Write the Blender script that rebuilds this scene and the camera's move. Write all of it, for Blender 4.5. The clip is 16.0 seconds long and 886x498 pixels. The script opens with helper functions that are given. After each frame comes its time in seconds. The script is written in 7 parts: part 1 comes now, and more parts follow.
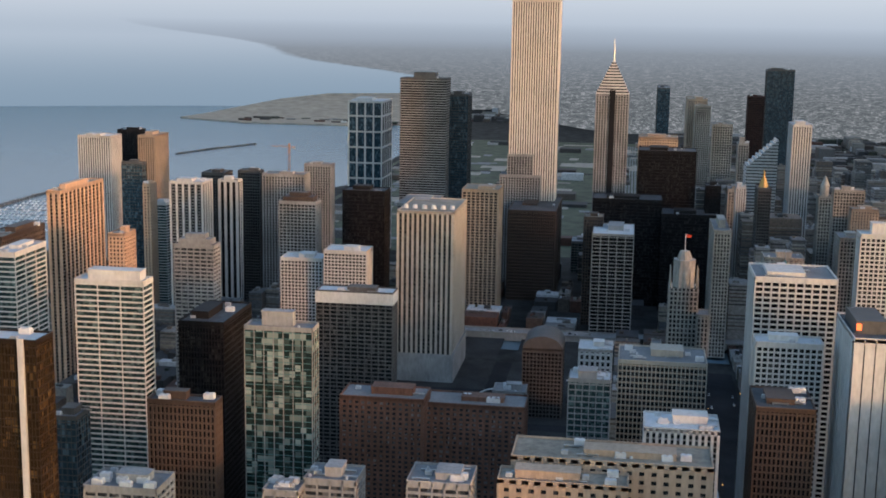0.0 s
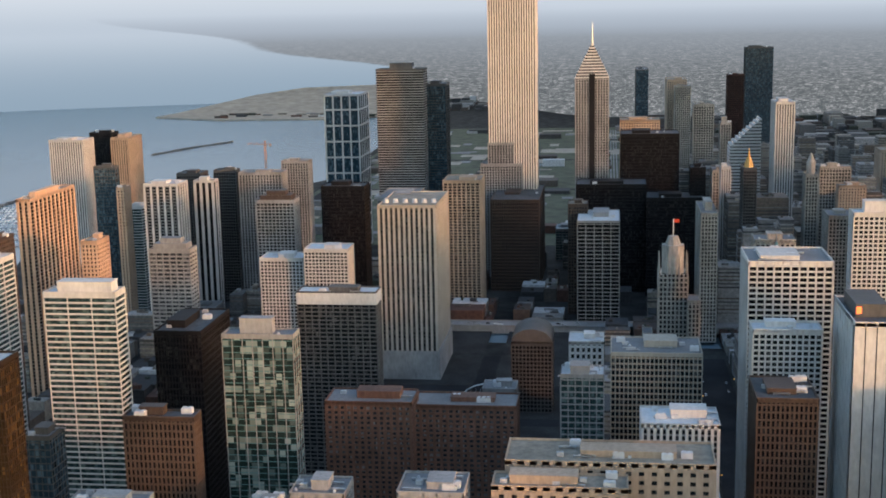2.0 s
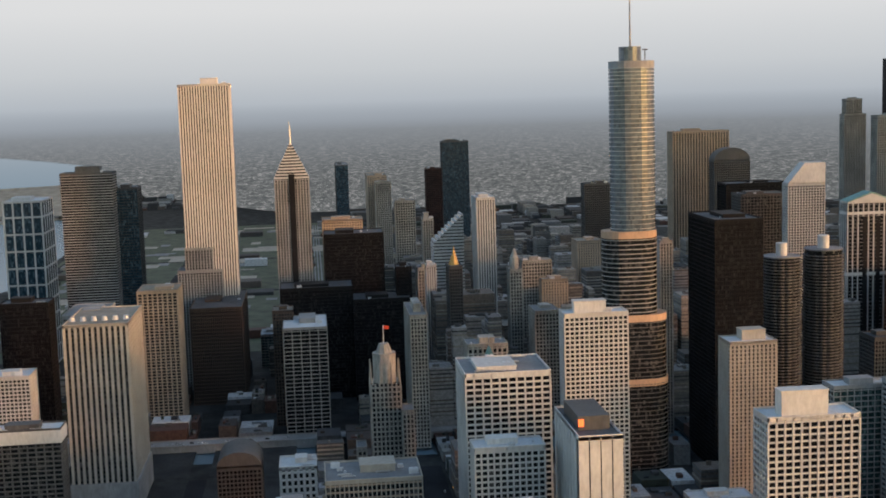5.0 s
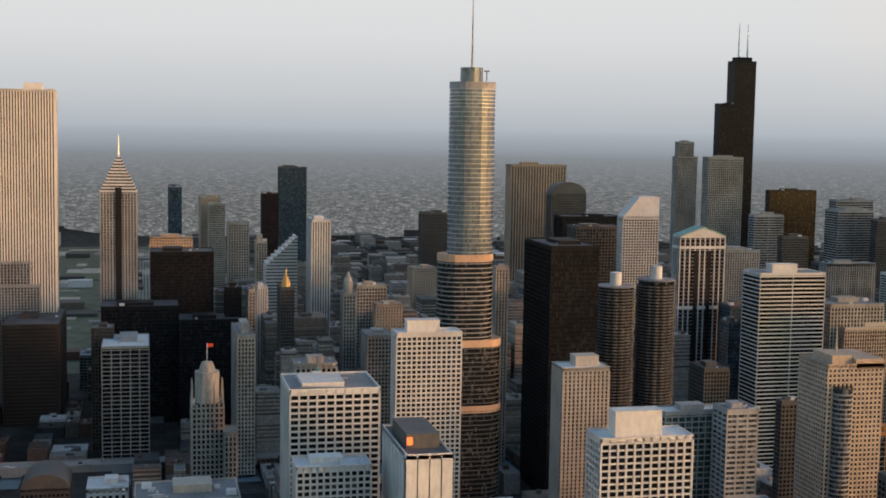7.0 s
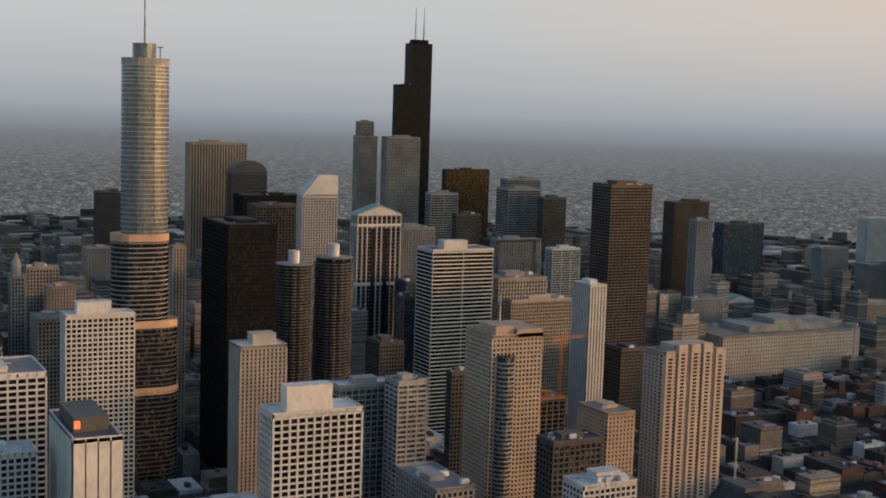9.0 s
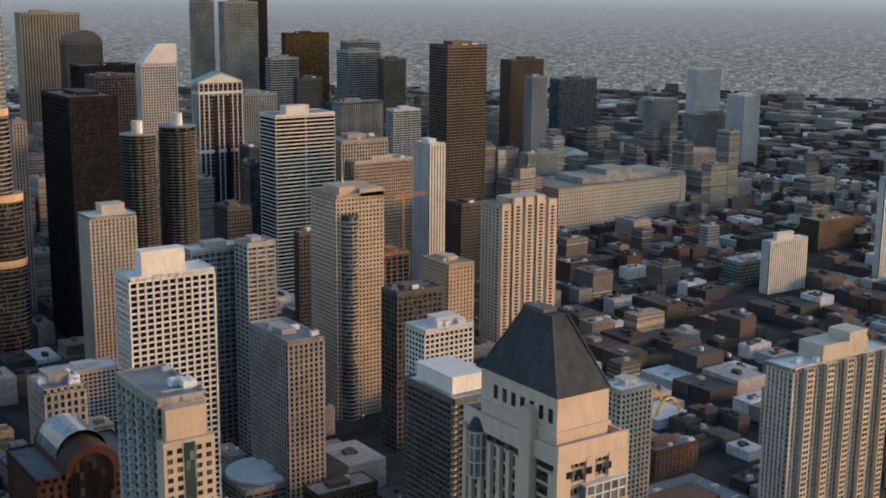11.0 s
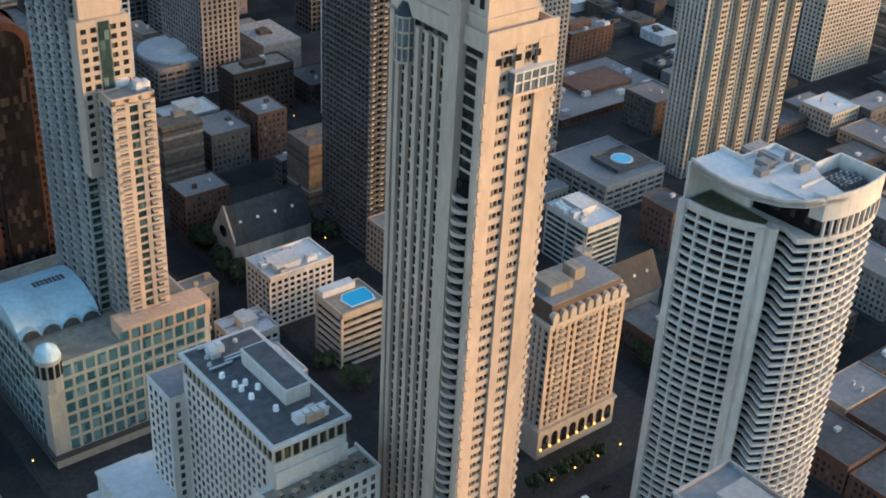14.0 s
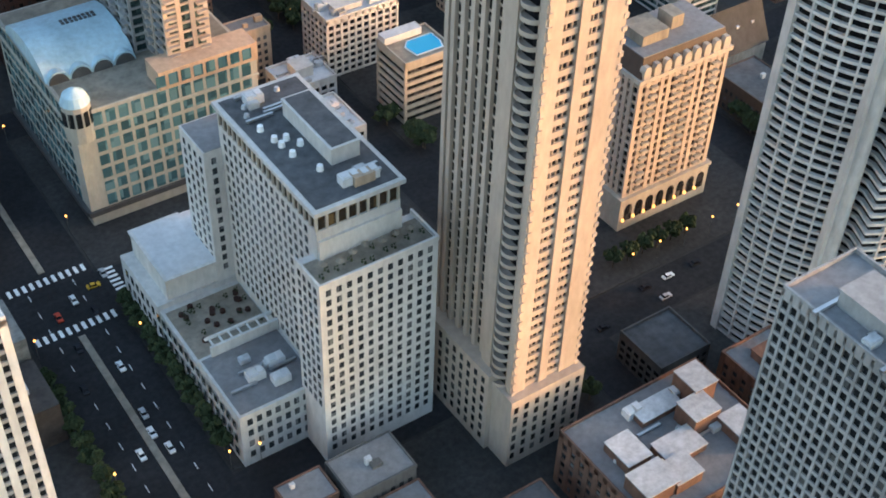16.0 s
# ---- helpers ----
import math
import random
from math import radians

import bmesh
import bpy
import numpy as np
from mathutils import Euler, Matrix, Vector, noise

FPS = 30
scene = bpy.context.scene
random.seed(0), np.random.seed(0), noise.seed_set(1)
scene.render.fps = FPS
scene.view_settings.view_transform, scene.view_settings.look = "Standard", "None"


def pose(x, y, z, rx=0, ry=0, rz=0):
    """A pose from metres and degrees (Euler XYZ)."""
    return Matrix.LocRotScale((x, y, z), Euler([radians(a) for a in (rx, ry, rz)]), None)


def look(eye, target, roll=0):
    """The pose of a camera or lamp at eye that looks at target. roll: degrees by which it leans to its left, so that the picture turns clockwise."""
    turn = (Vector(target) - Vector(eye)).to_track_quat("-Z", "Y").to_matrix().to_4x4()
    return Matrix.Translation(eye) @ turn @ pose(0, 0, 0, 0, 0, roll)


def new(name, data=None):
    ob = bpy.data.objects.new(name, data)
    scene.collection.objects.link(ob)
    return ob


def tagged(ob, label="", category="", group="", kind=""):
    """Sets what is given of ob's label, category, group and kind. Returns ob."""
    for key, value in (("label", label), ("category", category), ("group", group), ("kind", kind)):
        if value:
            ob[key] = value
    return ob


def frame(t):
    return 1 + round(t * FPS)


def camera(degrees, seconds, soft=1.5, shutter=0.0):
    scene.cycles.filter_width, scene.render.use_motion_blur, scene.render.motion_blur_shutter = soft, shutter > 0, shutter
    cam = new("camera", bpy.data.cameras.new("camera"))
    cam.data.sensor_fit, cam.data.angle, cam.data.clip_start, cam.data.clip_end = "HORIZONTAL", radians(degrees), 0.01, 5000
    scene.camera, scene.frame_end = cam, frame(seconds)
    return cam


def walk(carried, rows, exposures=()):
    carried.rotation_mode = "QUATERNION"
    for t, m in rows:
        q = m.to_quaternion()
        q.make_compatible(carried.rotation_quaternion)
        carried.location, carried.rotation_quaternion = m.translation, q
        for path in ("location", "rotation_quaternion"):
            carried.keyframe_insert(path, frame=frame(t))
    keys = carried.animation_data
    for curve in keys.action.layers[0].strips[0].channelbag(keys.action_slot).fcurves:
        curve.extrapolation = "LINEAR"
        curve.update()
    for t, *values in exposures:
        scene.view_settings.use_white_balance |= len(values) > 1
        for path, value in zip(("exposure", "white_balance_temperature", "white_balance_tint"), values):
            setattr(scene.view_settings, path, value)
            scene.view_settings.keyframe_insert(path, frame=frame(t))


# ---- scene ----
# camera and its walk, then light
LENS = 38.6
cam = camera(LENS, 16.0, soft=1.8)
PATH = [
    (0.0, pose(8.07, -65.36, 326.30, 79.725, -0.888, 8.554)),
    (0.5, pose(9.10, -51.19, 328.57, 79.173, 1.068, 11.008)),
    (1.0, pose(7.47, -37.27, 325.63, 81.137, 1.999, 13.477)),
    (1.5, pose(6.27, -33.40, 324.22, 80.253, 1.940, 13.362)),
    (2.0, pose(4.75, -39.43, 325.53, 79.249, 1.191, 7.403)),
    (2.5, pose(3.84, -52.43, 319.60, 82.542, 1.298, 5.942)),
    (3.0, pose(3.64, -38.00, 319.05, 82.639, 0.690, 5.413)),
    (3.5, pose(3.40, -23.88, 323.33, 81.406, 1.051, 1.652)),
    (6.0, pose(8.06, 47.22, 331.68, 84.122, 0.924, -9.025)),
    (6.5, pose(13.07, 56.98, 322.34, 84.097, 0.300, -11.055)),
    (7.0, pose(11.69, 45.30, 314.16, 84.656, -0.957, -13.225)),
    (7.5, pose(10.87, 36.35, 315.29, 84.897, -1.381, -16.776)),
    (8.0, pose(11.71, 35.22, 315.28, 84.347, -1.115, -19.065)),
    (8.5, pose(14.09, 35.70, 314.97, 84.157, -1.238, -22.571)),
    (9.0, pose(15.89, 33.98, 315.16, 84.015, -1.789, -27.330)),
    (9.5, pose(16.04, 33.33, 315.44, 83.262, -0.786, -30.243)),
    (10.0, pose(15.34, 24.40, 314.62, 81.049, -0.265, -31.903)),
    (12.5, pose(-28.89, -29.08, 331.86, 71.897, -1.996, -37.609)),
    (13.0, pose(-19.27, -18.89, 328.87, 67.439, -2.003, -37.714)),
    (13.5, pose(-10.68, -8.33, 324.06, 63.063, -2.701, -37.509)),
    (14.0, pose(-2.64, 3.33, 320.11, 59.117, -2.726, -38.040)),
    (14.5, pose(5.51, 15.84, 317.66, 56.859, -2.513, -37.701)),
    (15.0, pose(12.50, 27.51, 311.98, 54.950, -3.228, -36.539)),
    (15.5, pose(17.81, 33.59, 299.90, 50.943, -2.690, -34.979)),
    (16.0, pose(27.40, 34.46, 289.22, 47.966, -1.676, -34.219)),
]
EXPO = [(0.0, 1.15, 6000, 10), (0.5, 1.5, 6050, 10), (1.5, 1.3, 6150, 10), (2.0, 1.35, 6200, 10), (3.5, 1.0, 6500, 10), (7.0, 0.95, 6500, 10), (9.0, 0.6, 6500, 10), (10.0, 0.72, 6450, 10), (12.5, 1.7, 6050, 5), (13.5, 1.65, 6050, 4), (14.5, 1.9, 6200, 8), (16.0, 2.2, 6650, 10)]
walk(cam, PATH, EXPO)

# ---- world, sun, backdrop light ----
SUN_AZ, SUN_EL = radians(120.5), radians(6.5)
world = bpy.data.worlds.new("dusk_sky")
scene.world = world
world.use_nodes = True
wn = world.node_tree
sky = wn.nodes.new("ShaderNodeTexSky")
sky.sky_type = "NISHITA"
sky.sun_disc = False
sky.sun_elevation, sky.sun_rotation = SUN_EL, SUN_AZ
sky.altitude, sky.air_density, sky.dust_density, sky.ozone_density = 300, 1.0, 1.9, 1.5
wn.links.new(sky.outputs[0], wn.nodes["Background"].inputs[0])
wn.nodes["Background"].inputs[1].default_value = 0.2
sun = new("sun", bpy.data.lights.new("sun", "SUN"))
sun.data.energy, sun.data.angle, sun.data.color = 1.0, radians(4.0), (1.0, 0.43, 0.17)
sun.matrix_world = look((5000 * math.sin(SUN_AZ) * math.cos(SUN_EL), 5000 * math.cos(SUN_AZ) * math.cos(SUN_EL), 5000 * math.sin(SUN_EL)), (0, 0, 0))


# ---- materials ----
MATS = {}


def nodes_of(name):
    m = bpy.data.materials.new(name)
    m.use_nodes = True
    MATS[name] = m
    nt = m.node_tree
    return m, nt, nt.nodes["Principled BSDF"]


def node(nt, kind, **inputs):
    n = nt.nodes.new(kind)
    for k, v in inputs.items():
        n.inputs[k.replace("_", " ")].default_value = v
    return n


def solid(name, col, rough=0.8, metal=0.0, grain=0.35, big=0.25, scale=0.5, island=False, bump=0.2):
    """A weathered matt surface: grain and stains at two scales, and a tint for each object."""
    m, nt, b = nodes_of(name)
    geo = nt.nodes.new("ShaderNodeNewGeometry")
    info = nt.nodes.new("ShaderNodeObjectInfo")
    n1 = node(nt, "ShaderNodeTexNoise", Scale=scale, Detail=6.0, Roughness=0.65)
    n2 = node(nt, "ShaderNodeTexNoise", Scale=0.035, Detail=4.0)
    st = nt.nodes.new("ShaderNodeMapping")
    st.inputs["Scale"].default_value = (1.0, 1.0, 0.35)
    nt.links.new(geo.outputs["Position"], st.inputs[0])
    nt.links.new(st.outputs[0], n1.inputs["Vector"])
    nt.links.new(geo.outputs["Position"], n2.inputs["Vector"])
    v1 = node(nt, "ShaderNodeMapRange", From_Min=0.3, From_Max=0.7, To_Min=1 - grain, To_Max=1 + grain)
    v2 = node(nt, "ShaderNodeMapRange", From_Min=0.3, From_Max=0.7, To_Min=1 - big, To_Max=1 + big)
    v3 = node(nt, "ShaderNodeMapRange", To_Min=0.55 if island else 0.93, To_Max=1.5 if island else 1.07)
    nt.links.new(n1.outputs[0], v1.inputs[0])
    nt.links.new(n2.outputs[0], v2.inputs[0])
    nt.links.new(geo.outputs["Random Per Island"] if island else info.outputs["Random"], v3.inputs[0])
    a = nt.nodes.new("ShaderNodeMath")
    a.operation = "MULTIPLY"
    c = nt.nodes.new("ShaderNodeMath")
    c.operation = "MULTIPLY"
    nt.links.new(v1.outputs[0], a.inputs[0])
    nt.links.new(v2.outputs[0], a.inputs[1])
    nt.links.new(a.outputs[0], c.inputs[0])
    nt.links.new(v3.outputs[0], c.inputs[1])
    mul = nt.nodes.new("ShaderNodeVectorMath")
    mul.operation = "SCALE"
    mul.inputs[0].default_value = col
    nt.links.new(c.outputs[0], mul.inputs["Scale"])
    nt.links.new(mul.outputs[0], b.inputs["Base Color"])
    b.inputs["Roughness"].default_value = rough
    b.inputs["Metallic"].default_value = metal
    b.inputs["Specular IOR Level"].default_value = 0.06 if max(col) < 0.06 else 0.35
    if bump:
        bp = node(nt, "ShaderNodeBump", Strength=bump, Distance=0.1)
        nt.links.new(n1.outputs[0], bp.inputs["Height"])
        nt.links.new(bp.outputs[0], b.inputs["Normal"])
    return m


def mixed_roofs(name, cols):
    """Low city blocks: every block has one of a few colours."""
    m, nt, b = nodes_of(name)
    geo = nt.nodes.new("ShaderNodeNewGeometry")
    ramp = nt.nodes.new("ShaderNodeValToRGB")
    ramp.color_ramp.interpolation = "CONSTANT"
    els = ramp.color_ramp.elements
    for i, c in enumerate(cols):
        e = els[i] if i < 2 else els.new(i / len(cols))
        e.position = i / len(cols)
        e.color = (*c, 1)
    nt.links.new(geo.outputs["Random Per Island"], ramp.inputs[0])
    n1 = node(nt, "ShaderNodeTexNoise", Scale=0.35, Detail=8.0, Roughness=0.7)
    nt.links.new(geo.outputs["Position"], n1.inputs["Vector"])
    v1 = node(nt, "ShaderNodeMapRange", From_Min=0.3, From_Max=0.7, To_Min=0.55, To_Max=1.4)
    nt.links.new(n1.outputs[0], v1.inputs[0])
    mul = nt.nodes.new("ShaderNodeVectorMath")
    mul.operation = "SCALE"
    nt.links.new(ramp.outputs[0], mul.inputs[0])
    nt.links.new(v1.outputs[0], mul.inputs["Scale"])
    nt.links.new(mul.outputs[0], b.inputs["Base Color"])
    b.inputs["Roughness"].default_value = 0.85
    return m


def glazing(name, dark, pale, share=0.3, cell=(1.7, 1.7, 3.4), rough=0.12, lit=0.0, spec=0.35):
    """Window glass: each pane darker or paler by what is drawn behind it."""
    m, nt, b = nodes_of(name)
    geo = nt.nodes.new("ShaderNodeNewGeometry")
    snap = nt.nodes.new("ShaderNodeVectorMath")
    snap.operation = "SNAP"
    snap.inputs[1].default_value = cell
    nt.links.new(geo.outputs["Position"], snap.inputs[0])
    wnz = nt.nodes.new("ShaderNodeTexWhiteNoise")
    nt.links.new(snap.outputs[0], wnz.inputs["Vector"])
    ramp = nt.nodes.new("ShaderNodeValToRGB")
    e = ramp.color_ramp.elements
    e[0].position, e[0].color = 0.0, (*[x * 0.6 for x in dark], 1)
    e[1].position, e[1].color = 1.0, (*pale, 1)
    k = e.new(1 - share)
    k.color = (*dark, 1)
    nt.links.new(wnz.outputs["Value"], ramp.inputs[0])
    nt.links.new(ramp.outputs[0], b.inputs["Base Color"])
    b.inputs["Roughness"].default_value = rough
    b.inputs["IOR"].default_value = 1.5
    b.inputs["Specular IOR Level"].default_value = spec
    if lit:
        gt = nt.nodes.new("ShaderNodeMath")
        gt.operation = "GREATER_THAN"
        gt.inputs[1].default_value = 1 - lit
        sep = nt.nodes.new("ShaderNodeSeparateColor")
        nt.links.new(wnz.outputs["Color"], sep.inputs[0])
        nt.links.new(sep.outputs[1], gt.inputs[0])
        nt.links.new(gt.outputs[0], b.inputs["Emission Strength"])
        b.inputs["Emission Color"].default_value = (1.0, 0.6, 0.25, 1)
    return m


solid("white_concrete", (0.54, 0.525, 0.50), grain=0.15, big=0.12)
solid("aon_stone", (0.66, 0.60, 0.53), grain=0.1, big=0.08)
solid("grey_concrete", (0.27, 0.265, 0.26), grain=0.2)
solid("dark_concrete", (0.10, 0.097, 0.094), grain=0.25)
solid("tan_concrete", (0.38, 0.29, 0.215), grain=0.2, big=0.15)
solid("beige_stone", (0.42, 0.38, 0.32), grain=0.15, big=0.12)
solid("park_stone", (0.42, 0.345, 0.285), grain=0.12, big=0.1)
solid("peach_stone", (0.55, 0.36, 0.24), grain=0.15, big=0.15)
solid("old_stone", (0.29, 0.275, 0.245), grain=0.3, big=0.3)
solid("brown_metal", (0.07, 0.048, 0.037), rough=0.6, grain=0.2)
solid("bronze_metal", (0.05, 0.035, 0.024), rough=0.4, metal=0.4, grain=0.2)
solid("black_metal", (0.019, 0.018, 0.019), rough=0.6, grain=0.2)
solid("dark_grey", (0.075, 0.072, 0.07), rough=0.6, grain=0.2)
# dark red granite; its colour also holds shade cast by nearby buildings
solid("red_granite", (0.055, 0.03, 0.025), rough=0.6, grain=0.2)
solid("red_brick", (0.13, 0.072, 0.052), grain=0.3)
solid("orange_paint", (0.55, 0.20, 0.05), grain=0.2)
solid("steel", (0.45, 0.46, 0.47), rough=0.3, metal=0.8, grain=0.1)
solid("copper_green", (0.20, 0.33, 0.30), grain=0.25)
solid("slate_roof", (0.035, 0.042, 0.05), rough=0.45, grain=0.3, big=0.3, bump=0.4)
solid("white_roof", (0.55, 0.56, 0.57), grain=0.12, big=0.12, scale=0.5)
solid("grey_roof", (0.19, 0.19, 0.195), grain=0.18, big=0.18, scale=0.5)
solid("dark_roof", (0.075, 0.078, 0.083), grain=0.35, big=0.3, scale=0.3)
solid("tan_roof", (0.25, 0.215, 0.17), grain=0.3, big=0.3, scale=0.3)
solid("blue_roof", (0.42, 0.58, 0.65), rough=0.5, grain=0.15)
solid("teal_panel", (0.10, 0.20, 0.21), rough=0.25, grain=0.15)
solid("asphalt", (0.03, 0.03, 0.032), grain=0.25, big=0.3)
solid("pavement_grey", (0.045, 0.044, 0.043), grain=0.3, big=0.3)
solid("ground_dark", (0.04, 0.04, 0.038), grain=0.4, big=0.4, scale=0.05)
solid("grass", (0.075, 0.085, 0.05), grain=0.4, big=0.4)
solid("sandy_grass", (0.33, 0.29, 0.235), grain=0.1, big=0.22, scale=0.02, bump=0)
solid("leaf", (0.032, 0.045, 0.022), grain=0.5, island=True, scale=1.5)
solid("bark", (0.08, 0.06, 0.045), grain=0.3)
solid("machine_grey", (0.42, 0.43, 0.44), rough=0.5, grain=0.25)
solid("white_paint", (0.78, 0.78, 0.77), rough=0.5, grain=0.1, bump=0)
solid("yellow_paint", (0.65, 0.40, 0.04), rough=0.4, grain=0.1, bump=0)
solid("dark_car", (0.03, 0.03, 0.035), rough=0.25, grain=0.1, bump=0)
solid("red_paint", (0.45, 0.05, 0.02), rough=0.4, grain=0.1, bump=0)
solid("rubber", (0.02, 0.02, 0.02), rough=0.8, bump=0)
solid("gold_leaf", (0.42, 0.27, 0.09), rough=0.45, metal=0.3, grain=0.1)
solid("breakwater_stone", (0.16, 0.15, 0.14), grain=0.4)
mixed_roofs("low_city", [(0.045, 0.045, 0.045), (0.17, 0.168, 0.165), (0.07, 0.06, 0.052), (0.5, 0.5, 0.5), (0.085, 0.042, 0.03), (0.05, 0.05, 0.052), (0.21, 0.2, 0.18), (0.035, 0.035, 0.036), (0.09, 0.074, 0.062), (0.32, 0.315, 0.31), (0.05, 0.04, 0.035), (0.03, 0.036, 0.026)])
mixed_roofs("mid_city", [(0.12, 0.115, 0.11), (0.2, 0.185, 0.165), (0.27, 0.24, 0.2), (0.07, 0.068, 0.065), (0.14, 0.115, 0.095), (0.32, 0.30, 0.28)])
glazing("glass_dark", (0.018, 0.02, 0.022), (0.10, 0.098, 0.095), 0.22, spec=0.22)
glazing("glass_grey", (0.04, 0.045, 0.05), (0.17, 0.17, 0.17), 0.4)
glazing("glass_blue", (0.03, 0.055, 0.075), (0.10, 0.15, 0.18), 0.3)
glazing("glass_green", (0.03, 0.055, 0.056), (0.12, 0.17, 0.165), 0.35)
glazing("glass_black", (0.012, 0.012, 0.014), (0.04, 0.038, 0.037), 0.25, rough=0.2, spec=0.1)
glazing("glass_bronze", (0.04, 0.026, 0.014), (0.16, 0.10, 0.04), 0.25)
glazing("glass_mosaic", (0.02, 0.036, 0.033), (0.30, 0.36, 0.33), 0.45, cell=(3.0, 3.0, 3.4))
glazing("glass_teal", (0.06, 0.14, 0.16), (0.16, 0.28, 0.30), 0.5, cell=(3.0, 3.0, 4.0))
glazing("glass_silver", (0.11, 0.135, 0.16), (0.15, 0.18, 0.20), 0.5, rough=0.14, spec=0.8)

wm, wt, wb = nodes_of("lake_water")
wb.inputs["Base Color"].default_value = (0.165, 0.24, 0.285, 1)
wb.inputs["Specular IOR Level"].default_value = 0.35
wb.inputs["Roughness"].default_value = 0.22
wno = node(wt, "ShaderNodeTexNoise", Scale=0.05, Detail=8.0, Roughness=0.7)
wge = wt.nodes.new("ShaderNodeNewGeometry")
wt.links.new(wge.outputs["Position"], wno.inputs["Vector"])
wbp = node(wt, "ShaderNodeBump", Strength=0.12, Distance=1.0)
wt.links.new(wno.outputs[0], wbp.inputs["Height"])
wt.links.new(wbp.outputs[0], wb.inputs["Normal"])
pm, pt, pb = nodes_of("pool_water")
pb.inputs["Base Color"].default_value = (0.05, 0.42, 0.70, 1)
pb.inputs["Roughness"].default_value = 0.08
pno = node(pt, "ShaderNodeTexNoise", Scale=1.2, Detail=3.0)
pbp = node(pt, "ShaderNodeBump", Strength=0.3, Distance=0.1)
pt.links.new(pno.outputs[0], pbp.inputs["Height"])
pt.links.new(pbp.outputs[0], pb.inputs["Normal"])


def glow(name, col, power):
    m, nt, b = nodes_of(name)
    b.inputs["Base Color"].default_value = (*col, 1)
    b.inputs["Emission Color"].default_value = (*col, 1)
    b.inputs["Emission Strength"].default_value = power
    return m


glow("street_lamp_glow", (1.0, 0.45, 0.1), 0.9)
glow("white_lamp_glow", (1.0, 0.95, 0.85), 8.0)
glow("red_sign_glow", (1.0, 0.16, 0.04), 0.8)

# glowing backdrop: land, lake, sky and painted haze beyond the reach of the ground
bm_, bt, bb = nodes_of("far_haze")
bt.nodes.remove(bb)
bgeo = bt.nodes.new("ShaderNodeNewGeometry")
bsep = bt.nodes.new("ShaderNodeSeparateXYZ")
bt.links.new(bgeo.outputs["Position"], bsep.inputs[0])


def bmath(op, a, b=None, c=None):
    n = bt.nodes.new("ShaderNodeMath")
    n.operation = op
    for i, v in enumerate((a, b, c)):
        if v is None:
            continue
        if isinstance(v, (int, float)):
            n.inputs[i].default_value = v
        else:
            bt.links.new(v, n.inputs[i])
    return n.outputs[0]


def bramp(fac, stops):
    n = bt.nodes.new("ShaderNodeValToRGB")
    e = n.color_ramp.elements
    for i, (p, c) in enumerate(stops):
        k = e[i] if i < 2 else e.new(p)
        k.position, k.color = p, (*c, 1)
    bt.links.new(fac, n.inputs[0])
    return n.outputs[0]


def bmix(fac, a, b):
    n = bt.nodes.new("ShaderNodeMix")
    n.data_type = "RGBA"
    for i, v in ((0, fac), (6, a), (7, b)):
        if isinstance(v, tuple):
            n.inputs[i].default_value = (*v, 1)
        else:
            bt.links.new(v, n.inputs[i])
    return n.outputs[2]


FAR = 4750.0
azim = bmath("ARCTAN2", bsep.outputs[0], bsep.outputs[1])
reach = bmath("SQRT", bmath("ADD", bmath("POWER", bmath("ABSOLUTE", bsep.outputs[0]), 2.0), bmath("POWER", bmath("ABSOLUTE", bsep.outputs[1]), 2.0)))
elev = bmath("DIVIDE", bmath("SUBTRACT", bsep.outputs[2], 320.0), reach)
skyc = bramp(bmath("MULTIPLY_ADD", elev, 5.0, 0.10), [(0.0, (0.30, 0.34, 0.39)), (0.06, (0.33, 0.365, 0.405)), (0.22, (0.46, 0.48, 0.50)), (0.45, (0.58, 0.585, 0.59)), (1.0, (0.66, 0.66, 0.66))])
warm = bmath("MULTIPLY", bmath("SMOOTH_MIN", bmath("MAXIMUM", bmath("MULTIPLY_ADD", azim, 2.2, -1.1), 0.0), 1.0, 0.2), bmath("MINIMUM", bmath("MAXIMUM", bmath("MULTIPLY", elev, 9.0), 0.0), 1.0))
skyw = bmix(warm, skyc, (0.78, 0.60, 0.46))
bcoord = bt.nodes.new("ShaderNodeCombineXYZ")
bt.links.new(bmath("MULTIPLY", azim, 105.0), bcoord.inputs[0])
depth_ = bmath("DIVIDE", 1.0, bmath("MAXIMUM", bmath("MULTIPLY", elev, -1.0), 0.004))
bt.links.new(bmath("MULTIPLY", depth_, 1.9), bcoord.inputs[1])
bn = node(bt, "ShaderNodeTexNoise", Scale=1.2, Detail=9.0, Roughness=0.75)
bt.links.new(bcoord.outputs[0], bn.inputs["Vector"])
bn2 = node(bt, "ShaderNodeTexNoise", Scale=9.0, Detail=6.0, Roughness=0.8)
bt.links.new(bcoord.outputs[0], bn2.inputs["Vector"])
bcell = bt.nodes.new("ShaderNodeTexVoronoi")
bcell.inputs["Scale"].default_value = 5.0
bt.links.new(bcoord.outputs[0], bcell.inputs["Vector"])
bsepc = bt.nodes.new("ShaderNodeSeparateColor")
bt.links.new(bcell.outputs["Color"], bsepc.inputs[0])
bmixn = bmath("ADD", bmath("MULTIPLY_ADD", bn2.outputs[0], 0.34, bmath("MULTIPLY", bn.outputs[0], 0.6)), bmath("MULTIPLY", bmath("POWER", bsepc.outputs[0], 4.0), 0.15))
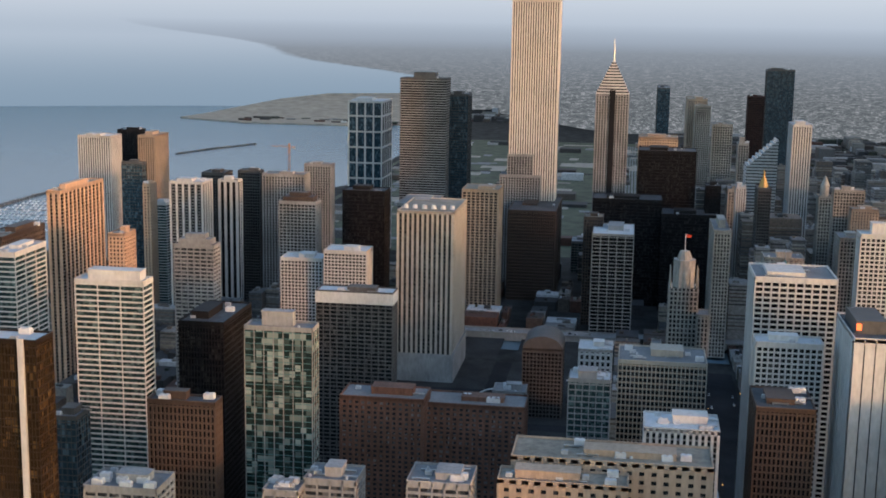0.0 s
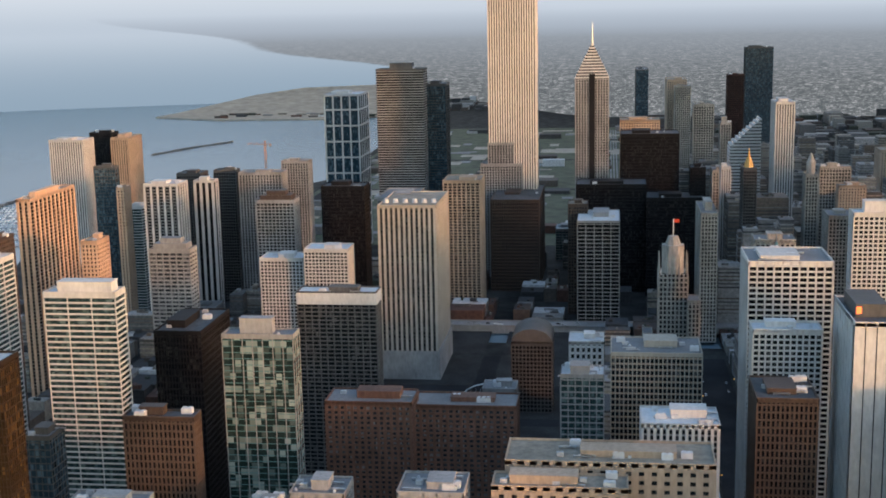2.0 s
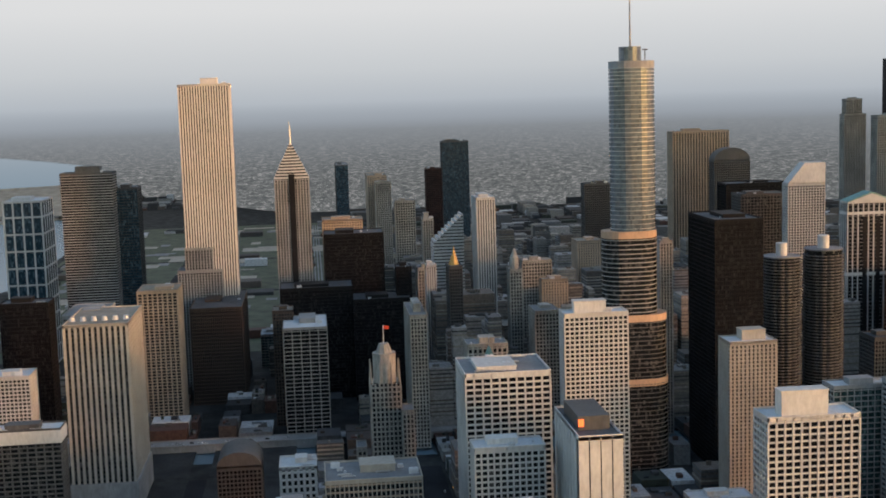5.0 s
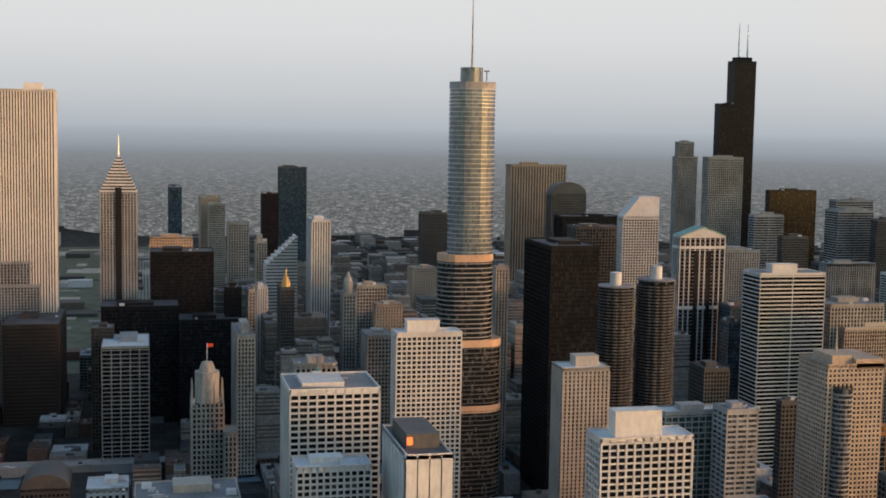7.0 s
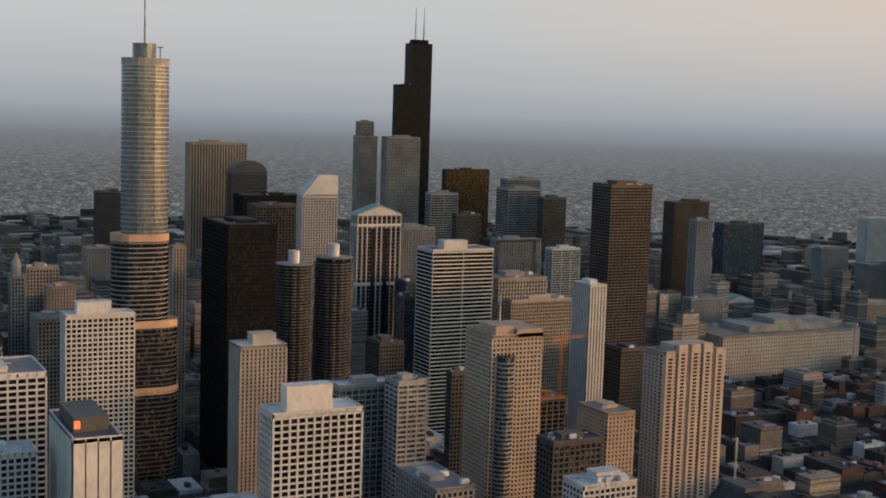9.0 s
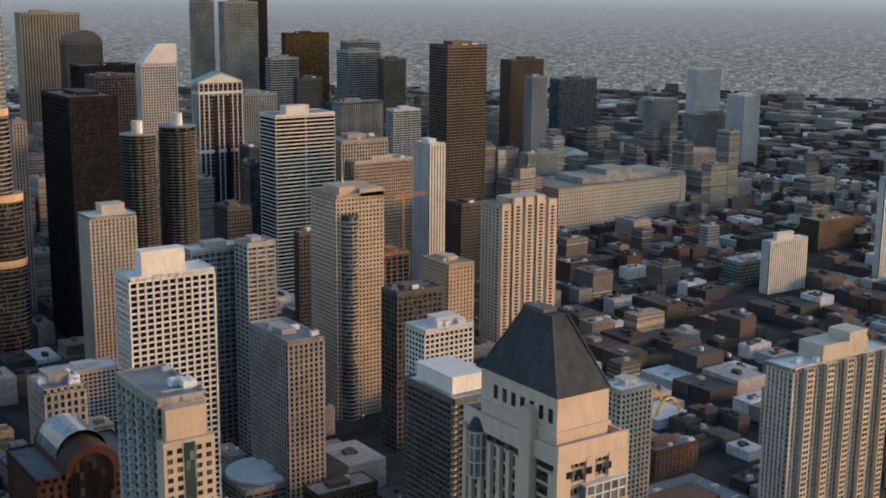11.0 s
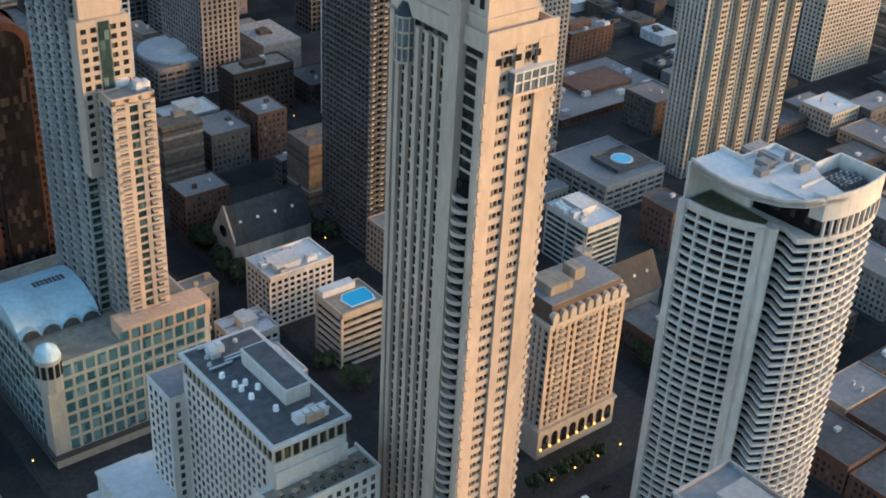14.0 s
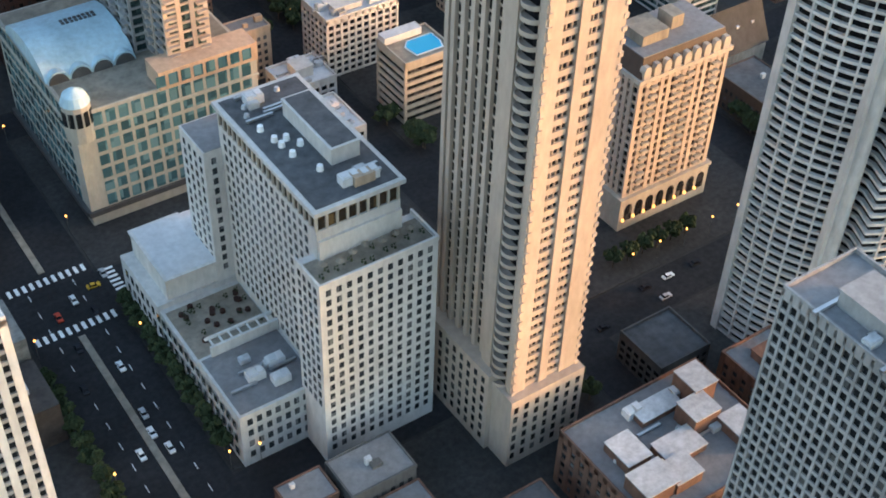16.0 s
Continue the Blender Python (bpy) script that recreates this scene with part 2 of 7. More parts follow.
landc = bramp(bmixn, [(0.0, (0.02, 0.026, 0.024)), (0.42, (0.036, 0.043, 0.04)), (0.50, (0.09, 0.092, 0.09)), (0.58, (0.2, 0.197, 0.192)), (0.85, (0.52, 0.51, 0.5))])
# haze painted into the land and lake colours, growing towards the horizon
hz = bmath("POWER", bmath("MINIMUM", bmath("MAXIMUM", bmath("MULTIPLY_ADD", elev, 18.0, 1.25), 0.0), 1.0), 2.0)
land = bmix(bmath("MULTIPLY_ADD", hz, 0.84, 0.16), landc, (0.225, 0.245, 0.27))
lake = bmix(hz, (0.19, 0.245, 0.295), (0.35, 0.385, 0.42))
SHORE_A, SHORE_B = -0.406, 5.1
edge = bmath("ADD", bmath("MINIMUM", bmath("MULTIPLY_ADD", elev, SHORE_B * -1.0, SHORE_A), -0.165), bmath("MULTIPLY", bmath("SUBTRACT", bn.outputs[0], 0.5), 0.03))
edge = bmath("ADD", edge, bmath("MULTIPLY", bmath("SINE", bmath("MULTIPLY", elev, 260.0)), 0.012))
isl = bmath("MINIMUM", bmath("MAXIMUM", bmath("MULTIPLY", bmath("SUBTRACT", azim, edge), 120.0), 0.0), 1.0)
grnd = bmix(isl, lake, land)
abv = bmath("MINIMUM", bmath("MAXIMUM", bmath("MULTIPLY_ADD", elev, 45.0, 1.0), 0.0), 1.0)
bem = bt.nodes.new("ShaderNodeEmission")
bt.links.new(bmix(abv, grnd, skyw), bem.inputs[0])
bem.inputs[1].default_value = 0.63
bt.links.new(bem.outputs[0], bt.nodes["Material Output"].inputs[0])


# ---- mesh helpers ----
CUBE_F = [(0, 3, 2, 1), (4, 5, 6, 7), (0, 1, 5, 4), (1, 2, 6, 5), (2, 3, 7, 6), (3, 0, 4, 7)]


def boxes_mesh(name, boxes, mat):
    """Many boxes (x0, x1, y0, y1, z0, z1) in one mesh."""
    v, f = [], []
    for x0, x1, y0, y1, z0, z1 in boxes:
        n = len(v)
        v += [(x0, y0, z0), (x1, y0, z0), (x1, y1, z0), (x0, y1, z0), (x0, y0, z1), (x1, y0, z1), (x1, y1, z1), (x0, y1, z1)]
        f += [tuple(n + i for i in q) for q in CUBE_F]
    me = bpy.data.meshes.new(name)
    me.from_pydata(v, [], f)
    me.materials.append(MATS[mat])
    return me


def prism_mesh(name, ring, z0, z1, mat, top=None):
    """A prism over a ring of (x, y); top: a second ring for a tapered form."""
    n = len(ring)
    top = top or ring
    v = [(x, y, z0) for x, y in ring] + [(x, y, z1) for x, y in top]
    f = [tuple(range(n - 1, -1, -1)), tuple(range(n, 2 * n))] + [(i, (i + 1) % n, n + (i + 1) % n, n + i) for i in range(n)]
    me = bpy.data.meshes.new(name)
    me.from_pydata(v, [], f)
    me.materials.append(MATS[mat])
    return me


def verts_mesh(name, v, f, mat):
    me = bpy.data.meshes.new(name)
    me.from_pydata(v, [], f)
    me.materials.append(MATS[mat])
    return me


def circle(cx, cy, r, n=20, a0=0.0, a1=2 * math.pi, closed=True):
    k = n if closed else n - 1
    return [(cx + r * math.cos(a0 + (a1 - a0) * i / k), cy + r * math.sin(a0 + (a1 - a0) * i / k)) for i in range(n)]


def part(name, me, parent, label="", loc=(0, 0, 0), kind=""):
    ob = new(name, me)
    ob.parent = parent
    ob.location = loc
    return tagged(ob, label, kind=kind)


def thing(name, label, category, x, y, z=0.0, group=""):
    ob = new(name)
    ob.location = (x, y, z)
    ob.empty_display_size = 2
    return tagged(ob, label, category, group)


FOOT = []


def roof_units(parent, w, d, z, seed, n=8, lo=(0, 0)):
    """Air handlers, vents and hatches on a roof, each a part."""
    rng = random.Random(seed)
    kinds = [boxes_mesh("roof_unit", [(-1.6, 1.6, -1.1, 1.1, 0, 1.7), (-1.4, 1.4, -0.9, 0.9, 1.7, 1.9)], "machine_grey"),
             boxes_mesh("roof_unit", [(-2.6, 2.6, -1.6, 1.6, 0, 2.6), (-2.2, -0.4, -1.2, 1.2, 2.6, 3.0), (0.4, 2.2, -1.2, 1.2, 2.6, 3.0)], "white_roof"),
             prism_mesh("vent", circle(0, 0, 0.9, 10), 0, 1.2, "machine_grey", circle(0, 0, 0.6, 10)),
             boxes_mesh("duct", [(-4.0, 4.0, -0.4, 0.4, 0.4, 1.1), (-3.8, -3.4, -0.3, 0.3, 0, 0.4), (3.4, 3.8, -0.3, 0.3, 0, 0.4)], "steel")]
    for i in range(n):
        k = rng.choice(kinds)
        part(k.name.split(".")[0], k, parent, loc=(lo[0] + rng.uniform(-0.42, 0.42) * w, lo[1] + rng.uniform(-0.4, 0.4) * d, z))


STYLES = {}


def style(name, fl, sh, px, pw, proud, wall, glass, roof="grey_roof", band=""):
    STYLES[name] = (fl, sh, px, pw, proud, wall, glass, roof, band or wall)


style("wpier", 3.0, 0.7, 3.2, 1.5, 0.5, "white_concrete", "glass_dark", "white_roof", "grey_concrete")
style("wpier2", 3.0, 1.0, 3.4, 1.7, 0.5, "white_concrete", "glass_dark", "white_roof", "grey_concrete")
style("tanpier", 3.0, 0.7, 3.2, 1.5, 0.5, "tan_concrete", "glass_dark", "tan_roof")
style("gpier", 3.2, 0.9, 3.4, 1.4, 0.5, "grey_concrete", "glass_dark")
style("bronze", 3.6, 0.5, 1.6, 0.25, 0.3, "bronze_metal", "glass_bronze", "white_roof")
style("bronze2", 3.8, 0.9, 4.0, 0.3, 0.3, "bronze_metal", "glass_bronze")
style("wband", 3.1, 0.85, 15.0, 0.35, 0.6, "white_concrete", "glass_green", "white_roof")
style("brown", 3.4, 1.2, 3.2, 1.2, 0.5, "brown_metal", "glass_dark", "tan_roof")
style("brownpier", 3.8, 0.9, 2.2, 0.9, 0.6, "brown_metal", "glass_black", "dark_roof")
style("peach", 3.1, 0.5, 8.2, 2.4, 0.9, "peach_stone", "glass_black", "tan_roof", "tan_concrete")
style("peachlow", 3.3, 1.3, 3.6, 1.6, 0.4, "peach_stone", "glass_dark", "grey_roof")
style("black", 3.8, 0.9, 1.8, 0.35, 0.35, "black_metal", "glass_black", "dark_roof")
style("blue", 3.6, 0.5, 3.0, 0.2, 0.2, "dark_grey", "glass_blue", "grey_roof")
style("tan", 3.3, 1.4, 3.4, 1.8, 0.4, "tan_concrete", "glass_dark", "tan_roof")
style("tan2", 3.1, 1.2, 3.0, 1.3, 0.4, "tan_concrete", "glass_dark", "grey_roof", "beige_stone")
style("tan3", 3.0, 1.1, 3.4, 1.3, 0.6, "beige_stone", "glass_dark", "white_roof")
style("wframe", 3.2, 0.8, 7.4, 1.9, 1.2, "white_concrete", "glass_dark", "white_roof", "grey_concrete")
style("wframe2", 3.3, 0.85, 4.4, 0.9, 0.9, "white_concrete", "glass_black", "white_roof")
style("dstrip", 3.2, 0.5, 9.0, 3.0, 0.5, "white_concrete", "glass_black", "dark_roof", "black_metal")
style("dgrey", 3.4, 1.1, 3.0, 0.8, 0.4, "dark_grey", "glass_black", "dark_roof")
style("dgrid", 3.7, 1.0, 4.0, 0.8, 0.5, "dark_grey", "glass_dark", "dark_roof")
style("ggrid", 3.1, 1.0, 3.6, 0.8, 0.6, "grey_concrete", "glass_dark", "tan_roof")
style("wgrid", 3.1, 1.0, 3.4, 0.9, 0.6, "white_concrete", "glass_dark", "white_roof")
style("gband", 3.2, 1.3, 6.0, 0.8, 0.7, "grey_concrete", "glass_grey", "grey_roof")
style("bluegrid", 21.0, 2.4, 13.0, 2.2, 0.5, "white_concrete", "glass_blue", "white_roof")
style("dband", 3.2, 1.2, 14.0, 0.4, 0.8, "dark_concrete", "glass_black", "dark_roof", "grey_concrete")
style("dband2", 3.3, 1.1, 5.0, 0.7, 0.7, "brown_metal", "glass_black", "dark_roof", "dark_concrete")
style("aon", 3.9, 0.0, 3.0, 1.7, 0.8, "aon_stone", "glass_dark", "white_roof")
style("bigpier", 3.7, 0.7, 4.7, 2.2, 0.9, "beige_stone", "glass_dark", "tan_roof", "dark_concrete")
style("tangrid", 3.2, 0.9, 5.4, 1.5, 0.8, "tan_concrete", "glass_dark", "tan_roof")
style("gwide", 3.9, 0.75, 8.6, 0.8, 0.5, "grey_concrete", "glass_black", "white_roof")
style("greyapt", 3.0, 0.9, 5.2, 0.7, 0.7, "dark_concrete", "glass_dark", "white_roof", "dark_concrete")
style("mosaic", 3.2, 0.35, 5.0, 0.4, 0.3, "grey_concrete", "glass_mosaic", "grey_roof", "teal_panel")
style("brick", 3.0, 1.3, 4.0, 1.8, 0.5, "red_brick", "glass_grey", "grey_roof")
style("brickw", 3.4, 1.3, 4.0, 1.8, 0.5, "red_brick", "glass_grey", "grey_roof")
style("wcube", 4.6, 1.6, 4.2, 1.7, 0.4, "white_concrete", "glass_dark", "white_roof")
style("gglass", 3.6, 0.8, 4.4, 0.5, 0.4, "grey_concrete", "glass_green", "white_roof")
style("beigegrid", 3.6, 1.0, 2.6, 0.6, 0.5, "beige_stone", "glass_dark", "grey_roof", "tan_concrete")
style("wbay", 3.3, 1.0, 5.0, 0.9, 1.0, "white_concrete", "glass_black", "grey_roof")
style("slots", 3.4, 0.0, 7.5, 5.0, 0.6, "white_concrete", "glass_dark", "dark_roof")
style("tancrown", 3.9, 0.9, 4.6, 1.8, 0.8, "tan_concrete", "glass_dark", "tan_roof")
style("donnelley", 4.0, 0.5, 5.6, 1.0, 0.9, "white_concrete", "glass_black", "copper_green", "grey_concrete")
style("stripe", 3.8, 1.6, 30.0, 0.5, 0.3, "grey_concrete", "glass_dark", "grey_roof")
style("stripe_pale", 3.8, 1.15, 30.0, 0.5, 0.4, "white_concrete", "glass_black", "grey_roof")
style("tanstrip", 3.0, 0.8, 3.4, 1.8, 0.5, "beige_stone", "glass_dark", "white_roof")
style("willis", 4.0, 0.8, 4.6, 0.6, 0.3, "black_metal", "glass_black", "dark_roof")
style("franklin", 3.8, 1.2, 3.6, 1.3, 0.5, "old_stone", "glass_dark", "grey_roof")
style("red", 3.8, 1.2, 5.0, 0.6, 0.3, "red_granite", "glass_black", "dark_roof")
style("tanlow", 4.2, 2.2, 6.0, 3.2, 0.5, "tan_concrete", "glass_dark", "tan_roof", "tan_concrete")
style("mart", 4.6, 1.9, 4.2, 2.4, 0.35, "beige_stone", "glass_grey", "tan_roof")
style("pinkstrip", 3.0, 1.4, 5.4, 2.2, 0.6, "park_stone", "glass_dark", "grey_roof", "park_stone")
style("orange", 3.8, 0.5, 6.0, 0.6, 0.2, "orange_paint", "glass_dark", "grey_roof", "grey_concrete")


def wrap(base, w, d, z0, z1, st, near, skip_south=True, seed=0, roof=True):
    """Glass core, floor bands and piers round a block w by d, centred on base's origin."""
    fl, sh, px, pw, pr, wall, glass, rf, band = STYLES[st]
    hw, hd = w / 2, d / 2
    part("glazing", boxes_mesh("glazing", [(-hw + pr, hw - pr, -hd + pr, hd - pr, z0, z1 - 1.0)], glass), base)
    nf = max(1, int(round((z1 - z0) / fl)))
    fh = (z1 - z0) / nf
    q = 0.12
    if sh > 0:
        bx = (-hw + q, hw - q, -hd + q, hd - q)
        zs = [z0 + fh * i for i in range(nf)]
        if near and nf < 90:
            me = boxes_mesh("floor_band", [(*bx, 0, sh)], band)
            for z in zs:
                part("floor_band", me, base, loc=(0, 0, z))
        else:
            part("floor_banding", boxes_mesh("floor_banding", [(*bx, z, z + sh) for z in zs], band), base, kind="stuff")
    zt = z1 - 0.4
    nx, ny = max(1, round(w / px)), max(1, round(d / px))
    xs = [-hw + (w - pw) * i / nx for i in range(nx + 1)]
    ys = [-hd + (d - pw) * i / ny for i in range(ny + 1)]
    front = [(x, x + pw, -hd, -hd + pr + 0.2, z0, zt) for x in xs]
    sides = []
    for y in ys[1:]:
        sides += [(-hw, -hw + pr + 0.2, y, y + pw, z0, zt), (hw - pr - 0.2, hw, y, y + pw, z0, zt)]
    if near and pw >= 0.5 and len(front) + len(sides) < 120:
        mf = boxes_mesh("pier", [(0, pw, 0, pr + 0.2, z0, zt)], wall)
        ms = boxes_mesh("pier", [(0, pr + 0.2, 0, pw, z0, zt)], wall)
        for b in front:
            part("pier", mf, base, loc=(b[0], b[2], 0))
        for b in sides:
            part("pier", ms, base, loc=(b[0], b[2], 0))
    else:
        part("pier_ribbing", boxes_mesh("pier_ribbing", front + sides, wall), base, kind="stuff")
    if roof:
        top = part("roof", boxes_mesh("roof", [(-hw + 0.3, hw - 0.3, -hd + 0.3, hd - 0.3, z1 - 1.1, z1 - 0.7)], rf), base)
        t = 0.5
        part("parapet", boxes_mesh("parapet", [(-hw, hw, -hd, -hd + t, z1 - 2.2, z1 + 0.3), (-hw, hw, hd - t, hd, z1 - 2.2, z1 + 0.3), (-hw, -hw + t, -hd + t, hd - t, z1 - 2.2, z1 + 0.3), (hw - t, hw, -hd + t, hd - t, z1 - 2.2, z1 + 0.3)], wall), base)
        return top
    return base


def tower(label, x0, x1, y0, y1, h, st, ex="", category="building", name="tower"):
    """One building on the street grid, with a crown or roof by ex."""
    cx, cy, w, d = (x0 + x1) / 2, (y0 + y1) / 2, x1 - x0, y1 - y0
    FOOT.append((x0, x1, y0, y1))
    fl, sh, px, pw, pr, wall, glass, rf, band = STYLES[st]
    b = thing(name, label, category, cx, cy)
    near = math.hypot(cx, cy) < 480
    top = wrap(b, w, d, 0, h, st, near)
    hw, hd = w / 2, d / 2
    zr = h - 0.7
    seed = int(abs(x0 * 7 + y0))
    rng = random.Random(seed)
    if ex in ("", "pent", "units", "whiteroof", "whiteband", "pent2", "cube"):
        ph = {"cube": 13.0, "pent": 8.0, "pent2": 6.0}.get(ex, rng.uniform(2.5, 5.0))
        pw_, pd = w * rng.uniform(0.3, 0.5), d * rng.uniform(0.35, 0.55)
        ox, oy = w * rng.uniform(-0.15, 0.15), d * rng.uniform(-0.1, 0.15)
        if ex == "cube":
            pw_, pd, ox, oy = w * 0.5, d * 0.42, -w * 0.08, -d * 0.15
        if ex == "pent2":
            pw_, pd, ox, oy = w * 0.75, d * 0.6, w * 0.05, 0
        part("penthouse", boxes_mesh("penthouse", [(ox - pw_ / 2, ox + pw_ / 2, oy - pd / 2, oy + pd / 2, zr, zr + ph - 0.6), (ox - pw_ / 2 - 0.3, ox + pw_ / 2 + 0.3, oy - pd / 2 - 0.3, oy + pd / 2 + 0.3, zr + ph - 0.6, zr + ph)], "white_concrete" if ex in ("cube", "pent2") else wall), b)
    if ex in ("", "units", "whiteroof", "pent"):
        roof_units(top, w, d, zr, seed, 12 if ex == "units" else 4 if cy < 900 else 2)
    if ex == "whiteband":
        part("crown_band", boxes_mesh("crown_band", [(-hw - 0.2, hw + 0.2, -hd - 0.2, hd + 0.2, h - 9, h - 0.9)], "white_concrete"), b, "white rooftop screen wall")
        roof_units(top, w, d, zr, seed, 6)
    if ex == "fin":
        part("fin", boxes_mesh("fin", [(hw - 8.0, hw - 5.5, -hd - 1.2, -hd + 0.3, 0, h + 0.8)], "white_concrete"), b, "white vertical fin")
        roof_units(top, w, d, zr, seed, 5)
    if ex == "crown":
        part("crown", boxes_mesh("crown", [(-hw * 0.8, hw * 0.8, -hd * 0.8, hd * 0.8, zr, zr + 5), (-hw * 0.5, hw * 0.5, -hd * 0.5, hd * 0.5, zr + 5, zr + 9)], "brown_metal" if st == "ggrid" else wall), b)
    if ex == "notch":
        roof_units(top, w, d, zr, seed, 6)
        for k in range(5):
            x = -hw + w * (k + 0.5) / 5
            zc = zr + (6.0 if k in (1, 2, 3) else 1.5)
            part("crown_bay", boxes_mesh("crown_bay", [(x - w * 0.07, x + w * 0.07, -hd - 1.4, -hd + 2.0, 0, zc)], "park_stone"), b)
            part("bay_glass", boxes_mesh("bay_glass", [(x - w * 0.03, x + w * 0.03, -hd - 1.5, -hd - 1.3, 6 + 3.0 * k_, 7.7 + 3.0 * k_) for k_ in range(int((zc - 10) / 3.0))], "glass_dark"), b, kind="stuff")
        part("crown_block", boxes_mesh("crown_block", [(-hw * 0.6, hw * 0.6, -hd * 0.7, hd * 0.6, zr, zr + 5.5)], "park_stone"), b)
    if ex == "domes":
        me = prism_mesh("cooling_drum", circle(0, 0, 2.6, 14), 0, 3.5, "white_concrete", circle(0, 0, 1.9, 14))
        for i in range(6):
            part("cooling_drum", me, b, loc=(-hw + w * (i + 0.5) / 6, -hd * 0.5, zr))
        part("plinth", boxes_mesh("plinth", [(-hw - 1.5, hw + 1.5, -hd - 1.5, hd + 1.5, 0, 26)], "grey_concrete"), b, "blank grey concrete plinth")
    if ex == "barrel":
        ring = [(hw * math.cos(math.pi * i / 14), hd * 0 + math.sin(math.pi * i / 14) * w * 0.35) for i in range(15)]
        v = [(x, -hd, zr + z) for x, z in ring] + [(x, hd, zr + z) for x, z in ring]
        f = [tuple(range(14, -1, -1)), tuple(range(15, 30))] + [(i, i + 1, i + 16, i + 15) for i in range(14)]
        part("barrel_roof", verts_mesh("barrel_roof", v, f, wall), b)
    if ex == "slope":
        v = [(-hw, -hd, zr), (hw, -hd, zr), (hw, hd, zr), (-hw, hd, zr), (-hw * 0.1, -hd, zr + 24), (hw, -hd, zr + 24), (hw, hd, zr + 24), (-hw * 0.1, hd, zr + 24)]
        part("sloped_top", verts_mesh("sloped_top", v, CUBE_F, "white_concrete"), b)
    if ex == "gable":
        v = [(-hw - 0.5, -hd - 0.5, h), (hw + 0.5, -hd - 0.5, h), (0, -hd - 0.5, h + 10), (-hw - 0.5, hd, h), (hw + 0.5, hd, h), (0, hd, h + 10)]
        part("gable_roof", verts_mesh("gable_roof", v, [(0, 2, 1), (3, 4, 5), (0, 1, 4, 3), (1, 2, 5, 4), (2, 0, 3, 5)], "copper_green"), b, "green copper gable roof")
        part("pediment", verts_mesh("pediment", [(-hw, -hd - 0.8, h - 1), (hw, -hd - 0.8, h - 1), (0, -hd - 0.8, h + 8), (-hw, -hd - 0.2, h - 1), (hw, -hd - 0.2, h - 1), (0, -hd - 0.2, h + 8)], [(0, 1, 2), (3, 5, 4), (0, 3, 4, 1), (1, 4, 5, 2), (2, 5, 3, 0)], "white_concrete"), b)
        for zc in (h * 0.3, h * 0.62, h - 14):
            part("cross_band", boxes_mesh("cross_band", [(-hw - 0.1, hw + 0.1, -hd - 0.1, hd + 0.1, zc, zc + 3)], "white_concrete"), b)
        for xx in (-hw * 0.36, hw * 0.2):
            part("dark_strip", boxes_mesh("dark_strip", [(xx, xx + w * 0.09, -hd - 0.15, -hd + 0.4, 6, h - 16)], "black_metal"), b)
    if ex == "antenna":
        for xx in (-hw * 0.35, hw * 0.45):
            part("antenna", prism_mesh("antenna", circle(xx, 0, 2.2, 8), zr, zr + 70, "white_paint", circle(xx, 0, 0.5, 8)), b, "white tapered antenna mast")
        part("roof_box", boxes_mesh("roof_box", [(-hw * 0.7, hw * 0.7, -hd * 0.7, hd * 0.7, zr, zr + 8)], "black_metal"), b)
    if ex == "mast":
        part("mast", prism_mesh("mast", circle(-hw * 0.2, 0, 1.1, 8), zr, zr + 26, "steel", circle(-hw * 0.2, 0, 0.3, 8)), b)
        part("crown", boxes_mesh("crown", [(-hw * 0.75, -hw * 0.05, -hd * 0.8, hd * 0.5, zr, zr + 6), (hw * 0.0, hw, -hd, hd, zr - 3, zr + 4)], "tan_concrete"), b)
        part("bay", prism_mesh("bay", circle(-hw * 0.45, -hd, w * 0.16, 14), 0, h - 14, "glass_grey"), b, "rounded glass bay")
        bd = prism_mesh("bay_band", circle(-hw * 0.45, -hd, w * 0.16 + 0.4, 14), 0, 1.0, "grey_concrete")
        for i in range(int((h - 16) / 3.1)):
            part("bay_band", bd, b, loc=(0, 0, i * 3.1))
    if ex == "spire":
        part("lantern", prism_mesh("lantern", circle(0, 0, hw * 0.7, 8), zr, zr + 12, "old_stone"), b)
        part("dome", prism_mesh("dome", circle(0, 0, hw * 0.7, 10), zr + 12, zr + 22, "old_stone", circle(0, 0, 0.4, 10)), b)
    if ex == "gold":
        part("crown", prism_mesh("crown", circle(0, 0, hw * 0.8, 8), zr, zr + 10, "gold_leaf", circle(0, 0, hw * 0.35, 8)), b, "gilded crown")
        part("finial", prism_mesh("finial", circle(0, 0, 1.5, 8), zr + 10, zr + 20, "gold_leaf", circle(0, 0, 0.3, 8)), b)
    if ex == "redbox":
        part("roof_box", boxes_mesh("roof_box", [(-hw * 0.75, hw * 0.7, -hd * 0.55, hd * 0.6, zr, zr + 7)], "dark_grey"), b)
        part("roof_sign", boxes_mesh("roof_sign", [(-hw * 0.74, -hw * 0.5, -hd * 0.57, -hd * 0.55, zr + 2, zr + 5.5)], "red_sign_glow"), b, "glowing red rooftop panel")
    if ex == "martroof":
        part("setback", boxes_mesh("setback", [(-hw * 0.5, hw * 0.9, -hd * 0.6, hd * 0.6, zr, zr + 8), (-hw * 0.1, hw * 0.3, -hd * 0.5, hd * 0.4, zr + 8, zr + 15)], "old_stone"), b)
        part("corner_turret", prism_mesh("corner_turret", circle(hw - 8, -hd + 8, 9, 8), 0, h + 6, "old_stone"), b)
        roof_units(top, w, d, zr, seed, 14)
    return b


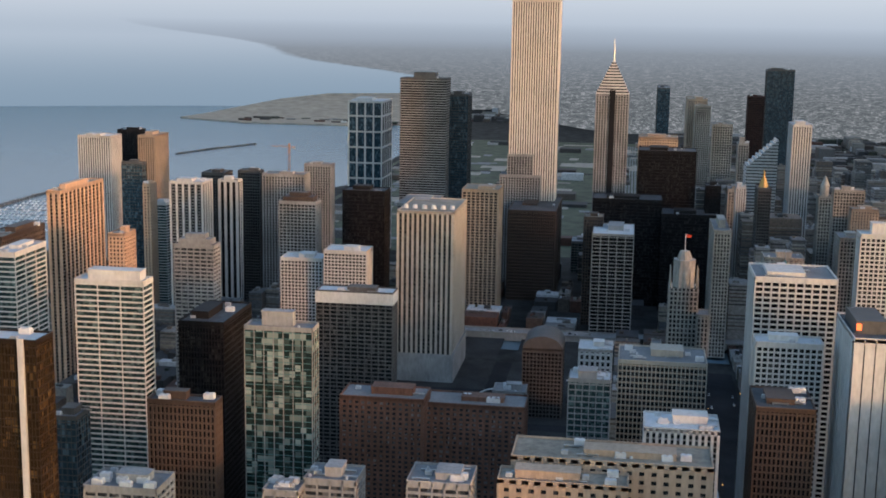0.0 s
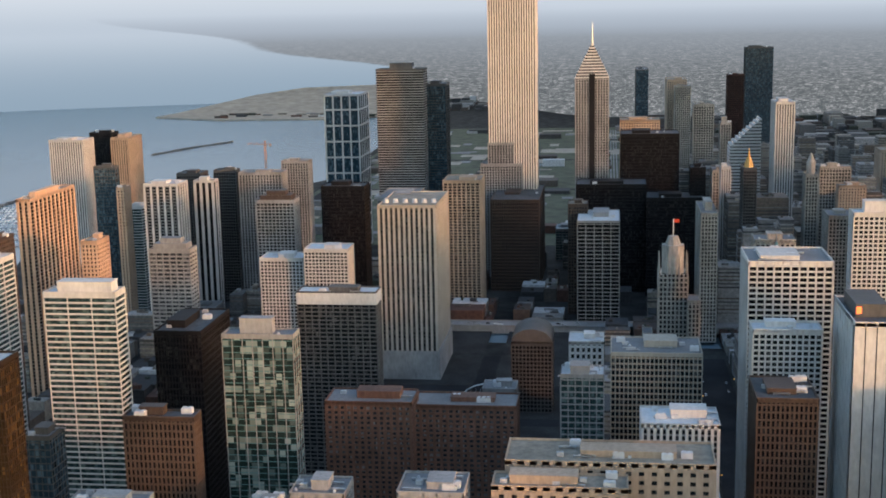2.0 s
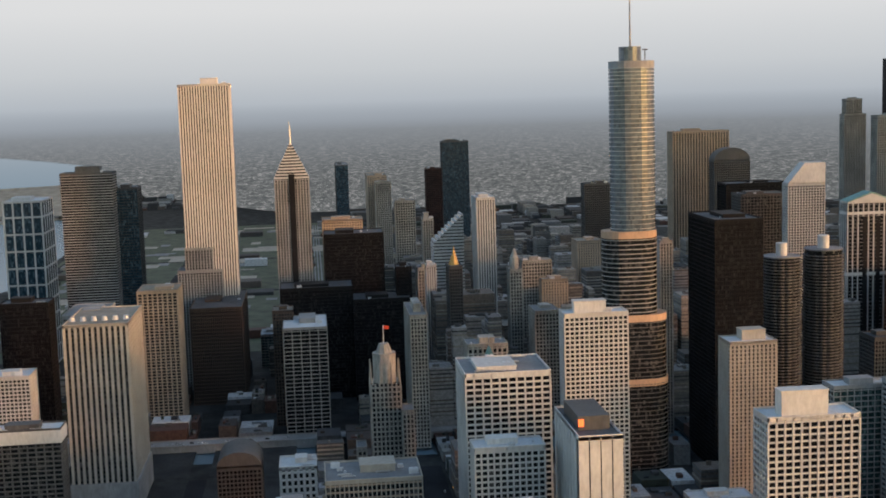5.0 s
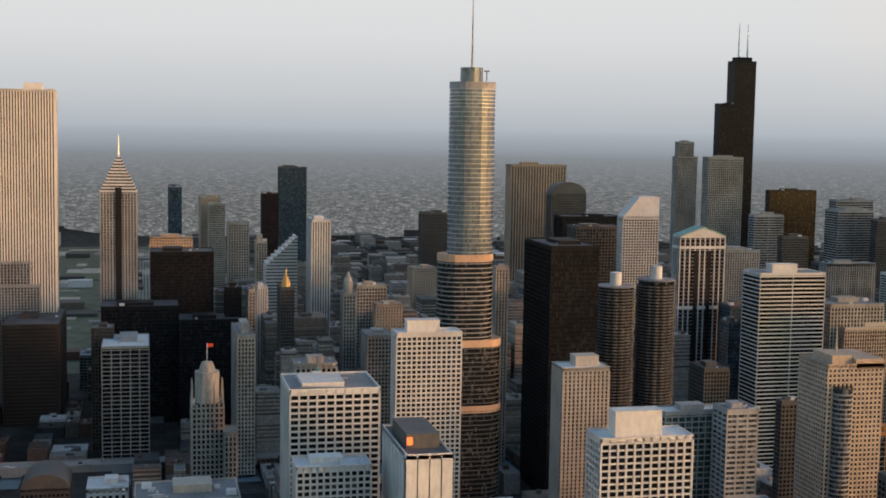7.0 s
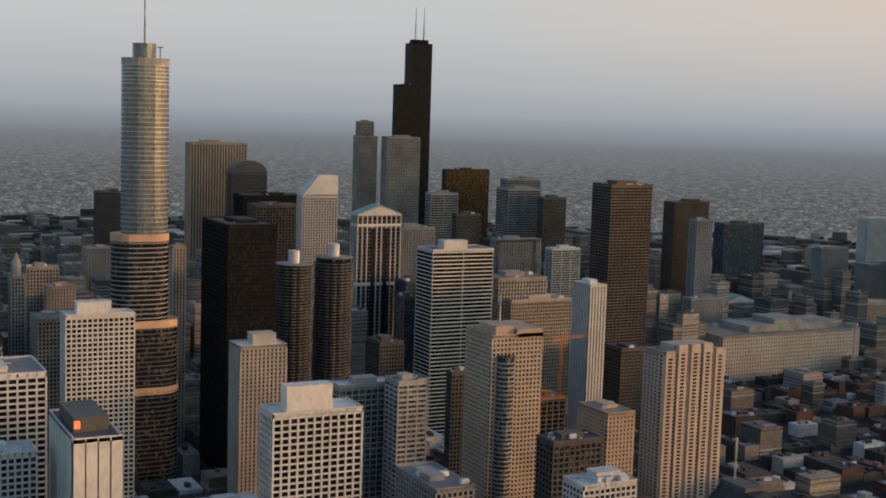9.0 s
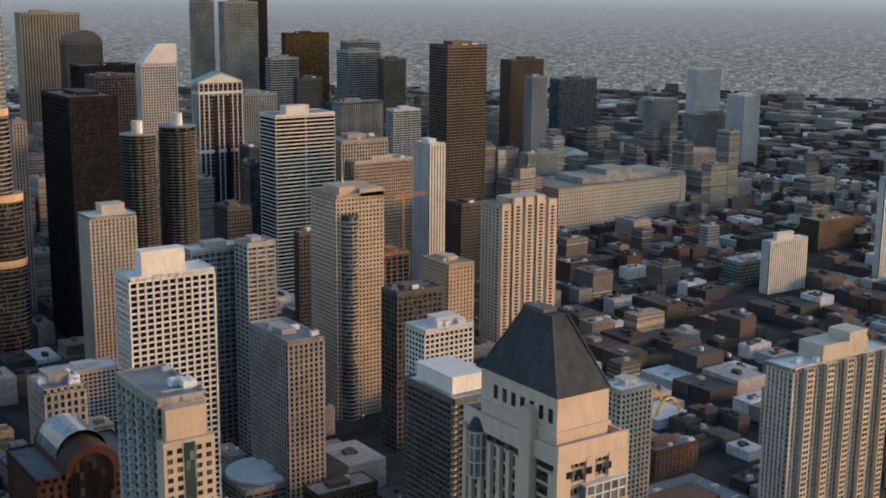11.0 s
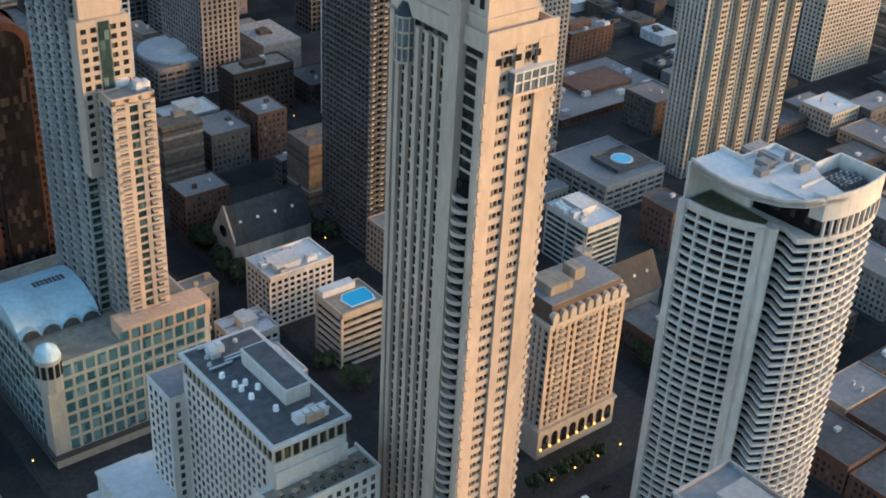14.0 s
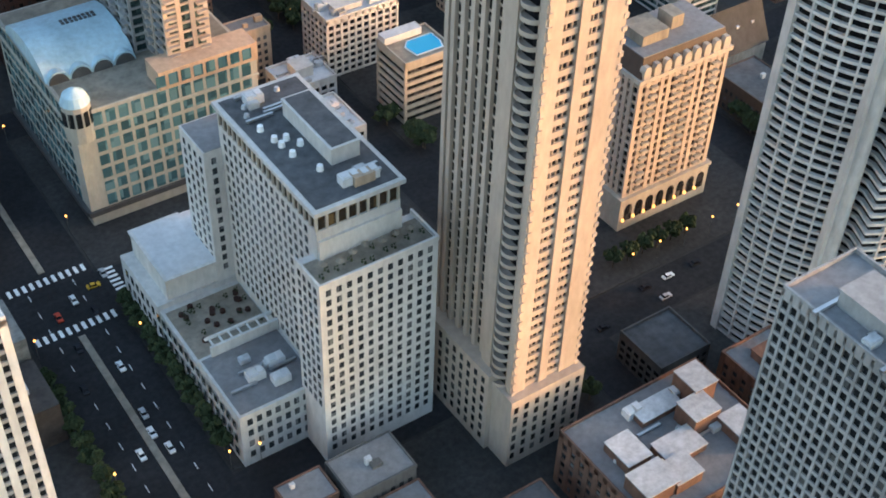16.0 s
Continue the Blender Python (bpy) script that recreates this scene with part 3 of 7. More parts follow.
# ---- ground and water ----
def slab(name, ring, z0, z1, mat, label, category):
    ob = new(name, prism_mesh(name, ring, z0, z1, mat))
    return tagged(ob, label, category, kind="structure")


slab("water", [(-4700, -1500), (5000, -1500), (5000, 4740), (-4700, 4740)], -6, -3, "lake_water", "calm grey blue lake and river water", "water")
slab("ground", [(-760, -1500), (5000, -1500), (5000, 1145), (330, 1145), (-400, 1185), (-740, 1195), (-760, 1100)], -9, 0, "ground_dark", "dark city ground north of the river", "ground")
slab("ground", [(5000, 1205), (5000, 4745), (-700, 4745), (-900, 4300), (-560, 3650), (-540, 2400), (-700, 1950), (-830, 1780), (-790, 1560), (-720, 1330), (-720, 1245), (-400, 1235), (330, 1200)], -9, 0, "ground_dark", "dark city ground south of the river", "ground")
def far_reach(deg):
    """How far off the painted haze stands: nearer over the city than the lake."""
    k = min(1.0, max(0.0, (deg + 9.0) / 9.0))
    return FAR - 1000.0 * k * k * (3 - 2 * k)


tagged(new("backdrop", verts_mesh("backdrop", [(far_reach(a) * math.sin(radians(a)), far_reach(a) * math.cos(radians(a)), z) for z in (-8, 1500) for a in range(-75, 96)], [(i, i + 1, i + 172, i + 171) for i in range(170)], "far_haze")), "glowing backdrop of far land, lake and sky with painted haze", "backdrop", kind="structure")


# ---- landmark towers ----
def glass_landmark():
    """The tall silver tower with rounded setbacks and a spire."""
    b = thing("skyscraper", "tall silver glass skyscraper with rounded setbacks and thin spire", "skyscraper", 279, 1080)
    FOOT.append((215, 303, 1058, 1104))

    def lobe(cx, w, d, z0, z1, mat, line="bronze_metal"):
        r = d / 2
        ring = circle(cx - w / 2 + r, 0, r, 10, math.pi * 0.5, math.pi * 1.5, False) + circle(cx + w / 2 - r, 0, r, 10, -math.pi * 0.5, math.pi * 0.5, False)
        part("glass_stage", prism_mesh("glass_stage", ring, z0, z1, mat), b)
        r2 = r + 0.14
        ring2 = circle(cx - w / 2 + r, 0, r2, 10, math.pi * 0.5, math.pi * 1.5, False) + circle(cx + w / 2 - r, 0, r2, 10, -math.pi * 0.5, math.pi * 0.5, False)
        me = prism_mesh("steel_band", ring2, 0, 0.45 if z0 > 200 else 0.8, line)
        z = z0
        while z < z1 - 2:
            part("steel_band", me, b, loc=(0, 0, z))
            z += 3.9 if z < 330 else 3.0
        part("stage_cap", prism_mesh("stage_cap", ring2, z1 - 4.0, z1 + 2.0, "peach_stone" if z1 < 300 else "grey_concrete"), b)

    lobe(-13, 86, 38, 0, 81, "glass_dark", "dark_concrete")
    lobe(-6, 70, 36, 81, 137, "glass_dark", "dark_concrete")
    lobe(-3, 48, 34, 137, 209, "glass_dark", "grey_concrete")
    lobe(0.8, 38.9, 30, 209, 353, "glass_silver", "steel")
    part("crown", prism_mesh("crown", circle(-0.3, 0, 9.6, 16), 355, 367, "glass_silver"), b)
    part("spire", prism_mesh("spire", circle(0, 0, 0.9, 8), 367, 428, "grey_concrete", circle(0, 0, 0.25, 8)), b)
    part("roof_crane", boxes_mesh("roof_crane", [(12.5, 13.2, -0.4, 0.4, 356, 365), (10.5, 15.2, -0.4, 0.4, 364, 365)], "dark_grey"), b)


def corncob(cx, cy, r, h, label):
    b = thing("round_tower", label, "round tower", cx, cy, group="twin round towers")
    FOOT.append((cx - r, cx + r, cy - r, cy + r))
    part("core", prism_mesh("core", circle(0, 0, r - 2.2, 24), 0, h, "glass_dark"), b)
    ring = []
    for i in range(96):
        a = 2 * math.pi * i / 96
        rr = r - 1.4 + 1.4 * abs(math.cos(a * 8))
        ring.append((rr * math.cos(a), rr * math.sin(a)))
    me = prism_mesh("balcony_ring", ring, 0, 1.15, "dark_concrete")
    for i in range(int(h / 2.9)):
        part("balcony_ring", me, b, loc=(0, 0, i * 2.9))
    part("roof", prism_mesh("roof", circle(0, 0, r - 1, 24), h, h + 1.2, "grey_roof"), b)
    part("lift_shaft", prism_mesh("lift_shaft", circle(0, 0, 5.2, 16), h + 1.2, h + 13, "white_concrete"), b, "white cylindrical lift shaft")


def gothic_tower():
    b = thing("gothic_tower", "pale stone gothic tower with buttressed crown", "tower", 56, 985)
    FOOT.append((44, 80, 968, 1004))
    wrap(b, 24, 26, 0, 112, "franklin", True, roof=False)
    ring = circle(0, 0, 9.5, 8, math.pi / 8, math.pi * 2 + math.pi / 8)
    part("octagon", prism_mesh("octagon", ring, 111, 134, "old_stone"), b)
    part("lantern", prism_mesh("lantern", circle(0, 0, 6.5, 8), 134, 141, "old_stone", circle(0, 0, 4, 8)), b)
    part("flag_pole", prism_mesh("flag_pole", circle(0, 0, 0.25, 6), 141, 155, "white_paint"), b)
    part("flag", boxes_mesh("flag", [(0.3, 4.5, -0.05, 0.05, 152, 154.6)], "red_paint"), b)
    but = prism_mesh("buttress", circle(0, 0, 1.5, 6), 100, 128, "old_stone", circle(0, 0, 0.4, 6))
    for i in range(8):
        a = math.pi / 4 * i + math.pi / 8
        part("buttress", but, b, loc=(12 * math.cos(a), 12.5 * math.sin(a), 0))
    a = thing("stone_wing", "pale stone office wing beside gothic tower", "building", 72, 975)
    wrap(a, 10, 22, 0, 92, "franklin", True)
    c = thing("stone_wing", "low pale stone wing beside gothic tower", "building", 36, 985)
    wrap(c, 8, 20, 0, 62, "franklin", True)


def diamond_tower():
    b = thing("skyscraper", "grey granite skyscraper with stepped chevron peak and spire", "skyscraper", -16.5, 1500)
    FOOT.append((-38, 5, 1478, 1522))
    wrap(b, 40, 40, 0, 242, "gpier", False, roof=False)
    for k in range(12):
        s = 20 * (1 - k / 12.0)
        part("chevron_tier", boxes_mesh("chevron_tier", [(-s, s, -s, s, 241 + k * 3.4, 241 + k * 3.4 + 2.0)], "white_concrete"), b)
        part("tier_glass", boxes_mesh("tier_glass", [(-s + 0.8, s - 0.8, -s + 0.8, s - 0.8, 243 + k * 3.4, 244.5 + k * 3.4)], "glass_dark"), b)
    part("dark_slot", boxes_mesh("dark_slot", [(-3.5, 3.5, -20.5, -19, 10, 246)], "black_metal"), b)
    part("spire", prism_mesh("spire", circle(0, 0, 1.2, 8), 280, 306, "steel", circle(0, 0, 0.2, 8)), b)


def sliced_tower():
    b = thing("skyscraper", "white banded tower with steeply sliced diamond top", "skyscraper", 171.5, 1580)
    FOOT.append((156, 196, 1560, 1600))
    part("glazing", verts_mesh("glazing", [(-18.5, -18, 0), (18.5, -18, 0), (18.5, 18, 0), (-18.5, 18, 0), (-18.5, -18, 149), (18.5, -18, 184), (18.5, 18, 184), (-18.5, 18, 149)], CUBE_F, "glass_dark"), b)
    z = 2.0
    bands = []
    while z < 184:
        xl = -19 if z < 149 else -19 + (z - 149) / 35 * 38
        bands.append((xl, 19, -19, 19, z, z + 2.5))
        z += 4.0
    part("floor_banding", boxes_mesh("floor_banding", bands, "white_concrete"), b, kind="stuff")


def domed_hotel():
    b = thing("stone_hotel", "old stone hotel tower with small onion dome", "hotel", 126, 895)
    wrap(b, 24, 24, 0, 140, "franklin", True)
    part("dome", prism_mesh("dome", circle(0, 0, 4.2, 12), 139, 147, "white_concrete", circle(0, 0, 3.0, 12)), b)
    part("dome_top", prism_mesh("dome_top", circle(0, 0, 3.0, 12), 147, 153, "copper_green", circle(0, 0, 0.5, 12)), b)
    part("finial", prism_mesh("finial", circle(0, 0, 0.4, 6), 153, 160, "steel"), b)


glass_landmark()
corncob(433.5, 1135, 18.6, 174, "round concrete tower with scalloped balcony rings")
corncob(473.5, 1135, 18.8, 179.5, "round concrete tower with scalloped balconies beside its twin")
gothic_tower()
diamond_tower()
sliced_tower()
domed_hotel()


# ---- the near city ----
def park_tower():
    """The tall stone tower with a hipped dark roof."""
    x0, x1, y0, y1, h = 180.0, 201.5, 211.0, 249.0, 208.0
    FOOT.append((174, 212, 205, 255))
    w, d = x1 - x0, y1 - y0
    b = thing("stone_tower", "tall cream stone tower with dark hipped roof and curved balconies", "tower", (x0 + x1) / 2, (y0 + y1) / 2)
    b.scale = (1.0, 1.0, 1.021)
    hw, hd = w / 2, d / 2
    part("glazing", boxes_mesh("glazing", [(-hw + 0.8, hw - 0.8, -hd + 0.8, hd - 0.8, 0, h - 1)], "glass_dark"), b)
    fl = 3.35
    n = int(h / fl)
    me = boxes_mesh("floor_band", [(-hw + 0.68, hw - 0.35, -hd + 0.35, hd - 0.35, 0, 0.75)], "park_stone")
    for i in range(n):
        part("floor_band", me, b, loc=(0, 0, i * fl))
    # east side: ribs with paired windows
    rib = boxes_mesh("rib", [(0, 1.3, 0, 1.5, 0, h - 6)], "park_stone")
    for i in range(6):
        y = -hd + 14.4 + (d - 18.4) * i / 5
        part("rib", rib, b, loc=(-hw - 0.4, y, 0))
    # corner bay and flat pier
    part("corner_pier", boxes_mesh("corner_pier", [(-hw - 1.6, -hw + 1.2, -hd + 9.0, -hd + 13.2, 0, h + 6)], "park_stone"), b)
    part("corner_pier", boxes_mesh("corner_pier", [(-hw - 0.5, -hw + 1.2, hd - 1.6, hd, 0, h - 4)], "park_stone"), b)
    part("corner_pier", boxes_mesh("corner_pier", [(-hw - 0.4, -hw + 1.0, -hd + 1.2, -hd + 3.2, 0, h - 6)], "park_stone"), b)
    part("bay", boxes_mesh("bay", [(-hw - 1.2, -hw + 1, -hd - 0.2, -hd + 1.4, 0, h - 12)], "park_stone"), b)
    # north side: broad lit wall with window columns
    for x, ww in ((-hw - 0.6, 4.2), (-hw + 8.4, 2.8), (hw - 6.0, 6.4)):
        part("wall_strip", boxes_mesh("wall_strip", [(x, x + ww, -hd - 0.5, -hd + 1.0, 0, h - 3)], "park_stone"), b)
    # window muntins between the strips
    mu = boxes_mesh("mullion", [(0, 0.3, 0, 0.5, 0, h - 3)], "park_stone")
    for x in (-hw + 5.0, -hw + 6.7, -hw + 12.5, -hw + 13.9):
        part("mullion", mu, b, loc=(x, -hd + 0.3, 0))
    sp = boxes_mesh("spandrel", [(0, 4.9, 0, 0.6, 0, 1.7)], "park_stone")
    for i in range(n):
        for x in (-hw + 3.55, -hw + 11.1):
            part("spandrel", sp, b, loc=(x, -hd + 0.15, i * fl))
    # stone sills proud at the ends of the lit wall
    sill = boxes_mesh("sill", [(0, 1.3, 0, 0.9, 0, 1.3)], "park_stone")
    for i in range(4, n - 4):
        part("sill", sill, b, loc=(-hw - 1.1, -hd - 0.8, i * fl))
        part("sill", sill, b, loc=(hw - 0.5, -hd - 0.8, i * fl))
    # curved balconies down the corner
    arc = circle(0, 0, 3.1, 12, math.pi * 0.5, math.pi * 1.5, False)
    bal = prism_mesh("balcony", arc, 0, 0.35, "park_stone")
    wall_v = [(x, y, z) for z in (0.35, 1.15) for x, y in arc] + [(x * 0.92, y * 0.92, z) for z in (0.35, 1.15) for x, y in arc]
    wf = [(i, i + 1, i + 13, i + 12) for i in range(11)] + [(24 + i, 36 + i, 37 + i, 25 + i) for i in range(11)] + [(12 + i, 13 + i, 37 + i, 36 + i) for i in range(11)]
    rail = verts_mesh("balustrade", wall_v, wf, "park_stone")
    for i in range(7, 50):
        o = part("balcony", bal, b, loc=(-hw + 0.4, -hd + 5.9, i * fl))
        part("balustrade", rail, o)
    part("balcony_niche", boxes_mesh("balcony_niche", [(-hw - 0.05, -hw + 0.5, -hd + 3.2, -hd + 8.6, 22, 50 * fl + 1.0)], "glass_black"), b)
    # crown
    part("crown_block", boxes_mesh("crown_block", [(-hw + 0.8, hw - 4.8, -hd + 1.8, hd - 6, h - 2, 220), (-hw + 0.2, hw - 4.2, -hd + 1.2, hd - 5.4, 211, 212)], "park_stone"), b)
    cb = part("bay_canopy", boxes_mesh("bay_canopy", [(hw - 14.5, hw - 1.6, -hd - 2.2, -hd + 0.4, h - 14.6, h - 9.6)], "glass_silver"), b, "glazed bay with pale frames")
    part("bay_floor", boxes_mesh("bay_floor", [(hw - 14.9, hw - 1.2, -hd - 2.6, -hd + 0.4, h - 15.4, h - 14.6)], "park_stone"), cb)
    part("bay_rail", boxes_mesh("bay_rail", [(hw - 14.7, hw - 1.4, -hd - 2.4, -hd - 2.2, h - 12.2, h - 11.8), (hw - 14.7, hw - 1.4, -hd - 2.5, -hd + 0.4, h - 9.6, h - 9.2)], "white_concrete"), cb)
    bay_post = boxes_mesh("bay_post", [(-0.2, 0.2, -hd - 2.45, -hd - 2.2, h - 14.6, h - 9.6)], "white_concrete")
    for k in range(6):
        part("bay_post", bay_post, cb, loc=(hw - 14.4 + k * 2.54, 0, 0))
    for y0_, y1_, zt in ((-hd + 9.0, -hd + 13.2, h + 6), (hd - 1.6, hd, h - 4)):
        o = part("pier_cap", prism_mesh("pier_cap", circle(0, 0, (y1_ - y0_) / 2, 12, 0, math.pi, False), -1.6, 1.6, "park_stone"), b, loc=(-hw - 0.1, (y0_ + y1_) / 2, zt))
        o.rotation_euler = (math.pi / 2, 0, math.pi / 2)
    cw = boxes_mesh("crown_window", [(-0.9, 0.9, -0.08, 0.08, 0, 1.7)], "glass_dark")
    for k in range(5):
        part("crown_window", cw, b, loc=(-hw + 3.0 + k * 3.1, -hd - 0.52, h - 7.2))
    ce = boxes_mesh("crown_window", [(-0.08, 0.08, -0.8, 0.8, 0, 3.4)], "glass_dark")
    for k in range(7):
        part("crown_window", ce, b, loc=(-hw + 0.76, -hd + 4.2 + k * 3.6, 213.5))
    lb = part("corner_bay", prism_mesh("corner_bay", circle(-hw, hd - 6, 2.6, 10), h - 16, h - 4, "glass_silver"), b, "glazed rounded bay with pale frames")
    lp = boxes_mesh("bay_post", [(-0.15, 0.15, -0.15, 0.15, h - 16.4, h - 4)], "park_stone")
    for px_, py_ in circle(-hw, hd - 6, 2.65, 10):
        part("bay_post", lp, lb, loc=(px_, py_, 0))
    for k in range(4):
        part("bay_ring", prism_mesh("bay_ring", circle(-hw, hd - 6, 2.72, 10), h - 16.4 + k * 3.9, h - 15.9 + k * 3.9, "park_stone"), lb)
    part("bay_hood", prism_mesh("bay_hood", circle(-hw, hd - 6, 3.0, 10), h - 4, h - 1, "slate_roof", circle(-hw, hd - 6, 1.2, 10)), b)
    part("terrace_roof", boxes_mesh("terrace_roof", [(-hw, hw, -hd, hd, h - 2.4, h - 1.6)], "tan_roof"), b)
    part("parapet", boxes_mesh("parapet", [(-hw - 0.3, hw + 0.3, -hd - 0.3, -hd + 0.4, h - 4, h + 1.2), (-hw - 0.3, -hw + 0.4, -hd + 0.4, hd, h - 4, h + 0.6), (hw - 0.4, hw + 0.3, -hd + 0.4, hd, h - 4, h + 0.6), (-hw, hw, hd - 0.5, hd + 0.2, h - 4, h + 0.6)], "park_stone"), b)
    rx0, rx1, ry0, ry1 = -hw + 0.4, hw - 4.4, -hd + 1.4, hd - 5.6
    part("hipped_roof", prism_mesh("hipped_roof", [(rx0, ry0), (rx1, ry0), (rx1, ry1), (rx0, ry1)], 220, 236.5, "slate_roof", [(rx0 + 6, ry0 + 10), (rx1 - 6, ry0 + 10), (rx1 - 6, ry1 - 10), (rx0 + 6, ry1 - 10)]), b, "steep dark metal hipped roof")
    seam = []
    for cx_, cy_, sx, sy in ((rx0, ry0, 6, 10), (rx1, ry0, -6, 10), (rx1, ry1, -6, -10), (rx0, ry1, 6, -10)):
        v = [(cx_ - 0.2, cy_ - 0.2, 219.9), (cx_ + 0.2, cy_ + 0.2, 219.9), (cx_ + sx + 0.2, cy_ + sy + 0.2, 236.7), (cx_ + sx - 0.2, cy_ + sy - 0.2, 236.7)]
        v += [(x, y, z + 0.3) for x, y, z in v]
        part("hip_seam", verts_mesh("hip_seam", v, CUBE_F, "dark_grey"), b)
    part("roof_vent", boxes_mesh("roof_vent", [(-4.2, 0.2, -4, 4, 236.3, 237.4)], "dark_grey"), b)
    part("roof_mast", prism_mesh("roof_mast", circle(-2, 2, 0.25, 6), 237, 246, "steel"), b)
    # low stage with stone piers at the street
    part("podium", boxes_mesh("podium", [(-hw - 4, hw + 3, -hd + 6, hd + 2, 0, 30), (-hw - 2.5, hw + 1.5, -hd - 3, -hd + 6, 0, 27)], "park_stone"), b)
    pw = boxes_mesh("podium_window", [(-0.1, 0.1, -0.7, 0.7, 0, 2.2)], "glass_dark")
    for i in range(7):
        for k in range(9):
            part("podium_window", pw, b, loc=(-hw - 4.02, -hd + 8.5 + k * 3.5, 3 + i * 3.8))
    pn = boxes_mesh("podium_window", [(-0.7, 0.7, -0.1, 0.1, 0, 2.2)], "glass_dark")
    for i in range(6):
        for k in range(7):
            part("podium_window", pn, b, loc=(-hw - 0.8 + k * 3.6, -hd - 3.02, 3 + i * 3.8))


def window_sheet(b, face, u0, u1, z0, z1, nu, nz, ww, wh, at, glass="glass_grey", cap=300):
    """Recessed-looking framed windows on a stone face: each pane with its sill, an object of its own."""
    if face in "NS":
        me = boxes_mesh("window", [(-ww / 2, ww / 2, -0.06, 0.06, 0, wh)], glass)
        fr = boxes_mesh("sill", [(-ww / 2 - 0.15, ww / 2 + 0.15, -0.25, 0.1, -0.25, 0)], "white_concrete")
    else:
        me = boxes_mesh("window", [(-0.06, 0.06, -ww / 2, ww / 2, 0, wh)], glass)
        fr = boxes_mesh("sill", [(-0.25, 0.1, -ww / 2 - 0.15, ww / 2 + 0.15, -0.25, 0)], "white_concrete")
    for i in range(nu):
        for k in range(nz):
            u = u0 + (u1 - u0) * (i + 0.5) / nu
            z = z0 + (z1 - z0) * (k + 0.25) / nz
            loc = (u, at, z) if face in "NS" else (at, u, z)
            o = part("window", me, b, loc=loc)
            if nu * nz < 60:
                part("sill", fr, o)


def peninsula_hotel():
    b = thing("hotel", "pale stone hotel with flat grey roof and planted terrace", "hotel", 153, 275.5)
    FOOT.append((114, 176, 238, 334))
    dx, dy = -155, -280
    B = lambda *a: [(x0 + dx, x1 + dx, y0 + dy, y1 + dy, z0, z1) for x0, x1, y0, y1, z0, z1 in a]
    part("main_block", boxes_mesh("main_block", B((142.8, 168, 251.5, 306, 0, 78)), "white_concrete"), b)
    part("glass_storey", boxes_mesh("glass_storey", B((143.2, 167.6, 252, 305.6, 78, 83.6)), "glass_bronze"), b, "recessed glass top storey")
    post = boxes_mesh("storey_post", [(-0.35, 0.35, -0.35, 0.35, 78, 83.6)], "beige_stone")
    for i in range(20):
        part("storey_post", post, b, loc=(143 + dx, 252 + i * 2.8 + dy, 0))
    for i in range(9):
        part("storey_post", post, b, loc=(143 + i * 3.05 + dx, 251.8 + dy, 0))
    part("roof_slab", boxes_mesh("roof_slab", B((141.8, 169, 250.4, 307, 83.6, 85.0)), "white_concrete"), b)
    part("roof", boxes_mesh("roof", B((143.2, 167.6, 251.8, 305.6, 85.0, 85.12)), "dark_roof"), b)
    part("plant_room", boxes_mesh("plant_room", B((155.5, 164, 265, 291, 85.1, 90), (155.2, 164.3, 264.7, 291.3, 90, 90.5)), "white_concrete"), b)
    part("plant_roof", boxes_mesh("plant_roof", B((156, 163.6, 265.5, 290.6, 90.5, 90.65)), "dark_roof"), b)
    part("stair_hut", boxes_mesh("stair_hut", B((156, 162, 254, 257, 85.1, 88)), "tan_concrete"), b)
    vent = prism_mesh("white_vent", circle(0, 0, 1.0, 10), 85.1, 86.8, "white_paint", circle(0, 0, 0.8, 10))
    for x, y in ((148, 282), (148.5, 279), (151, 281), (149, 274), (152, 265), (153, 277), (147, 288)):
        part("white_vent", vent, b, loc=(x + dx, y + dy, 0))
    roof_units(b, 20, 16, 85.1, 4, 12, (155 + dx, 298 + dy))
    roof_units(b, 10, 10, 85.1, 9, 7, (158 + dx, 260 + dy))
    # front block with terrace
    part("front_block", boxes_mesh("front_block", B((137.5, 173.5, 241.5, 254.5, 0, 68.5)), "white_concrete"), b)
    part("terrace", boxes_mesh("terrace", B((138, 173, 242, 252, 68.5, 68.7)), "tan_roof"), b)
    part("terrace_wall", boxes_mesh("terrace_wall", B((137.3, 173.7, 241.3, 242, 68.5, 70), (137.3, 138, 242, 254.5, 68.5, 70), (173, 173.7, 242, 254.5, 68.5, 70), (143, 168, 250.6, 252.4, 68.6, 75)), "white_concrete"), b)
    rng = random.Random(3)
    bush = blob_mesh("shrub", 1.2, 5, "leaf")
    for i in range(14):
        part("shrub", bush, b, loc=(140 + i * 2.4 + dx, 243.4 + rng.uniform(0, 5) + dy, 69.4))
    ts = prism_mesh("parasol", circle(0, 0, 1.3, 8), 2.2, 2.8, "tan_roof", circle(0, 0, 0.1, 8))
    for i in range(7):
        part("parasol", ts, b, loc=(142 + i * 4.4 + dx, 246.5 + rng.uniform(-1, 2) + dy, 68.7))
    part("back_wing", boxes_mesh("back_wing", B((137, 150, 305.4, 321, 0, 70)), "white_concrete"), b)
    part("back_wing_roof", boxes_mesh("back_wing_roof", B((137.5, 149.5, 305.5, 320.5, 70, 70.2)), "grey_roof"), b)
    # podium with garden court
    part("podium", boxes_mesh("podium", B((117, 143, 253, 279, 0, 21)), "white_concrete"), b)
    part("court_block", boxes_mesh("court_block", B((117, 143, 279, 305, 0, 19)), "white_concrete"), b)
    part("ballroom_base", boxes_mesh("ballroom_base", B((116.5, 150, 305, 332, 0, 21)), "white_concrete"), b)
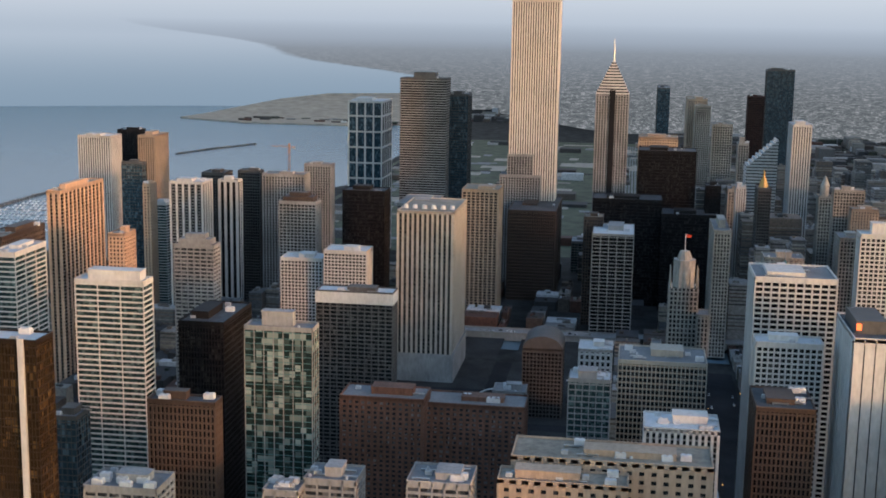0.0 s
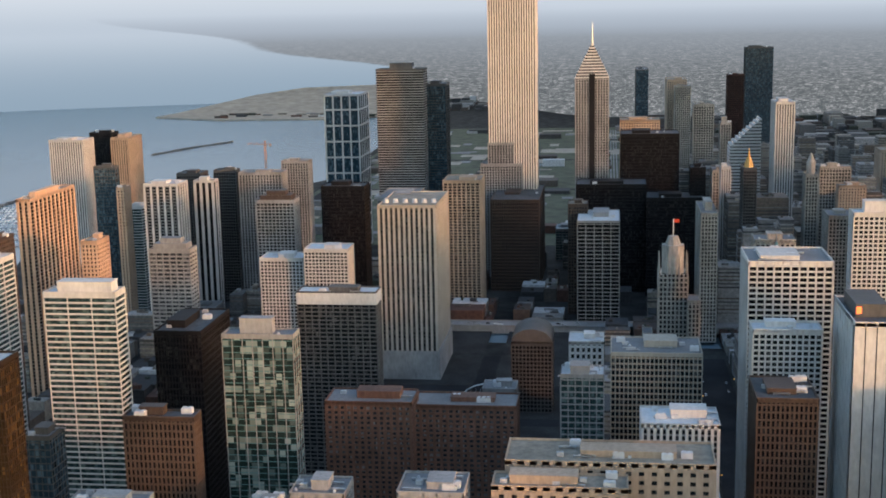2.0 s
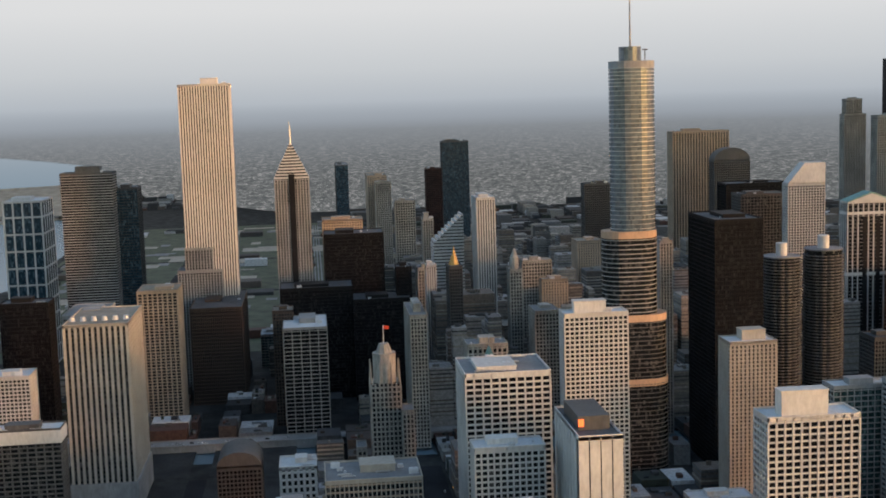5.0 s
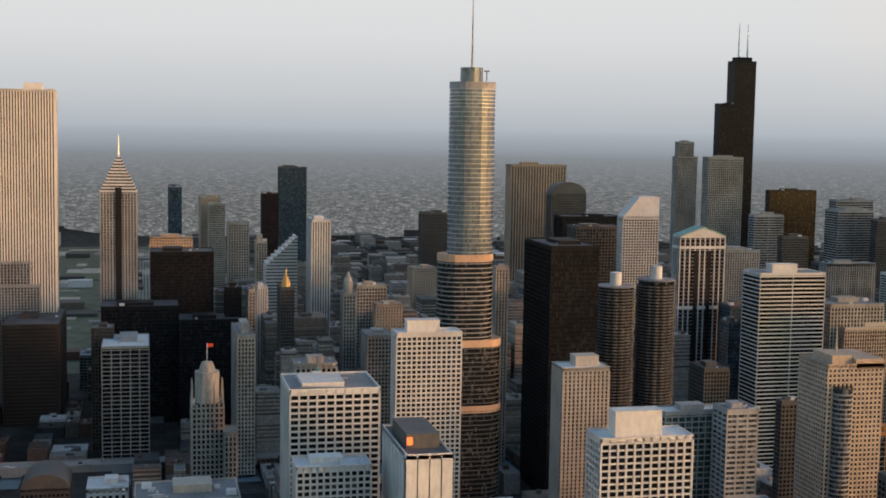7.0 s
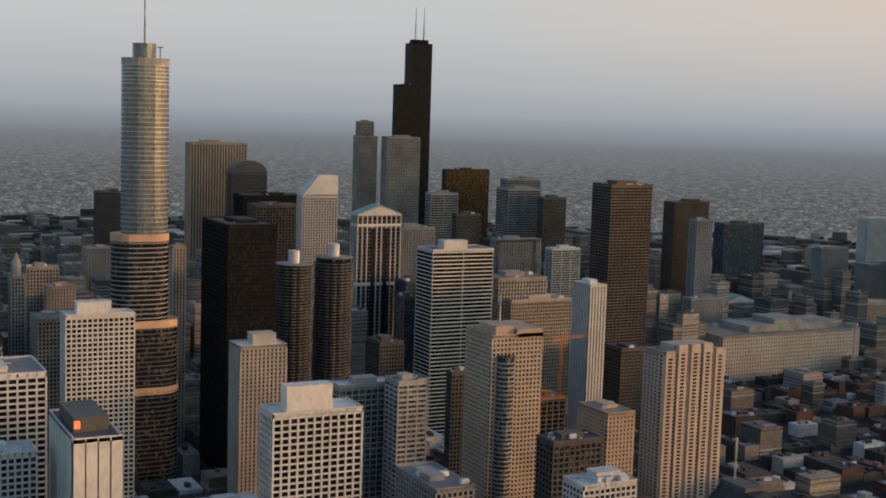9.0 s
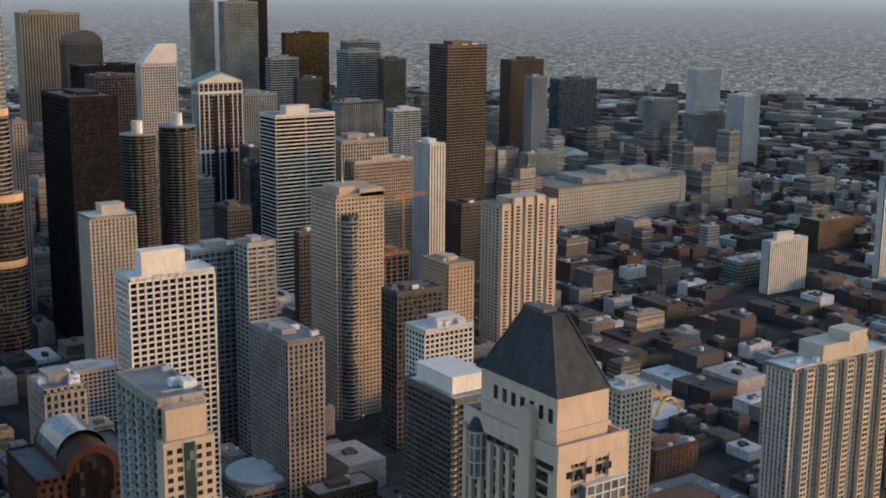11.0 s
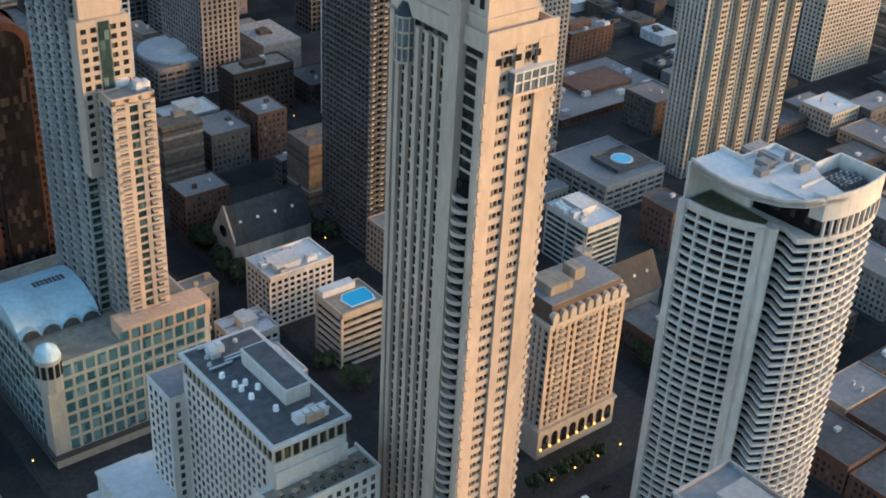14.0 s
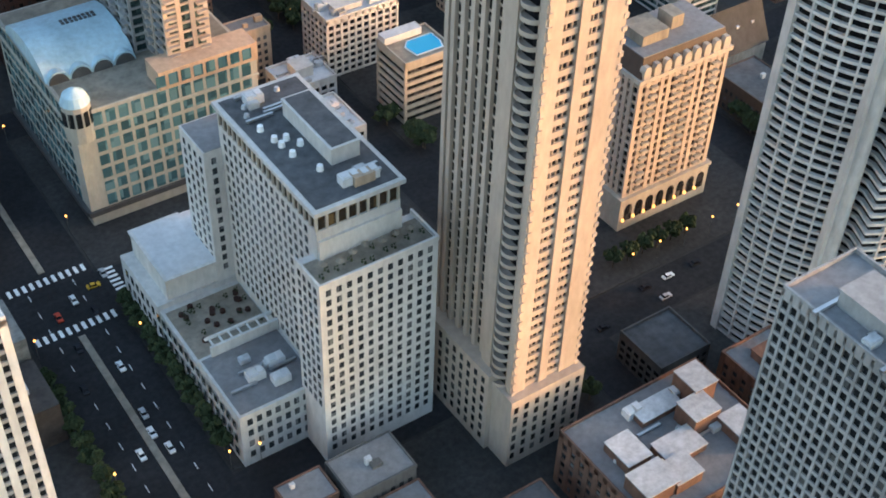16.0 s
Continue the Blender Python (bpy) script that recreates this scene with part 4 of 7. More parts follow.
    part("podium_roof", boxes_mesh("podium_roof", B((117.8, 142, 254, 278, 21, 21.15)), "grey_roof"), b)
    part("ballroom", boxes_mesh("ballroom", B((120.5, 146, 305.8, 331, 21, 29), (120, 136.8, 304.5, 331.5, 29, 30)), "white_concrete"), b)
    part("ballroom_roof", boxes_mesh("ballroom_roof", B((121, 145.5, 305.5, 330.5, 30, 30.15)), "white_roof"), b)
    part("court_floor", boxes_mesh("court_floor", B((118, 142.5, 280, 303, 19, 19.15)), "tan_roof"), b)
    part("pergola", boxes_mesh("pergola", B((121, 143, 277.6, 278.4, 21, 25), (121, 143, 281.4, 282.2, 24.2, 25), *[(122 + i * 3, 122.5 + i * 3, 278.4, 281.4, 24.4, 24.9) for i in range(7)]), "white_concrete"), b)
    tb = prism_mesh("court_table", circle(0, 0, 0.9, 8), 0, 0.9, "red_granite")
    for i in range(16):
        part("court_table", tb, b, loc=(121 + rng.uniform(0, 20) + dx, 284 + rng.uniform(0, 18) + dy, 19.15))
    for i in range(14):
        part("shrub", bush, b, loc=(121 + rng.uniform(0, 20) + dx, 284 + rng.uniform(0, 18) + dy, 19.6))
    roof_units(b, 20, 20, 21.15, 8, 10, (130 + dx, 266 + dy))
    # window rows
    window_sheet(b, "N", 138.5 + dx, 172.5 + dx, 4, 68, 11, 18, 1.5, 2.1, 241.48 + dy)
    window_sheet(b, "E", 242.5 + dy, 253.5 + dy, 22, 68, 4, 13, 1.5, 2.1, 137.48 + dx)
    window_sheet(b, "E", 255.5 + dy, 304 + dy, 22, 77, 16, 15, 1.5, 2.1, 142.78 + dx)
    window_sheet(b, "N", 138 + dx, 142 + dx, 24, 68, 1, 12, 1.5, 2.1, 305.36 + dy)
    window_sheet(b, "E", 306 + dy, 320 + dy, 24, 68, 4, 12, 1.5, 2.1, 136.98 + dx)
    window_sheet(b, "N", 118.5 + dx, 142 + dx, 2, 20, 8, 4, 1.6, 2.4, 252.98 + dy)
    window_sheet(b, "E", 254 + dy, 330 + dy, 2, 19, 20, 3, 2.0, 3.0, 116.47 + dx)


def blob_mesh(name, r, n, mat, seed=1, flat=0.8):
    """Leaf clumps: small rough tetra and octa lumps scattered through a crown."""
    rng = random.Random(seed)
    v, f = [], []
    for i in range(n):
        a, c = rng.uniform(0, 6.28), rng.uniform(-0.6, 1.0)
        rr = r * rng.uniform(0.2, 0.75)
        ox, oy, oz = rr * math.cos(a), rr * math.sin(a), c * r * flat * 0.6
        s = r * rng.uniform(0.25, 0.5)
        k = len(v)
        for dx_, dy_, dz_ in ((1, 0, 0), (0, 1, 0), (-1, 0, 0), (0, -1, 0), (0, 0, 1), (0, 0, -1)):
            v.append((ox + dx_ * s * rng.uniform(0.6, 1.3), oy + dy_ * s * rng.uniform(0.6, 1.3), oz + dz_ * s * rng.uniform(0.6, 1.2)))
        f += [(k + p, k + q, k + t) for p, q, t in ((0, 1, 4), (1, 2, 4), (2, 3, 4), (3, 0, 4), (1, 0, 5), (2, 1, 5), (3, 2, 5), (0, 3, 5))]
    return verts_mesh(name, v, f, mat)


def shopping_block():
    """The teal-windowed podium with a barrel roof and its apartment tower."""
    b = thing("store_building", "stone store building with teal windows and pale barrel skylight", "building", 152, 405)
    FOOT.append((112, 190, 362, 446))
    dx, dy = -152, -405
    part("body", boxes_mesh("body", [(120 + dx, 186 + dx, 369 + dy, 441 + dy, 0, 46)], "beige_stone"), b)
    part("cornice", boxes_mesh("cornice", [(119.3 + dx, 186.4 + dx, 368.3 + dy, 369 + dy, 39.0, 39.8), (119.3 + dx, 120 + dx, 369 + dy, 441 + dy, 39.0, 39.8), (119.5 + dx, 186.4 + dx, 368.5 + dy, 369 + dy, 45.4, 46.8), (119.5 + dx, 120 + dx, 369 + dy, 441 + dy, 45.4, 46.8)], "beige_stone"), b)
    part("corner_turret", prism_mesh("corner_turret", circle(122.5 + dx, 371.5 + dy, 4.8, 12), 36, 50, "beige_stone"), b)
    part("turret_dome", prism_mesh("turret_dome", circle(122.5 + dx, 371.5 + dy, 4.9, 16), 50, 53, "blue_roof", circle(122.5 + dx, 371.5 + dy, 3.8, 16)), b, "pale blue turret dome")
    part("dome_top", prism_mesh("dome_top", circle(122.5 + dx, 371.5 + dy, 3.8, 16), 53, 55.2, "blue_roof", circle(122.5 + dx, 371.5 + dy, 0.7, 16)), b, "pale blue turret dome")
    tw_ = boxes_mesh("turret_window", [(-0.1, 0.1, -0.9, 0.9, 0, 5.5)], "glass_dark")
    for k in range(7):
        a = math.pi * (0.75 + k * 0.17)
        o = part("turret_window", tw_, b, loc=(122.5 + dx + 4.78 * math.cos(a), 371.5 + dy + 4.78 * math.sin(a), 42.5))
        o.rotation_euler = (0, 0, a)
    part("terrace", boxes_mesh("terrace", [(121 + dx, 185 + dx, 370 + dy, 440 + dy, 46, 46.2)], "tan_roof"), b)
    part("upper_storey", boxes_mesh("upper_storey", [(150 + dx, 186 + dx, 367.6 + dy, 378 + dy, 46.1, 53)], "peach_stone"), b)
    ring = [(-19 * math.cos(math.pi * i / 16), 8.5 * math.sin(math.pi * i / 16)) for i in range(17)]
    v = [(119.5 + dx, 409 + dy + y, 46 + z) for y, z in ring] + [(151 + dx, 409 + dy + y, 46 + z) for y, z in ring]
    f = [tuple(range(16, -1, -1)), tuple(range(17, 34))] + [(i, i + 1, i + 18, i + 17) for i in range(16)]
    part("barrel_roof", verts_mesh("barrel_roof", v, f, "blue_roof"), b, "pale blue barrel vault roof")
    lun_r = circle(0, 0, 3.4, 12, 0, math.pi, False)
    lun = prism_mesh("lunette", lun_r, 0, 3.0, "dark_grey")
    hood = prism_mesh("lunette_hood", circle(0, 0, 4.0, 12, 0, math.pi, False), 0.3, 4.5, "blue_roof")
    for i in range(4):
        for me_, yy in ((lun, 392.0), (hood, 394.0)):
            o = part(me_.name.split(".")[0], me_, b, loc=(123.8 + i * 7.8 + dx, yy + dy, 46.2))
            o.rotation_euler = (math.pi / 2, 0, 0)
    part("skylight_grid", boxes_mesh("skylight_grid", [(134 + k * 1.6 + dx, 135.1 + k * 1.6 + dx, 409 + r * 2 + dy, 410.3 + r * 2 + dy, 54.2, 54.75) for k in range(8) for r in range(2)], "dark_grey"), b, kind="stuff")
    for z0, wh in ((7, 4.4), (13, 3.9), (18.5, 3.9), (24, 3.9), (29.5, 3.9), (35, 3.6), (40.2, 4.8), (47.5, 4.2)):
        wn_ = boxes_mesh("window", [(-1.65, 1.65, -0.12, 0.12, 0, wh)], "glass_teal")
        we = boxes_mesh("window", [(-0.12, 0.12, -1.65, 1.65, 0, wh)], "glass_teal")
        for i in range(13):
            if z0 < 47 or i > 4:
                part("window", wn_, b, loc=(128 + i * 4.5 + dx, (368.95 if z0 < 47 else 367.5) + dy, z0))
        for i in range(14 if z0 < 47 else 0):
            part("window", we, b, loc=(119.95 + dx, 378 + i * 4.5 + dy, z0))
    part("dark_canopy", boxes_mesh("dark_canopy", [(119 + dx, 187 + dx, 368 + dy, 369.2 + dy, 4.5, 6.5), (118.5 + dx, 120.2 + dx, 369.2 + dy, 441 + dy, 4.5, 6.5)], "dark_grey"), b)
    for name, lab, x0, x1, y0, y1, h, z0 in (("apartment_tower", "grey green glass apartment tower with stacked balconies", 152, 171, 392, 430, 178, 46), ("apartment_tower", "peach stone and glass apartment shaft with bay balconies", 157, 173, 375, 391.8, 139, 46)):
        t = thing(name, lab, "apartment tower", (x0 + x1) / 2, (y0 + y1) / 2, z0)
        w, d = x1 - x0, y1 - y0
        wrap(t, w, d, 0, h - z0, "podtower" if h > 150 else "podtower2", True)
        roof_units(t, w, d, h - z0 - 0.7, int(h), 7)
        if h > 150:
            part("crown_block", boxes_mesh("crown_block", [(-w / 2, w / 2, -d / 2 - 6, -d / 2 - 0.02, 60, h - z0 - 14), (-w / 2 + 2, w / 2 - 2, -d / 2 - 4, -d / 2 - 0.02, h - z0 - 14, h - z0 - 3)], "park_stone"), t)
            wv = boxes_mesh("crown_window", [(-1.0, 1.0, -0.1, 0.1, 0, 1.8)], "glass_dark")
            for i in range(5):
                for k in range(15):
                    if i != 2:
                        part("crown_window", wv, t, loc=(-w / 2 + 2.2 + i * 3.6, -d / 2 - 6.04, 66 + k * 3.4))
            part("glass_strip", boxes_mesh("glass_strip", [(-2.0, 2.2, -d / 2 - 6.3, -d / 2 - 5.9, 60, h - z0 - 15)], "glass_green"), t)
        else:
            bal = boxes_mesh("balcony", [(-1.8, 1.8, -1.5, 0, 0, 0.9)], "park_stone")
            for k in range(26):
                for sx in (-w / 2 + 2.4, w / 2 - 2.4):
                    part("balcony", bal, t, loc=(sx, -d / 2, 3 + k * 3.4))
        be = boxes_mesh("balcony", [(-1.4, 0, -1.6, 1.6, 0, 0.9)], "grey_concrete")
        for k in range(int((h - z0) / 3.4) - 1):
            for i in range(4 if h > 150 else 2):
                part("balcony", be, t, loc=(-w / 2, -d / 2 + d * (i + 0.5) / (4 if h > 150 else 2), 3 + k * 3.4))


style("podtower", 3.4, 0.8, 4.6, 0.9, 0.6, "grey_concrete", "glass_green", "grey_roof")
style("podtower2", 3.4, 0.8, 5.2, 1.6, 0.6, "park_stone", "glass_green", "grey_roof")
style("balc", 2.95, 0.9, 3.0, 0.4, 1.2, "dark_concrete", "glass_black", "white_roof", "dark_concrete")
style("n10", 2.9, 0.9, 3.2, 1.4, 0.5, "beige_stone", "glass_grey", "white_roof", "grey_concrete")
style("granite", 3.6, 1.6, 3.4, 1.8, 0.4, "red_granite", "glass_black", "dark_roof")
style("finegrid", 3.0, 0.9, 2.2, 0.6, 0.45, "grey_concrete", "glass_dark", "grey_roof")


def arched_block():
    b = thing("granite_tower", "red granite office tower with arched dark glass front", "tower", 150, 475)
    FOOT.append((128, 174, 452, 500))
    wrap(b, 44, 40, 0, 132, "granite", True)
    ring = [(11 * math.cos(math.pi * i / 18), 11 * math.sin(math.pi * i / 18)) for i in range(19)]
    v = [(x, -20.8, 131 + z) for x, z in ring] + [(x, 20, 131 + z) for x, z in ring]
    f = [tuple(range(18, -1, -1)), tuple(range(19, 38))] + [(i, i + 1, i + 20, i + 19) for i in range(18)]
    part("arch_vault", verts_mesh("arch_vault", v, f, "red_granite"), b)
    ring = [(8 * math.cos(math.pi * i / 18), 8 * math.sin(math.pi * i / 18)) for i in range(19)]
    ring = [(8, -110)] + ring + [(-8, -110)]
    v = [(x, -21.2, 131 + z) for x, z in ring] + [(x, -19, 131 + z) for x, z in ring]
    n = len(ring)
    f = [tuple(range(n - 1, -1, -1)), tuple(range(n, 2 * n))] + [(i, (i + 1) % n, n + (i + 1) % n, n + i) for i in range(n)]
    part("arched_window", verts_mesh("arched_window", v, f, "glass_black"), b, "tall dark arched window")
    sl = [(10.5 * math.cos(math.pi * i / 14), 10.5 * math.sin(math.pi * i / 14)) for i in range(15)]
    v = [(x, -8, 134 + z) for x, z in sl] + [(x, 16, 134 + z) for x, z in sl]
    part("vault_skylight", verts_mesh("vault_skylight", v, [(i, i + 1, i + 16, i + 15) for i in range(14)], "glass_silver"), b)


def bezier(p, c, q, n):
    return [((1 - t) ** 2 * p[0] + 2 * t * (1 - t) * c[0] + t * t * q[0], (1 - t) ** 2 * p[1] + 2 * t * (1 - t) * c[1] + t * t * q[1]) for t in (i / (n - 1) for i in range(n))]


def inset(poly, k):
    """The outline poly (anticlockwise) moved inwards by k."""
    out = []
    for i, (x, y) in enumerate(poly):
        ax, ay = poly[i - 1]
        bx, by = poly[(i + 1) % len(poly)]
        u, v = (x - ax, y - ay), (bx - x, by - y)
        lu, lv = math.hypot(*u) or 1, math.hypot(*v) or 1
        nx, ny = -(u[1] / lu + v[1] / lv), u[0] / lu + v[0] / lv
        ln = max(0.6, nx * nx + ny * ny)
        out.append((x + 2 * k * nx / ln, y + 2 * k * ny / ln))
    return out


def band_wall(name, line, t, z0, z1, mat):
    """A wall of thickness t along a line, its inner side to the left."""
    m = len(line)
    inn = []
    for i, (x, y) in enumerate(line):
        ax, ay = line[max(0, i - 1)]
        bx, by = line[min(m - 1, i + 1)]
        ln = math.hypot(bx - ax, by - ay) or 1
        inn.append((x - (by - ay) / ln * t, y + (bx - ax) / ln * t))
    return prism_mesh(name, list(line) + inn[::-1], z0, z1, mat)


def curved_tower():
    """White gridded tower: two curved fronts either side of a dark notch, stepped backs, white roof sail."""
    cx, cy, h, top = 290, 198, 140.0, 153.5
    FOOT.append((260, 324, 176, 237))
    b = thing("curved_tower", "white gridded tower with curved fronts, dark notch and white roof sail", "tower", cx, cy)
    left = bezier((-22, 19), (-22.6, 4.5), (-14.5, -6), 11)
    right = bezier((-11.5, -15), (2, -24), (22, -18.5), 25)
    back = [(21.5, -2.5), (9.5, -2.5), (9.5, 13), (-6, 13), (-6, 21), (-20.5, 20.6)]
    plan = left + [(-9.0, -4.6), (-8.6, -8.6)] + right + back
    part("glazing", prism_mesh("glazing", inset(plan, 1.25), 0, h - 0.4, "glass_black"), b)
    fl = 3.15
    bnd = prism_mesh("floor_band", plan, 0, 0.85, "white_concrete")
    for i in range(44):
        part("floor_band", bnd, b, loc=(0, 0, i * fl))
    part("roof_edge", prism_mesh("roof_edge", plan, h - 1.6, h + 0.2, "white_concrete"), b)
    fin = boxes_mesh("fin", [(-1.3, 0.1, -0.3, 0.3, 0, h - 1)], "white_concrete")

    def fin_at(x, y, nx, ny):
        o = part("fin", fin, b, loc=(x, y, 0))
        o.rotation_euler = (0, 0, math.atan2(ny, nx))
    for i in range(0, 11, 2):
        x, y = left[i]
        p, q = left[max(0, i - 1)], left[min(10, i + 1)]
        fin_at(x, y, q[1] - p[1], -(q[0] - p[0]))
    for i in range(4, 25, 3):
        p, q = right[i - 1], right[min(24, i + 1)]
        fin_at(right[i][0], right[i][1], q[1] - p[1], -(q[0] - p[0]))
    corners = [right[-1]] + back
    for p, q in zip(corners, corners[1:]):
        ln = math.hypot(q[0] - p[0], q[1] - p[1])
        for k in range(1, max(2, int(ln / 4.2)) + 1):
            f = k / (max(2, int(ln / 4.2)) + 0.5)
            fin_at(p[0] + (q[0] - p[0]) * f, p[1] + (q[1] - p[1]) * f, (q[1] - p[1]) / ln, -(q[0] - p[0]) / ln)
    part("corner_pier", boxes_mesh("corner_pier", [(-22.7, -20.9, 18.2, 20.8, 0, h + 0.6)], "white_concrete"), b)
    part("corner_pier", boxes_mesh("corner_pier", [(-16.3, -14.2, -6.2, -4.2, 0, h + 0.4)], "white_concrete"), b)
    part("notch_pier", prism_mesh("notch_pier", circle(-12.4, -6.9, 2.0, 20), 0, h + 0.8, "white_concrete"), b, "smooth round white pier")
    # roof garden behind a low parapet
    part("roof_garden", prism_mesh("roof_garden", inset(left + [(-9, -4.6), (-8.5, 20.4), (-20.5, 20.4)], 1.4), h + 0.2, h + 0.6, "grass"), b, "green roof garden")
    part("parapet", band_wall("parapet", left, 0.8, h + 0.2, h + 1.3, "white_concrete"), b)
    # upper storey: dark glazing behind the notch, tall windows and white screen on the round front
    upper = [(-8, 20), (-8, 3), (-6.4, -16.6)] + right[4:] + back[:4] + [(-6, 20)]
    part("upper_glazing", prism_mesh("upper_glazing", inset(upper, 0.9), h + 0.2, 148.9, "glass_black"), b)
    tall = boxes_mesh("window_post", [(-0.9, 0.1, -0.3, 0.3, h, 146)], "white_concrete")
    for i in range(6, 25, 2):
        p, q = right[i - 1], right[min(24, i + 1)]
        o = part("window_post", tall, b, loc=(right[i][0], right[i][1], 0))
        o.rotation_euler = (0, 0, math.atan2(-(q[0] - p[0]), q[1] - p[1]))
    part("roof_screen", band_wall("roof_screen", [(-6.6, -14.0)] + right[5:], 0.6, 145.6, top + 0.5, "white_concrete"), b, "tall curved white roof screen")
    part("end_wall", boxes_mesh("end_wall", [(-20.6, -6, 20.0, 20.9, h, top - 1)], "white_concrete"), b)
    part("end_wall", boxes_mesh("end_wall", [(-8.5, -7.3, 5.0, 20.0, h + 0.2, top - 1)], "white_concrete"), b)
    part("back_wall", band_wall("back_wall", [right[-1]] + back[:5], 0.7, 145.0, top + 0.5, "white_concrete"), b)
    # white sail and deck
    sail = [(-19.5, 21), (-21.6, 12), (-22.0, 3), (-20.6, -5), (-17.2, -11.5), (-12, -16), (-6.5, -18.0)]
    deck = sail + right[5:12] + [(5.6, -8.0), (8.8, -3.2), (8.8, 12.3), (-6.7, 12.3), (-6.7, 20.4)]
    part("roof_sail", prism_mesh("roof_sail", deck, top - 2.4, top - 0.9, "white_roof"), b, "flat white sail-shaped roof")
    part("sail_rim", band_wall("sail_rim", sail, 0.5, top - 2.6, top, "white_concrete"), b)
    part("deck_wall", boxes_mesh("deck_wall", [(-7.2, -6.6, 2, 12, top - 0.9, top), (-6.6, 8.6, 1.6, 2.2, top - 0.9, top + 0.2), (-11.5, -11.0, -15, -2, top - 0.9, top - 0.2), (-6, 4.5, -9.4, -8.9, top - 0.9, top)], "white_concrete"), b)
    part("machine_pit", boxes_mesh("machine_pit", [(6.4, 20.9, -16.5, -3.3, 148.9, 149.3)], "dark_grey"), b)
    rg = random.Random(8)
    for i in range(14):
        x, y, s = 9 + (i % 5) * 2.3, -13.5 + (i // 5) * 2.6, rg.uniform(0.7, 1.0)
        u = part("cooling_unit", boxes_mesh("cooling_unit", [(x - s, x + s, y - 0.9, y + 0.9, 149.3, 150.6 + s)], "steel"), b)
        part("fan", prism_mesh("fan", circle(x, y, 0.6, 10), 150.6 + s, 150.9 + s, "dark_grey"), u)
    for x, y, sx, sy, hh in ((-4.5, 5.5, 1.8, 2.4, 1.6), (0.5, 8, 1.2, 3.4, 1.2), (3.5, -2, 2.4, 1.3, 1.8), (-9, 3, 2.0, 1.4, 1.1), (5.5, 4.5, 1.0, 1.0, 2.2)):
        part("roof_hut", boxes_mesh("roof_hut", [(x - sx, x + sx, y - sy, y + sy, top - 0.9, top + hh)], "grey_roof"), b)


def condo_block():
    b = thing("apartment_block", "cream stone apartment block with mansard and lit ground floor", "apartment block", 291.5, 283)
    FOOT.append((268, 314, 266, 298))
    w, d, h = 39.0, 24.0, 62.0
    wrap(b, w, d, 14, h, "tan3c", True, roof=False)
    part("base", boxes_mesh("base", [(-w / 2 - 1, w / 2 + 1, -d / 2 - 1, d / 2 + 1, 0, 14), (-w / 2 - 1.5, w / 2 + 1.5, -d / 2 - 1.5, d / 2 + 1.5, 13, 14.2)], "beige_stone"), b)
    arch = prism_mesh("arched_door", [(-1.6, 0), (1.6, 0), (1.6, 5), (1.1, 6.4), (0, 7), (-1.1, 6.4), (-1.6, 5)], -0.15, 0.15, "glass_dark")
    lamp = prism_mesh("wall_lamp", circle(0, 0, 0.45, 8), 0, 0.8, "street_lamp_glow")
    for i in range(8):
        o = part("arched_door", arch, b, loc=(-w / 2 + 3 + i * 4.8, -d / 2 - 1.05, 4))
        o.rotation_euler = (math.pi / 2, 0, 0)
        part("wall_lamp", lamp, b, loc=(-w / 2 + 0.6 + i * 4.8, -d / 2 - 1.5, 4.5))
    part("cornice", boxes_mesh("cornice", [(-w / 2 - 0.8, w / 2 + 0.8, -d / 2 - 0.8, d / 2 + 0.8, h - 1, h + 0.6)], "beige_stone"), b)
    part("mansard", prism_mesh("mansard", [(-w / 2, -d / 2), (w / 2, -d / 2), (w / 2, d / 2), (-w / 2, d / 2)], h + 0.6, h + 7, "brown_metal", [(-w / 2 + 2, -d / 2 + 2), (w / 2 - 2, -d / 2 + 2), (w / 2 - 2, d / 2 - 2), (-w / 2 + 2, d / 2 - 2)]), b, "brown mansard storey")
    dm = prism_mesh("dormer", [(-1.5, 0), (1.5, 0), (1.5, 3), (0.8, 4.4), (-0.8, 4.4), (-1.5, 3)], -1.2, 1.2, "beige_stone")
    for i in range(9):
        o = part("dormer", dm, b, loc=(-w / 2 + 2.2 + i * 4.3, -d / 2 + 0.6, h + 0.6))
        o.rotation_euler = (math.pi / 2, 0, 0)
    part("roof", boxes_mesh("roof", [(-w / 2 + 2, w / 2 - 2, -d / 2 + 2, d / 2 - 2, h + 7, h + 7.3)], "grey_roof"), b)
    part("roof_hut", boxes_mesh("roof_hut", [(-14, -3, -5, 6, h + 7.3, h + 11), (1, 6, -2, 5, h + 7.3, h + 12)], "tan_roof"), b)
    bal = boxes_mesh("balcony", [(-1.5, 1.5, -1.1, 0, 0, 0.9)], "old_stone")
    for k in range(14):
        for x in (-13.5, -2.5, 2.5, 13.5):
            part("balcony", bal, b, loc=(x, -d / 2, 16 + k * 3.2))


style("tan3c", 3.2, 1.0, 3.2, 1.7, 0.6, "park_stone", "glass_dark", "grey_roof")


